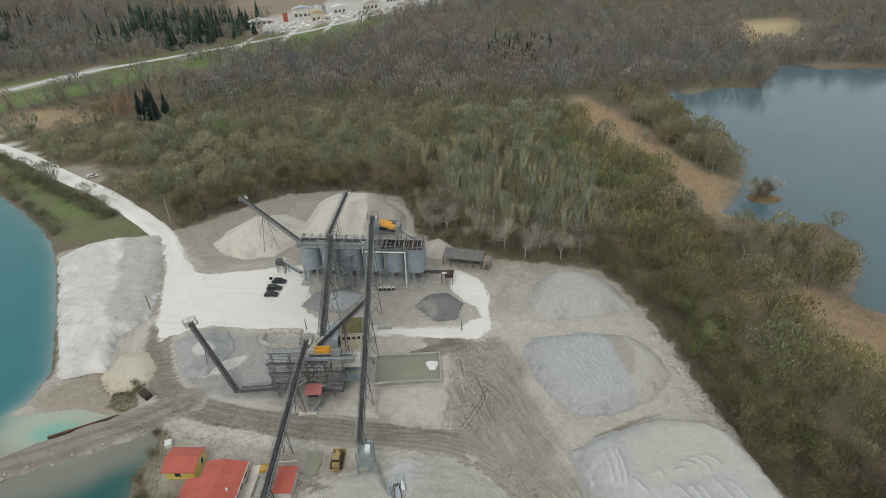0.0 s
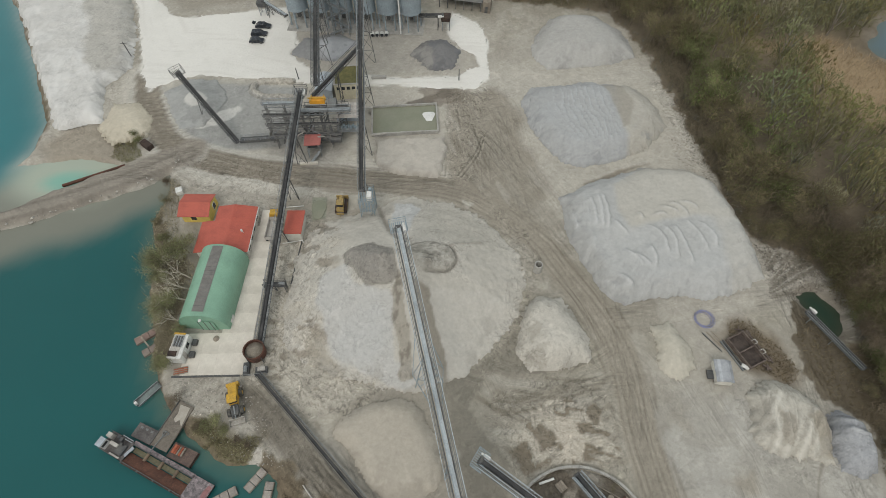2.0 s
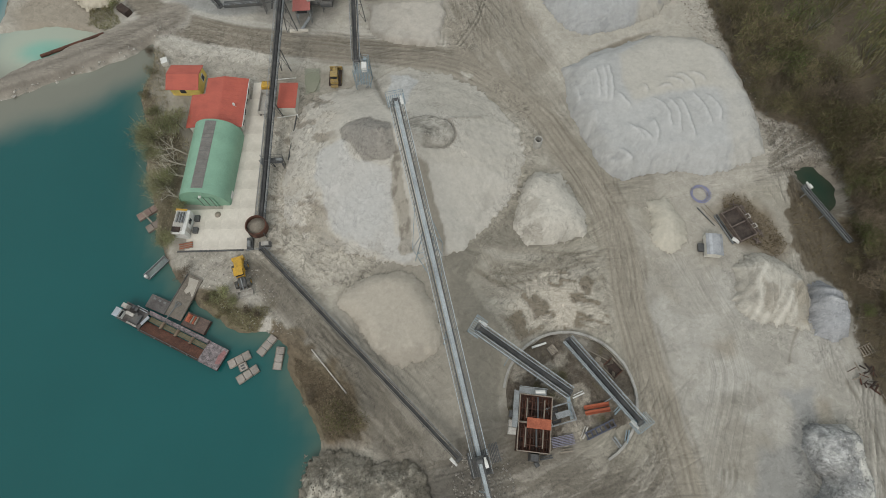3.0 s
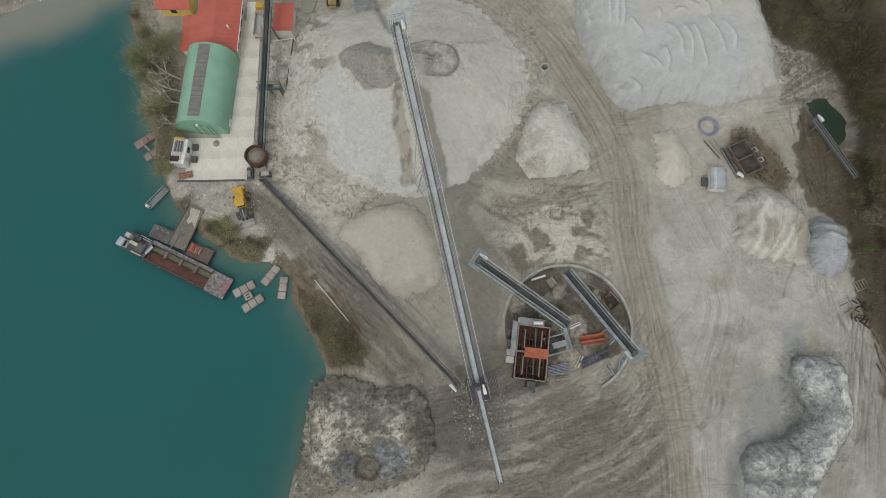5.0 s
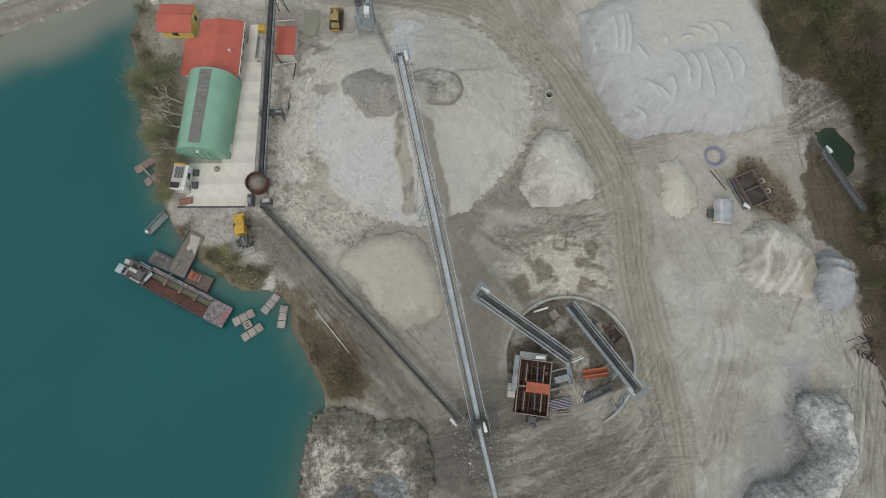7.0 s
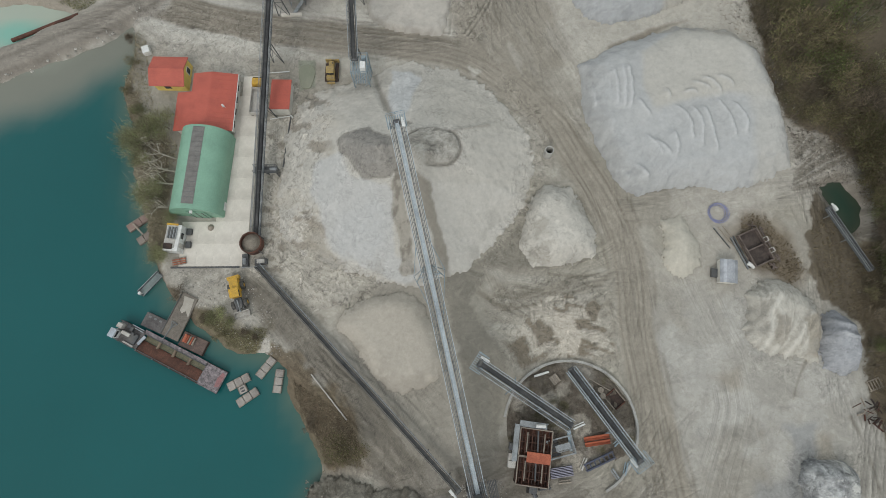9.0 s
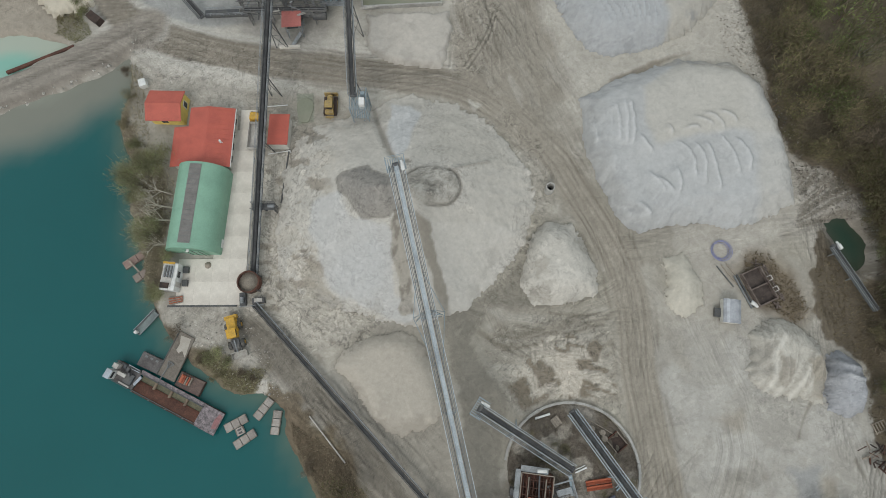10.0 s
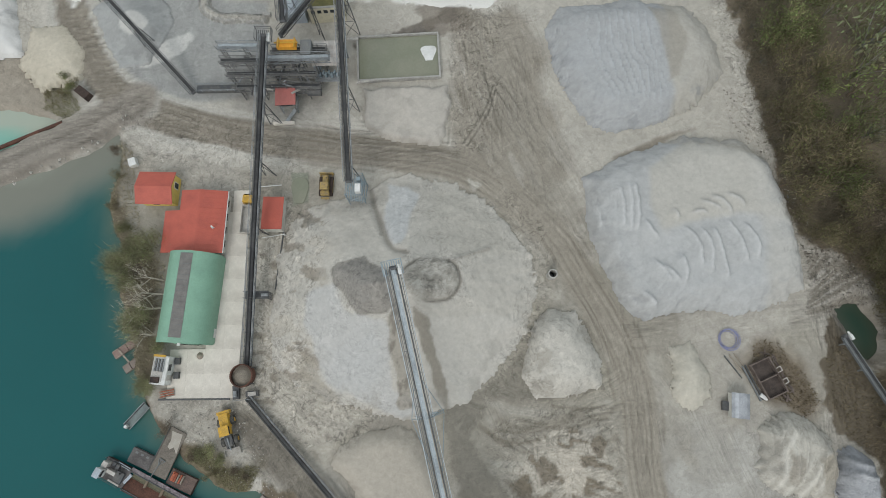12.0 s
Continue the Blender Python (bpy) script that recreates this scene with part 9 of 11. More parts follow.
def car(at, paint, label, long=4.6, estate=False):
    root = thing("car", at, label, "car", "parked cars")
    k = long / 4.6
    prof = [(-2.25 * k, 0.35), (2.2 * k, 0.3), (2.25 * k, 0.62), (1.1 * k, 0.88), (0.45 * k, 1.42), (-1.3 * k, 1.46), (-2.0 * k, 1.0 if not estate else 1.4), (-2.28 * k, 0.8)]
    s = Shape()
    m = len(prof)
    s.put([(x, -0.88, z) for x, z in prof] + [(x, 0.88, z) for x, z in prof], [tuple(range(m)), tuple(range(2 * m - 1, m - 1, -1))] + [(i, m + i, m + (i + 1) % m, (i + 1) % m) for i in range(m)])
    part("body", s, paint, root)
    part("windscreen", Shape().put([(1.08 * k, -0.75, 0.93), (1.08 * k, 0.75, 0.93), (0.5 * k, 0.65, 1.41), (0.5 * k, -0.65, 1.41)], [(0, 1, 2, 3)]), GLASS_DARK, root)
    for sy in (-0.885, 0.885):
        part("side_window", Shape().put([(0.85 * k, sy, 0.92), (0.42 * k, sy, 1.36), (-1.25 * k, sy, 1.38), (-1.7 * k, sy, 0.98)], [(0, 1, 2, 3)]), GLASS_DARK, root)
    part("roof", Shape().box(-0.4 * k, 0, 1.44, 1.5 * k, 1.3, 0.04, 0, 0.95), paint, root)
    for x in (-1.4 * k, 1.4 * k):
        for y in (-0.82, 0.82):
            w = part("wheel", Shape().tube((x, y - 0.1, 0.32), (x, y + 0.1, 0.32), 0.32, n=12), TYRE, root)
            part("rim", Shape().tube((x, y - 0.115, 0.32), (x, y + 0.115, 0.32), 0.18, n=8), STEEL, w)
    for y in (-0.6, 0.6):
        part("headlight", Shape().box(2.2 * k, y, 0.55, 0.08, 0.3, 0.12), WHITE_PAINT, root)
    return root


car(pose(-51.6, 148.8, 0, 0, 0, -4), CAR_BLACK, "black hatchback with its tailgate open, on the white road", 4.6)
car(pose(-52.2, 145.2, 0, 0, 0, -2), CAR_BLACK, "dark blue estate car parked on the white road", 4.7, True)
car(pose(-52.4, 142.0, 0, 0, 0, -3), CAR_BLACK, "small black car parked on the white road", 4.2)
car(pose(-156.0, 235.2, 0, 0, 0, 25), CAR_WHITE, "white estate car parked by the woodland track", 4.8, True)
solid("open_tailgate", Shape().put([(-0.1, -0.7, 1.4), (-0.1, 0.7, 1.4), (-1.0, 0.7, 1.75), (-1.0, -0.7, 1.75)], [(0, 1, 2, 3), (3, 2, 1, 0)]), CAR_BLACK, pose(-53.6, 149.0, 0, 0, 0, -4), "raised black tailgate of a parked car", "tailgate")

cabin = thing("site_cabin", pose(-51.0, 46.7, 0, 0, 0, -6), "white site cabin with clutter on its roof", "cabin")
part("body", Shape().box(0, 0, 0.3, 2.7, 5.0, 2.4), WHITE_PAINT, cabin)
part("roof", Shape().box(-0.3, 0.2, 2.7, 1.9, 4.2, 0.1), TARP, cabin)
for i in range(7):
    part("roof_slat", Shape().box(-0.9 + 0.26 * i, 0.9, 2.8, 0.16, 2.2, 0.12), DARK_STEEL if i % 2 else STEEL, cabin)
part("roof_crate", Shape().box(-0.4, -1.7, 2.8, 1.5, 1.0, 0.3), DARK_RUST, cabin)
part("yellow_board", Shape().box(-0.4, 2.5, 2.6, 2.2, 0.4, 0.16), YELLOW, cabin)
part("window", Shape().box(1.37, 0.6, 1.4, 0.06, 1.1, 0.9), GLASS_DARK, cabin)
part("door", Shape().box(1.37, -1.2, 0.4, 0.06, 0.9, 2.0), TARP, cabin)
for y in (1.6, -0.9):
    solid("steel_bench", Shape().box(0, 0, 0, 0.9, 1.2, 0.7), DARK_STEEL, pose(-48.9, 46.7 + y, 0.15), "grey steel bench by the cabin", "bench")
pallet = thing("timber_stack", pose(-50.3, 42.6, 0, 0, 0, 10), "stack of rust brown timber and pallets", "timber")
for i in range(7):
    part("board", Shape().beam((-1.4, -0.6 + 0.22 * i, 0.3 + 0.05 * (i % 3)), (1.2, -0.5 + 0.2 * i, 0.4), 0.14), ORANGE_RUST if i % 2 else WOOD, pallet)
solid("sand_bag_pile", Shape().tube((0, 0, 0), (0.1, 0, 0.5), 0.7, 0.2, 9), WOOD, pose(-45.0, 49.2, 0.15), "small brown pile of debris on the concrete", "debris")


# ---- boats and rafts ----
barge = thing("dredger_barge", pose(-51.0, 25.4, WATER_Z, 0, 0, -26.4), "long rust brown hopper barge moored at a pier", "barge")
part("hull", Shape().put([(-10.8, -1.6, -0.5), (10.8, -2.0, -0.5), (10.8, 2.0, -0.5), (-10.8, 1.6, -0.5), (-11.2, -1.75, 1.0), (11.2, -2.1, 1.0), (11.2, 2.1, 1.0), (-11.2, 1.75, 1.0)],
                         [(3, 2, 1, 0), (0, 1, 5, 4), (1, 2, 6, 5), (2, 3, 7, 6), (3, 0, 4, 7)]), DARK_RUST, barge)
WORN_DECK = surface("worn_fore_deck", (0.11, 0.098, 0.1), (0.34, 0.29, 0.3), 0.8, 0, 1.6, 5, 0.4)
part("foredeck", Shape().box(9.1, 0, 0.95, 4.2, 4.1, 0.12), WORN_DECK, barge, "blistered dark and pale foredeck")
part("paint_patch", Shape().prism([(10.2, -1.2), (11.0, -0.9), (11.05, 1.5), (10.4, 1.7), (10.0, 0.4)], 1.07, 1.09), surface("faded_pink_paint", (0.33, 0.16, 0.16), (0.2, 0.11, 0.11), 0.8, 0, 1.5, 6, 0.4), barge, "faded pink paint on the foredeck")
part("afterdeck", Shape().box(-8.6, 0, 0.95, 5.0, 3.5, 0.12), DECK, barge)
part("side_deck", Shape().box(0.5, 1.75, 0.95, 13.4, 0.75, 0.12), WORN_DECK, barge)
part("side_deck", Shape().box(0.5, -1.86, 0.95, 13.4, 0.36, 0.12), DARK_RUST, barge)
HOLD_RUST = surface("rust_brown_hold_plate", (0.17, 0.078, 0.052), (0.1, 0.052, 0.04), 0.85, 0.1, 0.8, 6, 0.4)
for x0, x1 in ((-6.1, -2.8), (-2.8, 0.5), (0.5, 3.8), (3.8, 7.0)):
    part("hold_plate", Shape().put([(x0, -1.7, 0.98), (x1, -1.7, 0.98), (x1, 0.15, 0.1), (x0, 0.15, 0.1), (x0, -1.7, 0.9), (x1, -1.7, 0.9), (x1, 0.15, 0.0), (x0, 0.15, 0.0)],
                                   [(0, 1, 2, 3), (7, 6, 5, 4), (0, 4, 5, 1), (2, 6, 7, 3)]), HOLD_RUST, barge)
part("hold_floor", Shape().box(0.5, 0.75, -0.2, 13.2, 1.3, 0.12), DARK_RUST, barge)
OLIVE = surface("olive_trough_sheet", (0.17, 0.16, 0.1), (0.11, 0.105, 0.07), 0.8, 0, 0.8, 6, 0.3)
for i in range(4):
    part("trough", Shape().box(-4.4 + 3.25 * i, 0.75, 0.2, 2.8, 0.8, 0.2).beam((-5.8 + 3.25 * i, 0.36, 0.45), (-3.0 + 3.25 * i, 0.36, 0.45), 0.1).beam((-5.8 + 3.25 * i, 1.14, 0.45), (-3.0 + 3.25 * i, 1.14, 0.45), 0.1), OLIVE, barge, "olive conveyor trough in the hold")
for i in range(3):
    part("cross_beam", Shape().box(-2.8 + 3.25 * i, 0.7, 0.4, 0.28, 1.5, 0.5).box(-2.6 + 3.25 * i, 0.7, 0.5, 0.12, 1.3, 0.3), surface("tan_timber_beam", (0.26, 0.2, 0.14), (0.16, 0.12, 0.09), 0.85) if i == 0 else bpy.data.materials["tan_timber_beam"], barge)
part("coaming", Shape().beam((-6.2, 1.4, 1.12), (7.1, 1.4, 1.12), 0.14, 0.2).beam((-6.2, -1.75, 1.1), (7.1, -1.75, 1.1), 0.12, 0.16), DARK_STEEL, barge)
wh = part("wheelhouse", Shape().box(-10.6, -0.7, 1.05, 1.0, 1.5, 1.9), WHITE_PAINT, barge, "white wheelhouse")
part("window", Shape().box(-10.06, -0.7, 2.0, 0.06, 1.2, 0.6), GLASS_DARK, wh)
part("roof", Shape().box(-10.6, -0.7, 2.95, 1.15, 1.65, 0.1), BLUE_SHEET, wh)
part("cabin_roof", Shape().box(-10.4, 0.9, 1.05, 1.0, 0.9, 1.4).box(-8.9, 0.0, 1.05, 1.7, 0.6, 0.9), TARP, barge)
part("engine_hatch", Shape().box(-7.4, -0.2, 1.05, 1.5, 1.8, 0.6).tube((-7.4, 0.5, 1.6), (-7.4, 0.5, 2.3), 0.2), DARK_STEEL, barge)
part("winch", Shape().tube((-9.2, 1.1, 1.4), (-9.2, 1.7, 1.4), 0.4, n=10).box(-8.4, 1.2, 1.05, 0.6, 0.7, 0.7), DARK_STEEL, barge)
part("ladder", Shape().beam((-8.8, 1.9, 1.3), (-6.4, 1.85, 1.3), 0.12).beam((-8.8, 1.5, 1.3), (-6.4, 1.5, 1.3), 0.12), PALE_STEEL, barge)
part("plank", Shape().beam((-9.0, -1.5, 1.2), (-6.8, -1.55, 1.2), 0.3, 0.08), TARP, barge, "pale gangplank")
part("chute", Shape().beam((-6.3, -0.8, 1.0), (-5.7, 1.0, 1.2), 0.5, 0.2), BLUE_SHEET, barge)
for sy in (-1.7, 1.7):
    part("rail", rail(Shape(), (-11.1, sy, 1.05), (-6.6, sy, 1.05), 0.9, 1.3, 0.05), DARK_STEEL, barge)
for i in range(5):
    part("bollard", Shape().tube((-6 + 3.6 * i, -1.9, 1.05), (-6 + 3.6 * i, -1.9, 1.35), 0.12, n=8), DARK_STEEL, barge)

pier = thing("floating_pier", pose(-50.6, 29.4, WATER_Z, 0, 0, -24), "dark rusty floating pier of steel pontoons", "pier")
part("pontoon", Shape().box(-4.5, 0.2, -0.4, 4.1, 2.6, 1.1), DECK, pier)
part("pontoon", Shape().box(4.1, -0.2, -0.4, 5.0, 2.7, 1.1), surface("brown_pontoon_deck", (0.15, 0.105, 0.088), (0.085, 0.066, 0.06), 0.85, 0, 0.8, 6, 0.35), pier)
part("rub_strake", Shape().beam((6.55, -1.5, 0.55), (6.55, 1.1, 0.55), 0.14, 0.3), DARK_RUST, pier)
for i in range(3):
    part("hatch_lid", Shape().box(-5.6 + 1.1 * i, 0.9, 0.7, 0.5, 0.35, 0.06), GREY_GRATE, pier)
part("machine", Shape().box(2.6, 0.1, 0.7, 0.9, 1.5, 0.5).tube((2.6, -0.5, 1.25), (2.6, 0.7, 1.25), 0.25, n=8), ORANGE_RUST, pier, "orange rusty winch")
for i in range(3):
    part("crate", Shape().box(3.3 + 0.42 * i, 0.05 + 0.06 * i, 0.7, 0.3, 1.5, 0.4), ORANGE_RUST if i == 1 else WOOD, pier)
ramp = thing("pier_ramp", pose(0, 0, 0), "worn timber and steel ramp with sand spilled at its top", "ramp")
part("deck", Shape().put([(-49.1, 37.0, 0.28), (-46.3, 35.6, 0.28), (-49.7, 27.9, -0.42), (-52.9, 29.3, -0.42), (-49.1, 37.0, -0.4), (-46.3, 35.6, -0.4), (-49.7, 27.9, -0.62), (-52.9, 29.3, -0.62)],
                         [(3, 2, 1, 0), (4, 5, 6, 7), (0, 1, 5, 4), (1, 2, 6, 5), (2, 3, 7, 6), (3, 0, 4, 7)]), surface("muddy_ramp_planks", (0.2, 0.178, 0.148), (0.13, 0.112, 0.096), 0.9, 0, 0.5, 5, 0.3), ramp)
part("kerb", Shape().beam((-49.15, 37.0, 0.36), (-52.95, 29.3, -0.34), 0.14, 0.2), DARK_STEEL, ramp)
part("spilled_sand", Shape().put([(-48.9, 36.2, 0.26), (-47.0, 35.5, 0.26), (-47.6, 33.4, 0.08), (-48.0, 32.2, -0.03), (-48.5, 33.4, 0.08), (-49.2, 33.0, 0.03), (-49.6, 33.6, 0.08), (-49.0, 34.6, 0.18)], [tuple(range(7, -1, -1))]), surface("spilled_pale_sand", (0.42, 0.39, 0.34), (0.36, 0.33, 0.28), 0.95, 0, 1, 8, 0.15), ramp, "pale sand on the ramp")
part("mooring_frame", Shape().beam((-50.4, 31.4, -0.05), (-52.4, 28.0, -0.05), 0.14).beam((-50.4, 31.4, -0.05), (-49.8, 31.0, 0.0), 0.14).beam((-50.4, 31.4, -0.05), (-50.9, 31.6, -0.05), 0.14).beam((-50.9, 31.6, -0.05), (-51.0, 30.4, -0.1), 0.12).beam((-49.8, 31.0, -0.05), (-51.0, 30.4, -0.1), 0.12), GREY_GRATE, ramp)

skiff = thing("steel_skiff", pose(-56.1, 38.8, WATER_Z, 0, 0, 49), "narrow grey steel workboat on the water", "boat")
part("hull", Shape().put([(-2.4, -0.6, -0.2), (2.2, -0.6, -0.2), (2.2, 0.6, -0.2), (-2.4, 0.6, -0.2), (-2.6, -0.75, 0.6), (2.5, -0.75, 0.6), (2.5, 0.75, 0.6), (-2.6, 0.75, 0.6)],
                         [(3, 2, 1, 0), (0, 1, 5, 4), (1, 2, 6, 5), (2, 3, 7, 6), (3, 0, 4, 7)]), STEEL, skiff)
part("floor", Shape().box(0, 0, 0.25, 4.6, 1.2, 0.06), surface("green_grey_boat_floor", (0.2, 0.24, 0.23), (0.13, 0.15, 0.15), 0.7), skiff)
part("gunwale", Shape().beam((-2.6, -0.75, 0.62), (2.5, -0.75, 0.62), 0.12).beam((-2.6, 0.75, 0.62), (2.5, 0.75, 0.62), 0.12), STEEL, skiff)
part("outboard", Shape().box(-2.5, 0, 0.3, 0.5, 0.5, 0.8), WHITE_PAINT, skiff)


def raft(at, n, mat, label, cross=False):
    root = thing("pontoon_raft", at, label, "raft", "pontoon rafts at the shore")
    for i in range(n):
        x = (i - (n - 1) / 2) * 1.42
        f = part("float", Shape().box(x, 0, -0.35, 1.3, 1.5, 0.85), mat, root)
        part("edge_board", Shape().beam((x - 0.62, -0.7, 0.52), (x + 0.62, -0.7, 0.52), 0.12, 0.06).beam((x - 0.62, 0.7, 0.52), (x + 0.62, 0.7, 0.52), 0.12, 0.06), WOOD, f)
        if n == 1:
            part("hatch", Shape().box(x - 0.3, 0, 0.5, 0.3, 0.7, 0.06).box(x + 0.25, 0, 0.5, 0.3, 0.7, 0.06), DARK_STEEL, f)
    part("binding", Shape().beam((-n * 0.72, -0.5, 0.2), (n * 0.72, -0.5, 0.2), 0.12).beam((-n * 0.72, 0.5, 0.2), (n * 0.72, 0.5, 0.2), 0.12), DARK_STEEL, root)
    return root


FLOAT = surface("weathered_tan_float", (0.38, 0.345, 0.31), (0.24, 0.215, 0.195), 0.9, 0, 0.9, 6, 0.25, vary=0.15)
raft(pose(-38.2, 20.6, WATER_Z, 0, 0, 28), 3, FLOAT, "raft of three grey concrete floats")
raft(pose(-36.4, 17.9, WATER_Z, 0, 0, 34), 3, FLOAT, "raft of three grey concrete floats")
raft(pose(-37.4, 19.3, WATER_Z - 0.1, 0, 0, 118), 1, FLOAT, "single grey concrete float between rafts")
raft(pose(-33.4, 23.1, WATER_Z, 0, 0, 52), 3, FLOAT, "raft of three grey concrete floats close to the bank")
raft(pose(-31.0, 20.7, WATER_Z, 0, 0, 84), 3, FLOAT, "row of three grey concrete floats close to the bank")
raft(pose(-59.9, 50.6, WATER_Z, 0, 0, 35), 3, surface("rust_stained_float", (0.28, 0.2, 0.17), (0.2, 0.13, 0.11), 0.85), "rust stained row of floats among the bushes")
raft(pose(-57.7, 48.0, WATER_Z, 0, 0, 36), 3, surface("brown_grey_float", (0.26, 0.22, 0.19), (0.19, 0.14, 0.12), 0.85), "rust stained row of floats among the bushes")
solid("gangplank", Shape().beam((-1.2, 1.0, 0.8), (1.0, -1.2, 0.8), 0.3, 0.12), WOOD, pose(-59.4, 49.4, WATER_Z), "grey plank laid between two rafts", "plank")
solid("lying_pipe", Shape().tube((-24.8, 21.9, 0.25), (-18.2, 14.0, 0.25), 0.13, n=8), TARP, pose(0, 0, 0), "long pale pipe lying on the scrubby bank", "pipe")


# ---- round pit with the old hopper plant ----
PIT = (21.0, 12.3)
pit = thing("ring_wall", pose(PIT[0], PIT[1], 0), "worn curved concrete ring wall around the old plant", "wall")
for i in range(27):
    a0 = radians(-62 + i * 8.6)
    if a0 > radians(172):
        break
    r = 11.4
    p = [(r * math.cos(a), r * math.sin(a)) for a in (a0, a0 + radians(8.5))]
    q = [((r + 0.42) * math.cos(a), (r + 0.42) * math.sin(a)) for a in (a0 + radians(8.5), a0)]
    part("wall_block", Shape().prism(p + q, -0.4, 0.5 + 0.1 * math.sin(i * 2.1)), CONCRETE, pit)
n = 40
X, Y = np.meshgrid(np.linspace(-11.6, 11.6, 90), np.linspace(-11.6, 11.6, 90))
rr = np.hypot(X, Y)
Z = 0.16 + 0.25 * (cloudy(X, Y, 3, 81) - 0.3) - 0.5 * soft(11.3 - rr, 0.8) - 0.6 * soft(Y + 7 - 0.3 * X + 2 * cloudy(X, Y, 4, 84), 2)
C = np.ones(X.shape + (3,)) * np.array((0.135, 0.115, 0.092))
C = over(C, np.clip((cloudy(X, Y, 4, 82) - 0.5) * 4, 0, 1), (0.32, 0.295, 0.255), 0.8)
for px0, py0, pr in ((-3.5, 4.5, 2.2), (-1.5, 1.5, 1.8), (1.5, 0.5, 1.6), (-8.5, 4.5, 1.6), (-1, 6.5, 1.5), (0, -6, 2.5), (5, -7.5, 2.0)):
    C = over(C, soft(np.hypot(X - px0, Y - py0) - pr + frayed(X, Y, 2.5, 3.5, 98), 0.35), (0.34, 0.31, 0.26), 0.8)
C = over(C, np.clip((cloudy(X, Y, 2, 83) - 0.57) * 7, 0, 1), (0.1, 0.09, 0.05), 0.8)
floor_ob = new("pit_floor", lattice("pit_floor", X, Y, Z, C, RUBBLE, rr < 11.5))
floor_ob.location = (PIT[0], PIT[1], 0)
tagged(floor_ob, "dark trampled soil inside the ring wall", "soil", kind="stuff")

old = thing("twin_hopper", pose(14.0, 8.0, 0, 0, 0, -8), "rust brown steel twin hopper with open bins", "hopper")
for j, y in enumerate((2.3, -2.3)):
    for x, sx, sy, yy in ((-2.6, 0.16, 4.4, y), (2.6, 0.16, 4.4, y)):
        part("bin_wall", Shape().box(x, yy, 0.4, sx, sy, 3.2), RUST, old)
    for e in (-2.2, 2.2):
        part("bin_wall", Shape().box(0, y + e, 0.4, 5.3, 0.16, 3.2), RUST, old)
    part("bin_floor", Shape().put([(-2.5, y - 2.1, 2.0), (2.5, y - 2.1, 2.0), (2.5, y + 2.1, 2.0), (-2.5, y + 2.1, 2.0), (0, y, 0.8)], [(0, 1, 4), (1, 2, 4), (2, 3, 4), (3, 0, 4)]), RUST, old)
    for i in range(9):
        part("grid_bar", Shape().beam((-2.2 + 0.55 * i, y - 2.1, 3.1), (-2.2 + 0.55 * i, y + 2.1, 3.1), 0.09 + 0.06 * (i % 2)), (DARK_RUST, RUST)[i % 2], old)
    for i in range(3):
        part("cross_bar", Shape().beam((-2.5, y - 1.2 + 1.2 * i, 3.2), (2.5, y - 1.2 + 1.2 * i, 3.2), 0.12), RUST, old)
    part("feed_pipe", Shape().tube((0.3, y + 2.0, 3.4), (0.5, y - 1.4, 3.3), 0.16, n=7), DARK_STEEL, old)
    part("bracket", Shape().beam((-1.4, y - 1.6, 3.3), (-1.4, y + 1.6, 3.3), 0.2, 0.12).beam((1.5, y - 1.6, 3.3), (1.5, y + 1.6, 3.3), 0.2, 0.12), WOOD, old)
    part("rim", Shape().beam((-2.7, y - 2.25, 3.65), (2.7, y - 2.25, 3.65), 0.16).beam((-2.7, y + 2.25, 3.65), (2.7, y + 2.25, 3.65), 0.16).beam((-2.7, y - 2.25, 3.65), (-2.7, y + 2.25, 3.65), 0.16).beam((2.7, y - 2.25, 3.65), (2.7, y + 2.25, 3.65), 0.16), WOOD, old)
part("bridge", Shape().box(0.7, 0.0, 3.6, 4.0, 1.7, 0.16), ORANGE_RUST, old, "orange primer cross bridge")
part("catwalk", rail(Shape().box(-0.6, 5.2, 3.4, 4.6, 1.0, 0.1), (-2.9, 5.7, 3.5), (1.7, 5.7, 3.5)), STEEL, old)
part("catwalk", rail(Shape().box(-3.3, 2.0, 3.4, 0.9, 6.0, 0.1), (-3.7, -1.0, 3.5), (-3.7, 5.0, 3.5)), STEEL, old)
part("motor", Shape().tube((-0.2, 5.1, 3.8), (1.4, 5.3, 3.8), 0.3, n=8), WHITE_PAINT, old)
for y in (1.2, -0.4, -1.6):
    part("side_box", Shape().box(-3.6, y, 1.6, 1.3, 1.1, 1.6), DARK_STEEL if y > 0 else TARP, old)
for sx in (-2.6, 2.6):
    for sy in (-4.4, 0, 4.4):
        part("post", Shape().beam((sx, sy, -0.4), (sx, sy, 3.6), 0.24), DARK_RUST, old)
part("discharge", Shape().box(0.4, -5.3, 1.4, 1.8, 1.4, 1.4, 0, 0.7).tube((0.8, -6.0, 1.0), (1.3, -6.6, 0.9), 0.4), DARK_STEEL, old)

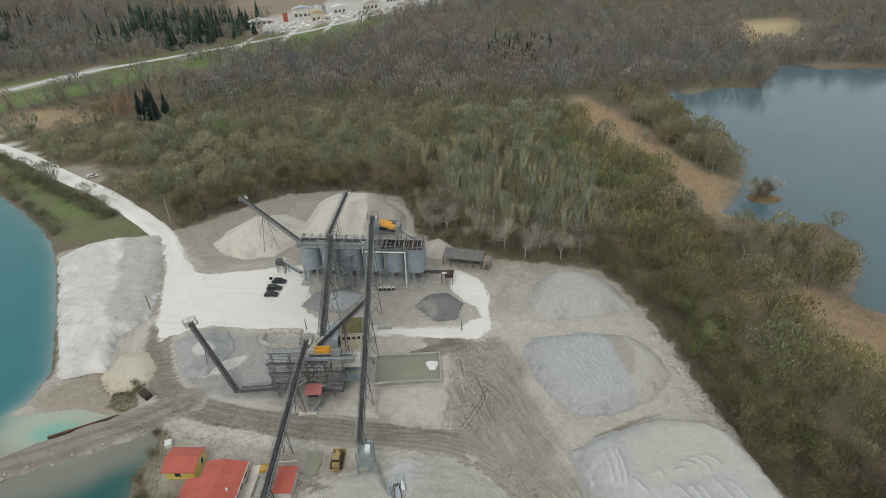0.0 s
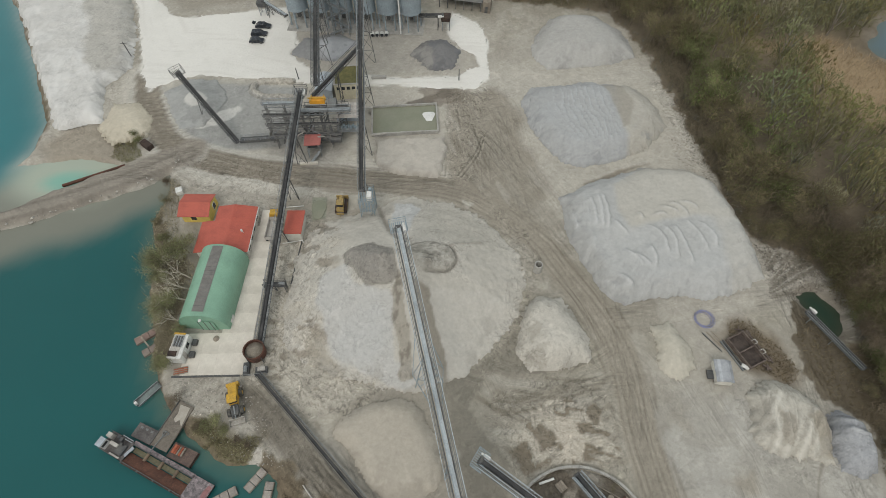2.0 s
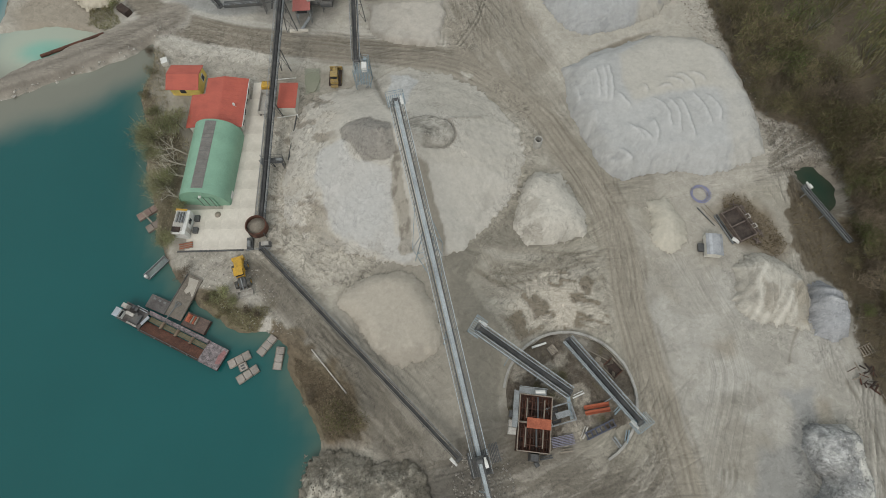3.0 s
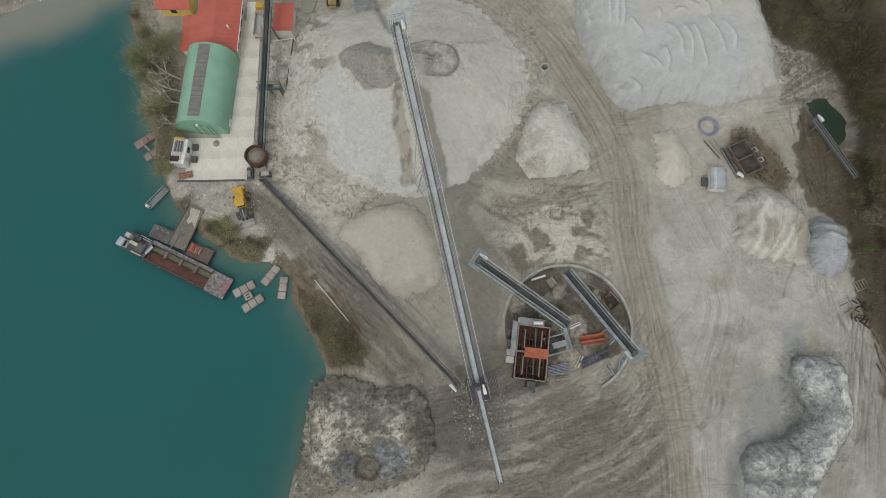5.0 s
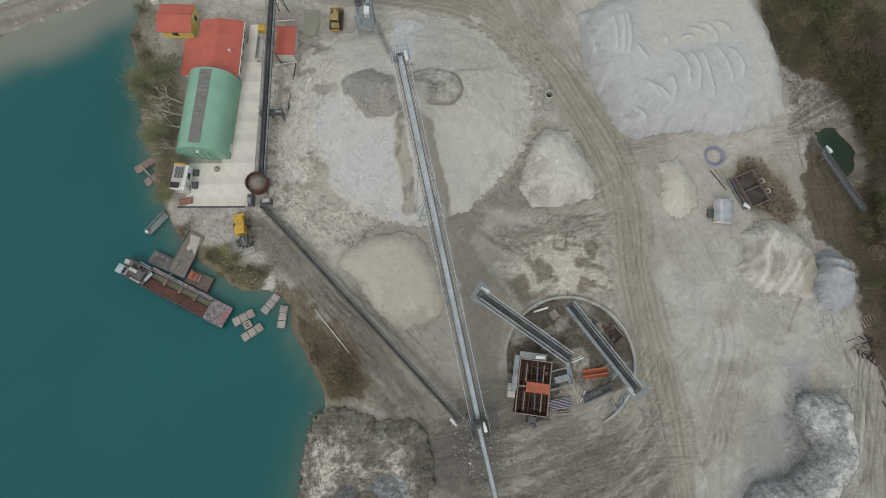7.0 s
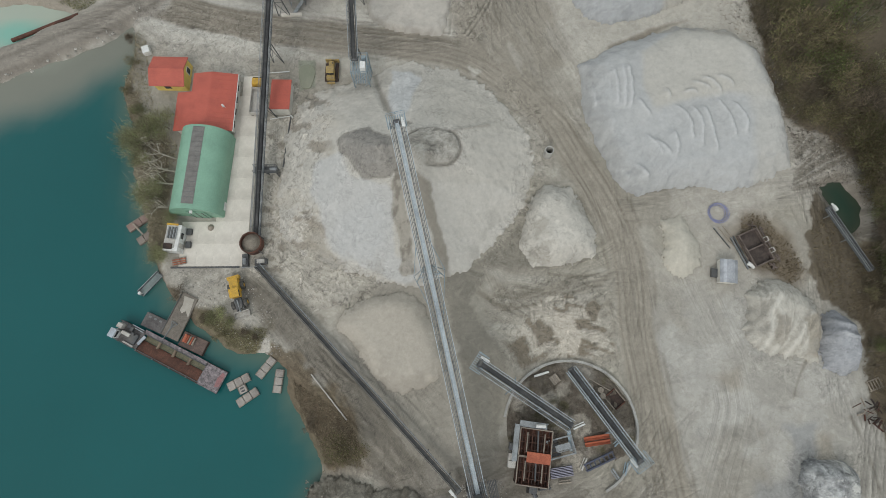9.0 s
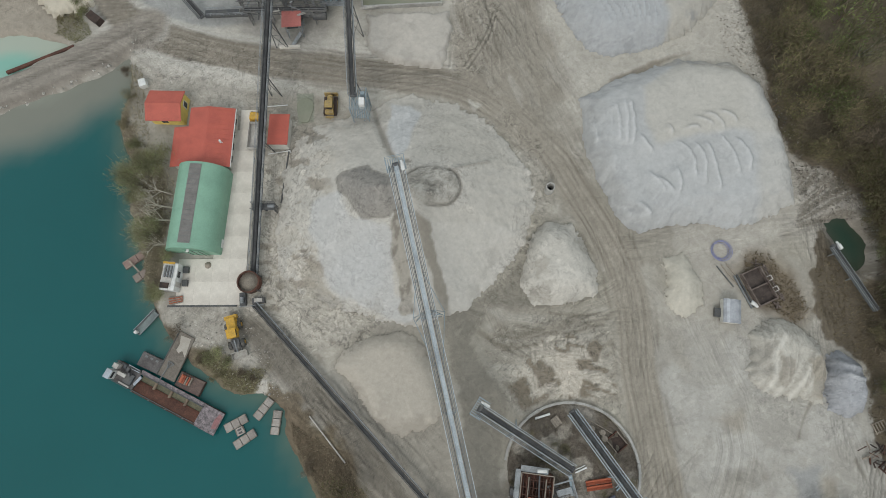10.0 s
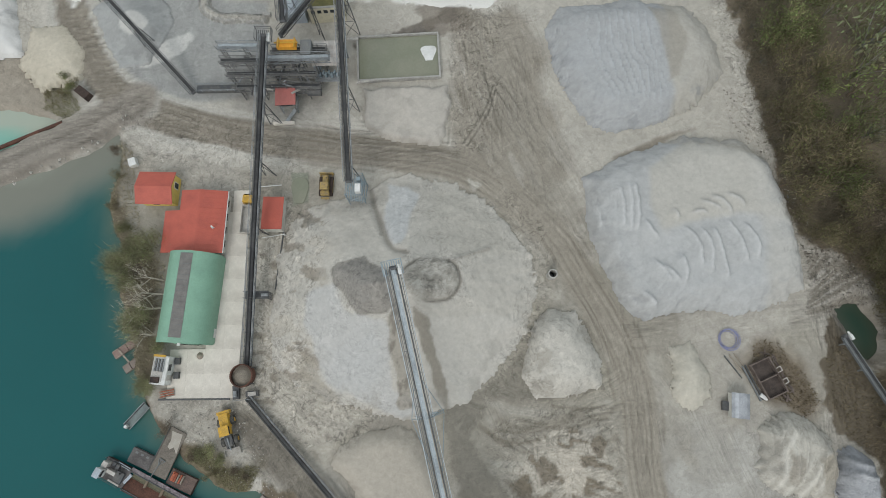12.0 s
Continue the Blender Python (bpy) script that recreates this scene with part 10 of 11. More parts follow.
aside = thing("screen_deck", pose(18.6, 9.4, 0, 0, 0, 14), "blue grey screen deck beside the hopper", "machine")
part("frame", Shape().beam((-2.2, 1.5, 2.4), (2.4, 1.5, 2.4), 0.22).beam((-2.2, -1.5, 2.2), (2.4, -1.5, 2.2), 0.22).beam((2.4, -1.5, 2.2), (2.4, 1.5, 2.2), 0.2), STEEL, aside)
for i in range(4):
    part("deck_panel", Shape().box(-1.1, -1.0 + 0.72 * i, 1.7, 2.0, 0.55, 0.14), BELT, aside)
for x in (-1.8, 2.2):
    part("leg", lattice_leg(Shape(), ((x, -1.5, -0.3), (x, 1.5, -0.3)), ((x, -1.5, 2.2), (x, 1.5, 2.2)), 0.14, 2), STEEL, aside)
part("chute", Shape().beam((2.2, 2.4, 2.6), (2.0, -1.2, 0.8), 0.6, 0.3), BLUE_STEEL, aside)
part("walkway", rail(Shape().box(0.6, -0.1, 1.9, 2.6, 1.0, 0.08), (-0.6, -0.6, 2.0), (1.9, -0.6, 2.0)), STEEL, aside)
grating = thing("stacked_gratings", pose(19.0, 5.2, 0, 0, 0, 8), "stack of violet grey steel sections", "steel stack")
for i in range(7):
    part("section", Shape().box(0, -0.75 + 0.25 * i, 0.1, 3.9, 0.14, 0.6 + 0.05 * (i % 2)), surface("violet_grey_steel", (0.3, 0.29, 0.36), (0.2, 0.19, 0.22), 0.6) if i == 0 else bpy.data.materials["violet_grey_steel"], grating)
pipes = thing("orange_trough", pose(25.4, 10.4, 0, 0, 0, 8), "orange primer steel troughs lying on the soil", "trough")
for k in (-0.5, 0.42):
    part("trough", Shape().put([(-2.2, k - 0.36, 0.8), (2.2, k - 0.36, 0.8), (2.2, k, 0.45), (-2.2, k, 0.45), (2.2, k + 0.36, 0.8), (-2.2, k + 0.36, 0.8), (-2.2, k - 0.36, 0.1), (2.2, k - 0.36, 0.1), (2.2, k + 0.36, 0.1), (-2.2, k + 0.36, 0.1)],
                               [(0, 1, 2, 3), (3, 2, 4, 5), (6, 7, 1, 0), (8, 9, 5, 4), (9, 8, 7, 6)]), ORANGE_RUST, pipes)
truss = thing("lying_truss", pose(25.6, 6.9, 0, 0, 0, 23), "dark blue lattice conveyor section lying on the soil", "truss")
s = Shape()
for k in (-0.55, 0.55):
    s.beam((-2.8, k, 0.7), (2.8, k, 0.7), 0.22)
    s.beam((-2.8, k, 0.15), (2.8, k, 0.15), 0.18)
part("chord", s, surface("dark_blue_painted_steel", (0.06, 0.07, 0.11), (0.1, 0.1, 0.12), 0.6), truss)
for i in range(7):
    part("rung", Shape().box(-2.6 + 0.87 * i, 0, 0.6, 0.2, 1.0, 0.14), bpy.data.materials["dark_blue_painted_steel"], truss)
sump = thing("rusty_tank_frame", pose(29.0, 17.2, 0, 0, 0, -52), "rusty rectangular tank frame half sunk in soil", "tank")
for x, y, sx, sy in ((-1.4, 0, 0.14, 2.4), (1.4, 0, 0.14, 2.4), (0, -1.2, 2.9, 0.14), (0, 1.2, 2.9, 0.14)):
    part("rim", Shape().box(x, y, 0.0, sx, sy, 0.7), WOOD if y else RUST, sump)
part("bed", Shape().box(0, 0, 0.1, 2.7, 2.3, 0.12), DARK_RUST, sump)
for i, (x, y) in enumerate(((24.2, 20.6), (24.8, 19.5), (26.6, 18.8), (26.9, 17.8))):
    t = thing("cable_drum", pose(x, y, 0.2, 0, 0, 30 * i), "small pale wooden cable drum", "drum", "cable drums in the pit")
    part("flange", Shape().tube((0, 0, 0), (0, 0, 0.1), 0.5, n=14).tube((0, 0, 0.45), (0, 0, 0.55), 0.5, n=14), WOOD, t)
    part("core", Shape().tube((0, 0, 0.1), (0, 0, 0.5), 0.26, n=10), DARK_STEEL, t)
solid("timber_pole", Shape().tube((23.6, 21.4, 0.35), (28.4, 18.6, 0.3), 0.1, n=6), WOOD, pose(0, 0, 0), "pale pole lying on the pit floor", "pole")
solid("white_tube", Shape().tube((15.0, 21.2, 0.5), (17.6, 22.0, 0.5), 0.2, n=8), WHITE_PAINT, pose(0, 0, 0), "white tube by the ring wall", "tube")
crate = thing("wooden_crate", pose(18.6, 20.7, 0.15, 0, 0, 35), "small weathered wooden crate", "crate")
for i in range(4):
    part("board", Shape().box(-0.55 + 0.37 * i, 0, 0.5, 0.32, 1.6, 0.06), WOOD, crate)
part("frame", Shape().box(0, 0, 0, 1.4, 1.5, 0.5), DARK_STEEL, crate)
for i, (x, y, a) in enumerate(((22.5, 12.6, 20), (23.0, 6.4, 60), (29.2, 10.0, 40), (30.2, 5.6, 70), (16.0, 2.4, 5), (19.5, 3.4, 3), (28.4, 4.8, 120))):
    solid("scrap_beam", Shape().beam((-1.1, 0, 0.3), (1.1, 0.1, 0.35), 0.25, 0.3).beam((-0.9, 0.4, 0.25), (1.0, 0.5, 0.3), 0.16), (WHITE_PAINT, TARP, BLUE_STEEL, BLUE_STEEL, DARK_STEEL, WOOD, STEEL)[i], pose(x, y, 0.1, 0, 0, a),
          "scrap steel sections left by the old plant", "scrap")


# ---- east side clutter ----
frame_ob = thing("rusty_sieve_frame", pose(56.9, 44.2, 0, 0, 0, -66.5), "rusty steel sieve frame of two open bays in scrub", "sieve frame")
WEATHERED = surface("weathered_brown_steel", (0.18, 0.145, 0.125), (0.1, 0.075, 0.062), 0.85, 0.1, 0.8, 6, 0.35)
for x in (-3.2, 0.0, 3.2):
    part("cross_member", Shape().box(x, 0, 0.3, 0.22, 3.7, 0.9), WEATHERED, frame_ob)
for y in (-1.85, 1.85):
    part("side_member", Shape().box(0, y, 0.3, 6.6, 0.22, 0.95), WEATHERED, frame_ob)
for x in (-1.6, 1.6):
    part("bed", Shape().box(x, 0, 0.3, 3.0, 3.5, 0.14), surface("dark_brown_sieve_bed", (0.085, 0.066, 0.056), (0.055, 0.043, 0.038), 0.9, 0, 0.8, 6, 0.3) if x < 0 else bpy.data.materials["dark_brown_sieve_bed"], frame_ob)
part("outer_rail", Shape().beam((-3.0, 2.5, 0.9), (3.6, 2.5, 0.9), 0.14).beam((-3.4, 2.95, 0.5), (4.2, 2.95, 0.5), 0.16), WEATHERED, frame_ob)
for x in (-2.6, -0.6, 1.6, 3.2):
    part("hoop", Shape().beam((x - 0.4, 1.9, 1.2), (x - 0.4, 2.9, 1.0), 0.12).beam((x + 0.4, 1.9, 1.2), (x + 0.4, 2.9, 1.0), 0.12).beam((x - 0.4, 2.9, 1.0), (x + 0.4, 2.9, 1.0), 0.14), TARP if x in (-0.6, 1.6) else WEATHERED, frame_ob)
for y in (-2.4, -2.9):
    part("beam", Shape().beam((-3.6, y, 0.3), (3.0, y - 0.1, 0.3), 0.26), GREY_GRATE if y < -2.5 else DARK_STEEL, frame_ob)
for a, b, w in (((3.6, 1.0, 0.4), (5.0, 1.8, 0.5), 0.3), ((4.0, 1.8, 0.4), (4.8, 0.9, 0.6), 0.3), ((-4.4, 1.2, 0.3), (-3.4, 2.6, 0.4), 0.2), ((-4.6, 2.4, 0.3), (-3.3, 1.4, 0.4), 0.16)):
    part("scrap_bar", Shape().beam(a, b, w), WEATHERED, frame_ob)
for i in range(3):
    solid("steel_bar", Shape().tube((-2.4, 0, 0.12), (2.4, 0.1, 0.12), 0.12, n=6), WOOD if i else DARK_STEEL, pose(51.2 + 0.9 * i, 46.2 + 0.2 * i, 0, 0, 0, -57), "steel bar lying beside the sieve frame", "bar", "bars by the sieve frame")
wagon = thing("site_wagon", pose(50.8, 39.6, 0, 0, 0, -7), "pale grey site wagon with a curved sheet roof", "wagon")
part("body", Shape().box(0, 0, 0.5, 2.9, 4.1, 1.6), WHITE_WALL, wagon)
for i in range(6):
    x0 = -1.55 + 0.52 * i
    z = [2.1 + 0.35 * math.cos(0.95 * (x0 + 0.52 * k)) for k in (0, 1)]
    part("roof_sheet", Shape().put([(x0, -2.15, z[0]), (x0 + 0.52, -2.15, z[1]), (x0 + 0.52, 2.15, z[1]), (x0, 2.15, z[0]), (x0, -2.15, z[0] - 0.08), (x0 + 0.52, -2.15, z[1] - 0.08), (x0 + 0.52, 2.15, z[1] - 0.08), (x0, 2.15, z[0] - 0.08)],
                                   [(0, 1, 2, 3), (7, 6, 5, 4), (0, 4, 5, 1), (2, 6, 7, 3), (1, 5, 6, 2), (3, 7, 4, 0)]), surface("white_grey_sheet", (0.42, 0.435, 0.46), (0.27, 0.285, 0.3), 0.6, 0, 0.6, 5, 0.2, vary=0.3) if i == 0 else bpy.data.materials["white_grey_sheet"], wagon)
part("hitch", Shape().box(-2.0, -0.3, 0.4, 1.1, 1.6, 0.5), DARK_STEEL, wagon)
for sy in (-1.3, 1.3):
    wheel(wagon, -1.0, sy, 0.4, 0.3)
    wheel(wagon, 1.0, sy, 0.4, 0.3)
solid("white_tank", Shape().tube((-0.7, 0, 0.4), (0.7, 0, 0.4), 0.4, n=10), WHITE_PAINT, pose(55.9, 41.0, 0, 0, 0, -35), "small white tank on the ground", "tank")
coil = thing("hose_coil", pose(51.0, 51.2, 0.05), "coil of blue violet hose lying on the ground", "hose")
rng = np.random.default_rng(3)
for j in range(5):
    s = Shape()
    r, ox, oy = 1.5 + 0.12 * j, rng.uniform(-0.2, 0.2), rng.uniform(-0.2, 0.2)
    for i in range(24):
        a, b = 2 * math.pi * i / 24, 2 * math.pi * (i + 1) / 24
        s.tube((ox + r * math.cos(a), oy + r * math.sin(a), 0.1 + 0.06 * j), (ox + r * math.cos(b), oy + r * math.sin(b), 0.1 + 0.06 * j), 0.06, n=5, caps=False)
    part("loop", s, BLUE_CABLE, coil)
well = thing("concrete_shaft", pose(19.4, 63.2, 0), "dark open concrete shaft ring standing on the heap's foot", "shaft")
s = Shape()
n = 18
c = [(math.cos(2 * math.pi * i / n), math.sin(2 * math.pi * i / n)) for i in range(n)]
s.put([(0.85 * x, 0.85 * y, -0.3) for x, y in c] + [(0.85 * x, 0.85 * y, 2.6) for x, y in c] + [(0.68 * x, 0.68 * y, 2.6) for x, y in c] + [(0.68 * x, 0.68 * y, 0.3) for x, y in c],
      [(k * n + i, k * n + (i + 1) % n, (k + 1) * n + (i + 1) % n, (k + 1) * n + i) for k in range(3) for i in range(n)])
part("ring", s, CONCRETE, well)
# black disc puts the shade inside the shaft into a colour
part("hole", Shape().tube((0, 0, 0.2), (0, 0, 0.4), 0.66, n=n), GLASS_DARK, well, "black disc standing in for the shaft's unlit depth")
scrap = thing("scrap_timber_pile", pose(73.2, 14.6, 0), "tangled pile of scrap timber and rusty steel", "scrap")
rng = np.random.default_rng(9)
for i in range(26):
    a = rng.uniform(0, 2 * math.pi)
    p = Vector((rng.normal(0, 0.9), rng.normal(0, 1.1), rng.uniform(0.15, 0.8)))
    q = p + Vector((math.cos(a), math.sin(a), rng.uniform(-0.05, 0.2))) * rng.uniform(0.6, 1.9)
    part("beam", Shape().beam(p, q, rng.uniform(0.1, 0.24)), (RUST, DARK_RUST, DARK_RUST, WOOD)[i % 4], scrap)
for i in range(12):
    x, y = 75.4 + 0.28 * (i % 4), 11 - 0.9 * i
    solid("felled_trunk", Shape().tube((0, 1.6, 0.2), (0.9, -2.2, 0.25), 0.14, 0.1, 7), WOOD if i % 2 else BARK, pose(x, y, 0, 0, 0, 8 * math.sin(i)), "grey felled trunk lying along the bank", "log", "felled trunks on the bank")
rack = thing("pallet_frame", pose(75.0, 19.4, 0, 0, 0, 20), "weathered slatted frame lying in the scrub", "pallet")
for i in range(5):
    part("slat", Shape().box(-1.1 + 0.55 * i, 0, 0.2, 0.16, 1.9, 0.12), WOOD, rack)
part("bearer", Shape().box(0, 0.8, 0.05, 2.6, 0.16, 0.15).box(0, -0.8, 0.05, 2.6, 0.16, 0.15), WOOD, rack)


# ---- poles and boulders ----
for x, y, high, text in ((-102.8, 190.4, 10.0, "old concrete electricity pole at the wood's edge"), (-86.8, 136.2, 5.5, "leaning wooden lamp pole on the chalky dump"), (5.0, 123.5, 4.0, "short dark post by the white road"), (-38.4, 125.4, 4.0, "dark gate post by the white road")):
    pole = thing("pole", pose(x, y, 0, 4 if high < 6 else 0, 0, 0), text, "pole")
    part("mast", Shape().tube((0, 0, -0.4), (0, 0, high), 0.16, 0.1, 8), PALE_BARK if high > 6 else DARK_STEEL, pole)
    if high > 5:
        part("cross_arm", Shape().beam((-0.9, 0, high - 0.5), (0.9, 0, high - 0.5), 0.12), DARK_STEEL, pole)


def settle_on(ob, P):
    """Heights of an object's surface under the points P."""
    n = len(ob.data.vertices)
    co = np.empty(n * 3)
    ob.data.vertices.foreach_get("co", co)
    co = co.reshape(-1, 3)
    return np.array([max(-0.2, co[np.argmin((co[:, 0] - x) ** 2 + (co[:, 1] - y) ** 2), 2]) for x, y in P])


def stones(name, outline, count, lo, hi, tint, label, seed, on=None):
    """Loose stones strewn inside an outline, joined into one mesh."""
    rng = np.random.default_rng(seed)
    xs, ys = [p[0] for p in outline], [p[1] for p in outline]
    P = np.stack([rng.uniform(min(xs), max(xs), count * 3), rng.uniform(min(ys), max(ys), count * 3)], 1)
    P = P[signed(P[:, 0], P[:, 1], outline) < 0][:count]
    base = relief(P[:, 0], P[:, 1]) if on is None else settle_on(on, P)
    co, fs, col = [], [], []
    unit = np.array([(1, 0, 0), (0, 1, 0), (-1, 0, 0), (0, -1, 0), (0.1, 0.1, 1), (0, 0, -1)], float)
    tri = np.array([(0, 1, 4), (1, 2, 4), (2, 3, 4), (3, 0, 4), (1, 0, 5), (2, 1, 5), (3, 2, 5), (0, 3, 5)])
    for (x, y), z in zip(P, base):
        r = rng.uniform(lo, hi) * (0.5 + rng.random())
        v = unit * rng.uniform(0.6, 1.2, (6, 3)) * r * np.array([1, 1, 0.7])
        a = rng.uniform(0, 6.28)
        v = np.stack([v[:, 0] * math.cos(a) - v[:, 1] * math.sin(a) + x, v[:, 0] * math.sin(a) + v[:, 1] * math.cos(a) + y, v[:, 2] + z + 0.2 * r], 1)
        fs.append(tri + 6 * len(co))
        co.append(v)
        col.append(np.tile(np.array(tint) * rng.uniform(0.55, 1.35), (6, 1)))
    ob = new(name, raw_mesh(name, np.concatenate(co), np.concatenate(fs), np.concatenate(col), RUBBLE))
    return tagged(ob, label, "stones", kind="stuff")


stones("bank_boulders", [(66, 69), (74, 67), (80, 60), (80, 54), (71, 57), (68, 62)], 260, 0.1, 0.3, (0.25, 0.228, 0.195), "grey boulders and clods banked by the pond", 21)
stones("quarry_rubble", [(-25, 4), (-8, 1), (-3, -6), (-8, -22), (-27, -20), (-26, -4)], 3600, 0.05, 0.17, (0.215, 0.198, 0.165), "loose rubble strewn on the mound", 22, bpy.data.objects["rubble_mound"])
stones("bank_rocks", [(60, 4), (69, 5), (69, -5), (62, -18), (52, -20), (58, -8)], 350, 0.06, 0.2, (0.42, 0.42, 0.40), "pale clods on the bank of washings", 28, bpy.data.objects["washed_silt_bank"])
stones("causeway_stones", [(-64, 97), (-72, 90.5), (-86, 84), (-100, 79), (-130, 67), (-130, 65), (-100, 77), (-72, 87), (-64, 93)], 700, 0.15, 0.45, (0.42, 0.40, 0.36), "pale stones along the causeway's edge", 23)
stones("bank_clods", [(56, 102), (60, 100), (62, 88), (68, 78), (70, 70), (66, 74), (60, 86), (56, 95)], 320, 0.08, 0.24, (0.33, 0.3, 0.26), "clods and stones along the wood's edge", 24)
stones("yard_gravel", [(-52, 41), (-40, 41), (-34, 36), (-31, 28), (-27, 25), (-33, 24), (-44, 31)], 420, 0.06, 0.18, (0.40, 0.375, 0.335), "broken stones on the landing by the lake", 25)
stones("conveyor_spill", [(0, 4), (9, 4), (11, -4), (5, -9), (0, -4)], 320, 0.1, 0.3, (0.3, 0.28, 0.25), "stones spilled below the transfer tower", 26)


# ---- far works beyond the woods ----
def far_block(name, x, y, sx, sy, sz, turn, wall, roof, label, category="building"):
    root = thing(name, pose(x, y, 0, 0, 0, turn), label, category, "buildings of the far works")
    part("wall", Shape().box(0, 0, -0.3, sx, sy, sz), wall, root)
    part("roof", Shape().extrude([(-sx / 2 - 0.4, sz - 0.2), (sx / 2 + 0.4, sz - 0.2), (0, sz + 0.12 * sx)], -sy / 2 - 0.4, sy / 2 + 0.4), roof, root)
    for i in range(max(1, int(sx / 5))):
        part("door", Shape().box(-sx / 2 + 2.5 + 5 * i, -sy / 2 - 0.06, 0, 2.6, 0.12, min(3.0, sz * 0.7)), DARK_STEEL, root)
    return root


far_block("far_workshop", -128, 640, 14, 10, 8, 20, CREAM, surface("ochre_roof", (0.5, 0.38, 0.18), (0.4, 0.3, 0.15), 0.8), "yellowish workshop of the distant works")
far_block("far_hall", -150, 668, 20, 12, 8, 20, WHITE_WALL, BLUE_SHEET, "pale hall with a bluish roof in the distance")
far_block("far_hall", -112, 690, 18, 10, 6, 30, WHITE_PAINT, WHITE_PAINT, "white hall of the distant works")
far_block("far_hall", -80, 715, 24, 10, 6, 35, WHITE_WALL, TARP, "long pale hall of the distant works")
far_block("far_hall", -60, 770, 20, 12, 6, 40, WHITE_PAINT, TARP, "white hall of the distant works")
far_block("far_hall", -20, 800, 26, 12, 6, 40, WHITE_WALL, WHITE_PAINT, "white hall of the distant works")
far_block("far_shed", -185, 622, 26, 4, 3, 25, TARP, WHITE_PAINT, "long low white shed of the distant works", "shed")
for x, y, mat, r, h in ((-160, 632, ORANGE_RUST, 2.4, 9), (-134, 675, WHITE_PAINT, 2.8, 10), (-128, 680, SILO, 2.2, 9)):
    t = thing("far_silo", pose(x, y, 0), "upright silo of the distant works" if mat is not ORANGE_RUST else "orange upright silo of the distant works", "silo")
    part("shell", Shape().tube((0, 0, 0), (0, 0, h), r, n=14), mat, t)
    part("cap", Shape().tube((0, 0, h), (0, 0, h + 1.2), r, 0.4, 14), STEEL, t)
stones("far_blocks", [(-200, 615), (-150, 570), (-126, 604), (-90, 648), (-60, 700), (-110, 690), (-165, 640)], 170, 1.0, 2.6, (0.6, 0.59, 0.56), "pale stacks of material at the distant works", 27)


# ---- reeds, shore bushes, islet ----
def reeds(name, outline, spacing, high, label, seed, tint=STRAW, afloat=False):
    rng = np.random.default_rng(seed)
    xs, ys = [p[0] for p in outline], [p[1] for p in outline]
    n = int((max(xs) - min(xs)) * (max(ys) - min(ys)) / spacing ** 2)
    P = np.stack([rng.uniform(min(xs), max(xs), n), rng.uniform(min(ys), max(ys), n)], 1)
    P = P[(signed(P[:, 0], P[:, 1], outline) < 1 - 3 * cloudy(P[:, 0], P[:, 1], 6, seed)) & (afloat | (lakes(P[:, 0], P[:, 1]) > -0.8))]
    n = len(P)
    a, h = rng.uniform(0, 6.28, n), high * rng.uniform(0.5, 1.2, n)
    w = rng.uniform(0.02, 0.075, n)
    z0 = np.maximum(relief(P[:, 0], P[:, 1]), WATER_Z - 0.3)
    lean = rng.normal(0, 0.7, (n, 2)) * h[:, None]
    co = np.empty((n, 3, 3))
    co[:, 0] = np.stack([P[:, 0] - w * np.cos(a), P[:, 1] - w * np.sin(a), z0], 1)
    co[:, 1] = np.stack([P[:, 0] + w * np.cos(a), P[:, 1] + w * np.sin(a), z0], 1)
    co[:, 2] = np.stack([P[:, 0] + lean[:, 0], P[:, 1] + lean[:, 1], z0 + h], 1)
    col = np.repeat(np.array(tint)[None] * rng.uniform(0.6, 1.4, (n, 1)), 3, 0)
    ob = new(name, raw_mesh(name, co.reshape(-1, 3), np.arange(3 * n).reshape(-1, 3), col, LEAVES))
    return tagged(ob, label, "reeds", kind="stuff")


reeds("reed_bed", REED_EAST, 0.55, 1.8, "straw coloured reed bed along the far lake", 31)
reeds("reed_bed", REED_SHORE, 0.45, 1.6, "flattened straw coloured reeds by the lake", 32)
reeds("reed_bed", REED_WEST, 0.9, 1.2, "dry straw coloured grass field", 33)
reeds("dry_scrub", SHORE_SCRUB, 0.13, 0.4, "dry brown scrub on the lake bank", 34, (0.24, 0.2, 0.14))
reeds("dry_scrub", LANDING_SCRUB, 0.13, 0.5, "olive brown scrub on the landing by the lake", 44, (0.2, 0.185, 0.11))
reeds("dry_scrub", SCRUB_EAST, 0.24, 0.5, "dry brown scrub beside the old conveyor", 35, (0.135, 0.11, 0.07))
reeds("dry_scrub", SCRUB_FRAME, 0.2, 0.5, "dry brown weeds around the rusty frame", 40, (0.17, 0.135, 0.085))
reeds("bank_scrub", [(-66, 92), (-62, 90), (-60, 84), (-59, 74), (-53, 66), (-53, 52), (-54, 42), (-58, 44), (-62, 60), (-66, 78)], 0.2, 0.6, "dry grass on the narrow lake bank", 36, (0.26, 0.23, 0.16))

reeds("undergrowth", [(62, 89), (67, 79), (71, 71), (79, 67), (84, 53), (82, 36), (80, 14), (90, 10), (98, 60), (86, 80), (74, 100), (70, 125), (66, 140), (58, 138), (61, 120), (61, 104)], 0.3, 1.6,
      "tangled brown and olive undergrowth along the yard", 38, (0.15, 0.13, 0.09))
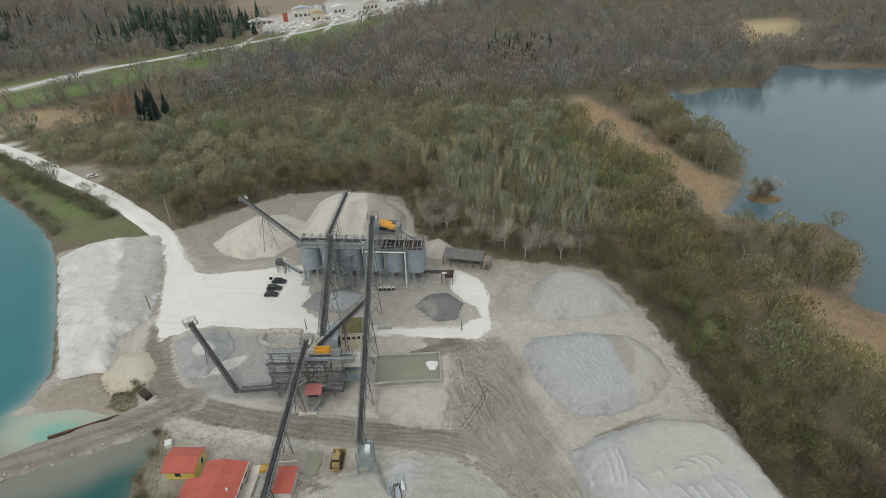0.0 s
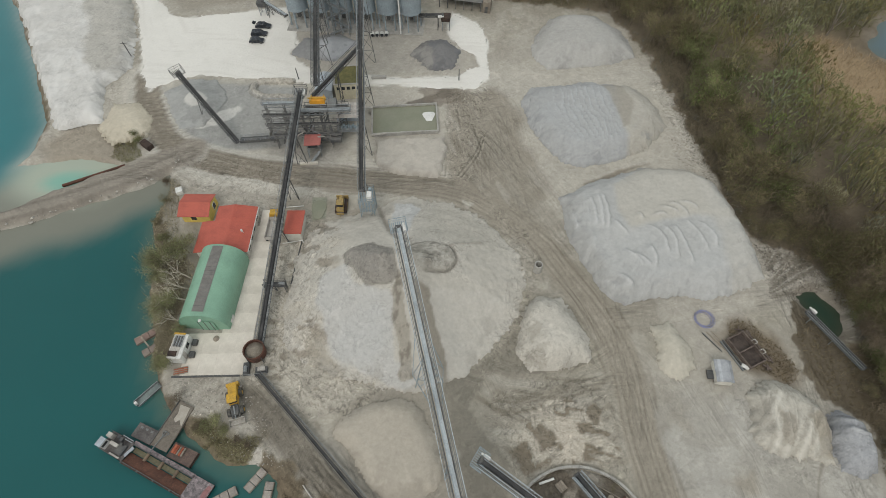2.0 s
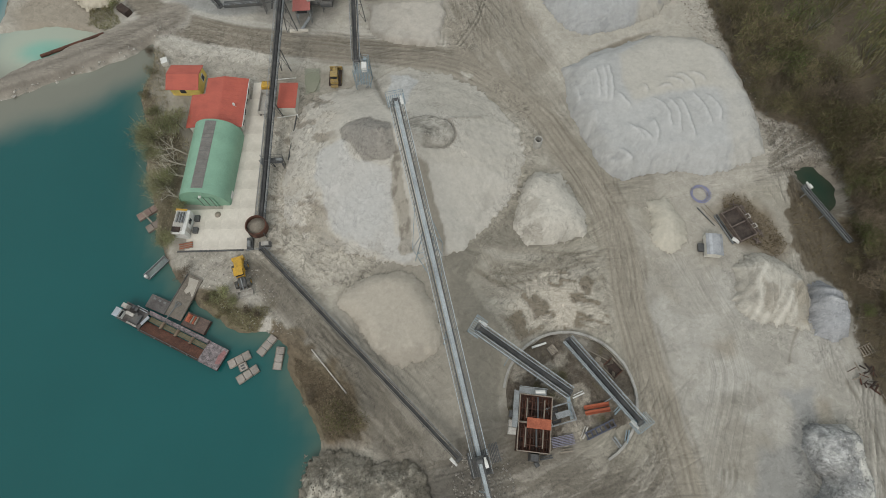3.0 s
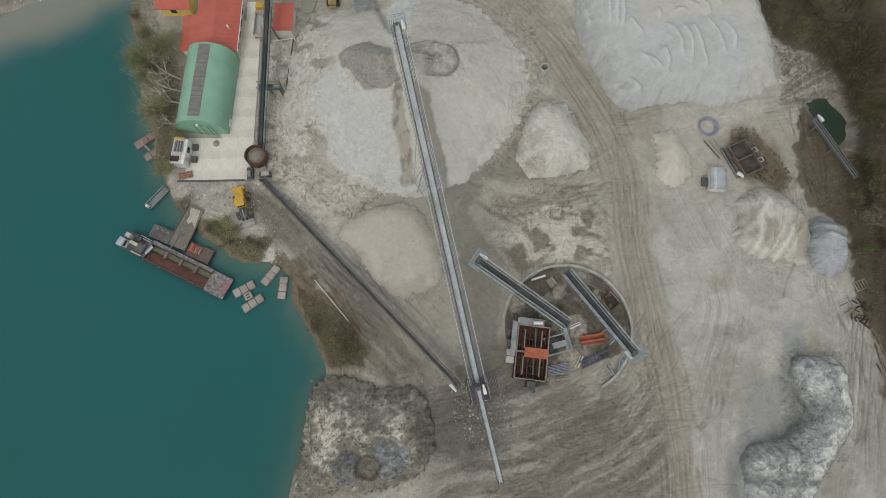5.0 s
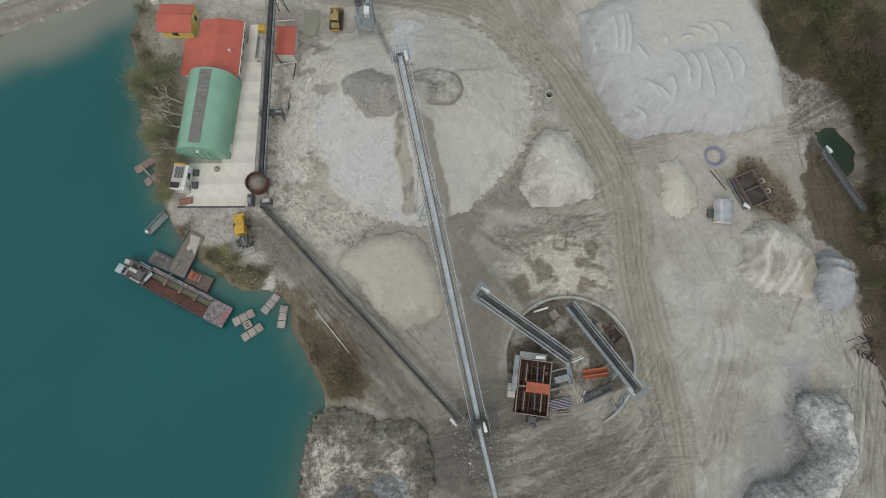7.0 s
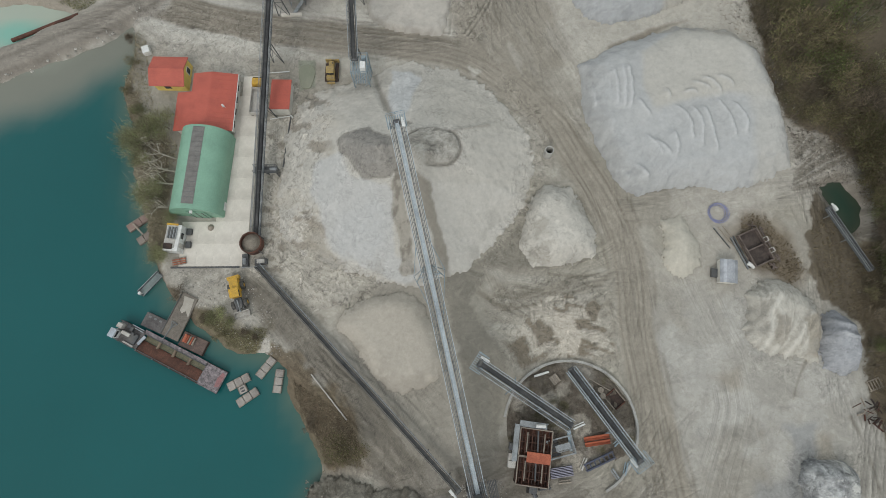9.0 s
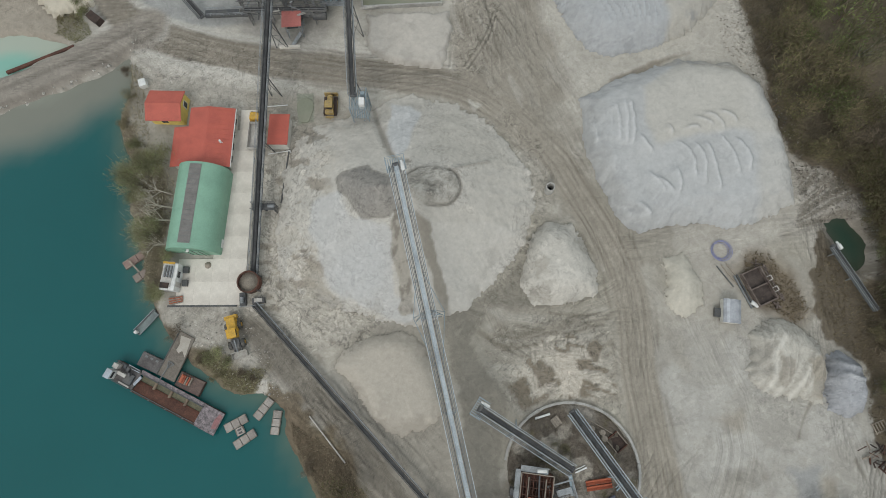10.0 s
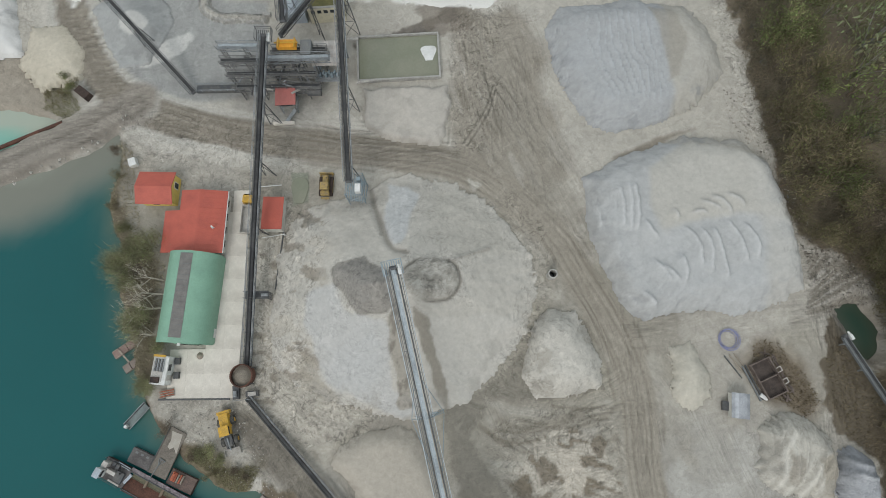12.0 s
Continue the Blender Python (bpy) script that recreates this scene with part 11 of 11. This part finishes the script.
reeds("undergrowth", [(-98, 186), (-66, 213), (-28, 214), (-14, 208), (-7, 177), (3, 168), (34, 158), (57, 152), (58, 160), (36, 168), (6, 178), (-4, 215), (-28, 224), (-70, 222), (-100, 196)], 0.34, 1.4,
      "tangled brown undergrowth behind the yard", 39, (0.16, 0.14, 0.1))
shore_rng = np.random.default_rng(17)
SHORE = [(-65, 90), (-64, 84), (-64, 76), (-61, 68), (-60, 61), (-57, 54), (-56, 47), (-54, 41)]
for kind, x, y, k, turn, lean in (("shore", -58.6, 66.0, 0.95, 175, 14), ("shore", -55.0, 69.6, 0.8, 200, 6), ("shore", -58.8, 62.8, 0.6, 150, 18), ("shore", -55.0, 55.4, 0.85, 185, 16), ("shore", -56.2, 57.0, 0.5, 200, 12), ("shore", -53.4, 43.4, 0.6, 170, 12), ("shore", -58.4, 69.4, 0.6, 170, 12), ("shore", -60.2, 66.8, 0.5, 170, 10),
                                   ("limby", -52.4, 60.6, 0.95, 178, 52), ("limby", -52.4, 58.2, 0.95, 190, 48), ("limby", -52.8, 63.2, 0.8, 170, 42), ("limby", -52.4, 53.6, 0.8, 200, 40), ("shore", -52.6, 51.0, 0.5, 90, 6), ("shore", -61.6, 73.5, 0.4, 30, 0),
                                   ("bare", -49.6, 36.8, 0.34, 120, 0), ("olive", -63.8, 84, 0.35, 60, 0), ("olive", -64.2, 78, 0.3, 100, 0), ("bare", -64.4, 89.5, 0.35, 140, 0)):
    plant_tree(kind, x, y, k, turn, -0.5, "shore_tree", lean)
for i in range(5):
    x, y = shore_rng.uniform(-48, -20), 0
    y = 24 + (x + 37) * -0.75 + shore_rng.uniform(-2, 5)
    if lakes(np.array([x]), np.array([y]))[0] > 0.5 and not (-53 < x < -45 and 26 < y):
        plant_tree(("bare", "olive")[i % 2], x, y, float(shore_rng.uniform(0.18, 0.32)), float(shore_rng.uniform(0, 360)), -0.3, "shore_bush")
reeds("bank_scrub", [(-83, 104.5), (-76.5, 105), (-72.4, 98.5), (-76, 95.5), (-81.8, 98)], 0.17, 0.6, "olive green grass and scrub on the slope by the sand", 43, (0.2, 0.19, 0.11))
for i in range(5):
    plant_tree(("olive", "green")[i % 2], float(-76 + shore_rng.uniform(-4, 4)), float(103.5 + shore_rng.uniform(-3, 2)), float(shore_rng.uniform(0.22, 0.4)), float(shore_rng.uniform(0, 360)), -0.4, "shore_bush")

X, Y = np.meshgrid(np.linspace(-9, 9, 40), np.linspace(-7, 7, 32))
r = np.hypot(X / 7, Y / 5) + 0.3 * (cloudy(X, Y, 4, 95) - 0.5)
islet = new("reed_islet", lattice("reed_islet", X, Y, WATER_Z + 0.9 * soft(r - 0.9, 0.25) - 0.35, np.ones(X.shape + (3,)) * np.array((0.2, 0.15, 0.09)), RUBBLE, r < 1.3))
islet.location = (128.5, 202.5, 0)
tagged(islet, "small reedy islet in the far lake", "islet", kind="structure")
reeds("reed_islet_stems", [(121, 199), (125, 197), (133, 198), (136, 203), (131, 207), (124, 206)], 0.35, 2.2, "straw coloured reeds on the islet", 37, afloat=True)
for i in range(7):
    plant_tree("birch" if i % 2 else "bare", float(128.5 + shore_rng.uniform(-5, 5)), float(202.5 + shore_rng.uniform(-3, 3)), float(shore_rng.uniform(0.75, 0.95)), float(shore_rng.uniform(0, 360)), WATER_Z + 0.3, "islet_tree")

for i, (x, y, k) in enumerate(((82, 61, 0.9), (84, 56, 1.0), (83.5, 51, 0.9), (83, 45, 0.8), (82, 39, 0.7), (80.5, 65, 0.9), (78, 67.5, 0.7), (75.5, 70, 0.8), (81.5, 33, 0.7), (80, 26, 0.6), (81, 19, 0.7))):
    plant_tree(("olive", "bare", "green")[i % 3], x, y, k, 47.0 * i, -0.2)

for i, (x, y, k) in enumerate(((-43.4, 31.9, 0.34), (-41.6, 32.8, 0.36), (-40, 31.2, 0.3), (-37.5, 29.8, 0.26), (-44.8, 32.2, 0.28), (-35.4, 28.6, 0.22))):
    plant_tree("shore" if i < 3 else "bare", x, y, k, 71.0 * i, -0.3, "shore_bush")

for i in range(16):
    x, y = float(shore_rng.uniform(74.5, 84)), float(shore_rng.uniform(10, 46))
    plant_tree(("olive", "green", "bare")[i % 3], x, y, float(shore_rng.uniform(0.25, 0.5)), 53.0 * i, -0.2, "bush")

for i in range(60):
    x, y = float(shore_rng.uniform(78.5, 94)), float(shore_rng.uniform(2, 70))
    if lakes(np.array([x]), np.array([y]))[0] > 1.0 and x > 77 + 0.12 * abs(y - 52):
        plant_tree(("olive", "bare", "olive", "green")[i % 4], x, y, float(shore_rng.uniform(0.6, 0.95)), 61.0 * i, -0.2)
for i in range(34):
    x, y = float(shore_rng.uniform(79.3, 86)), float(shore_rng.uniform(38, 68))
    plant_tree(("olive", "bare", "green")[i % 3], x, y, float(shore_rng.uniform(0.5, 0.8)), 47.0 * i, -0.2)
for x, y, k in ((67.6, 70.5, 0.6), (70.5, 69.8, 0.7), (74, 68.8, 0.7), (66.4, 74.5, 0.6), (78.6, 64.5, 0.7), (81, 60, 0.8), (81.5, 54, 0.8)):
    plant_tree("olive", x, y, k, 83.0 * x, -0.2)
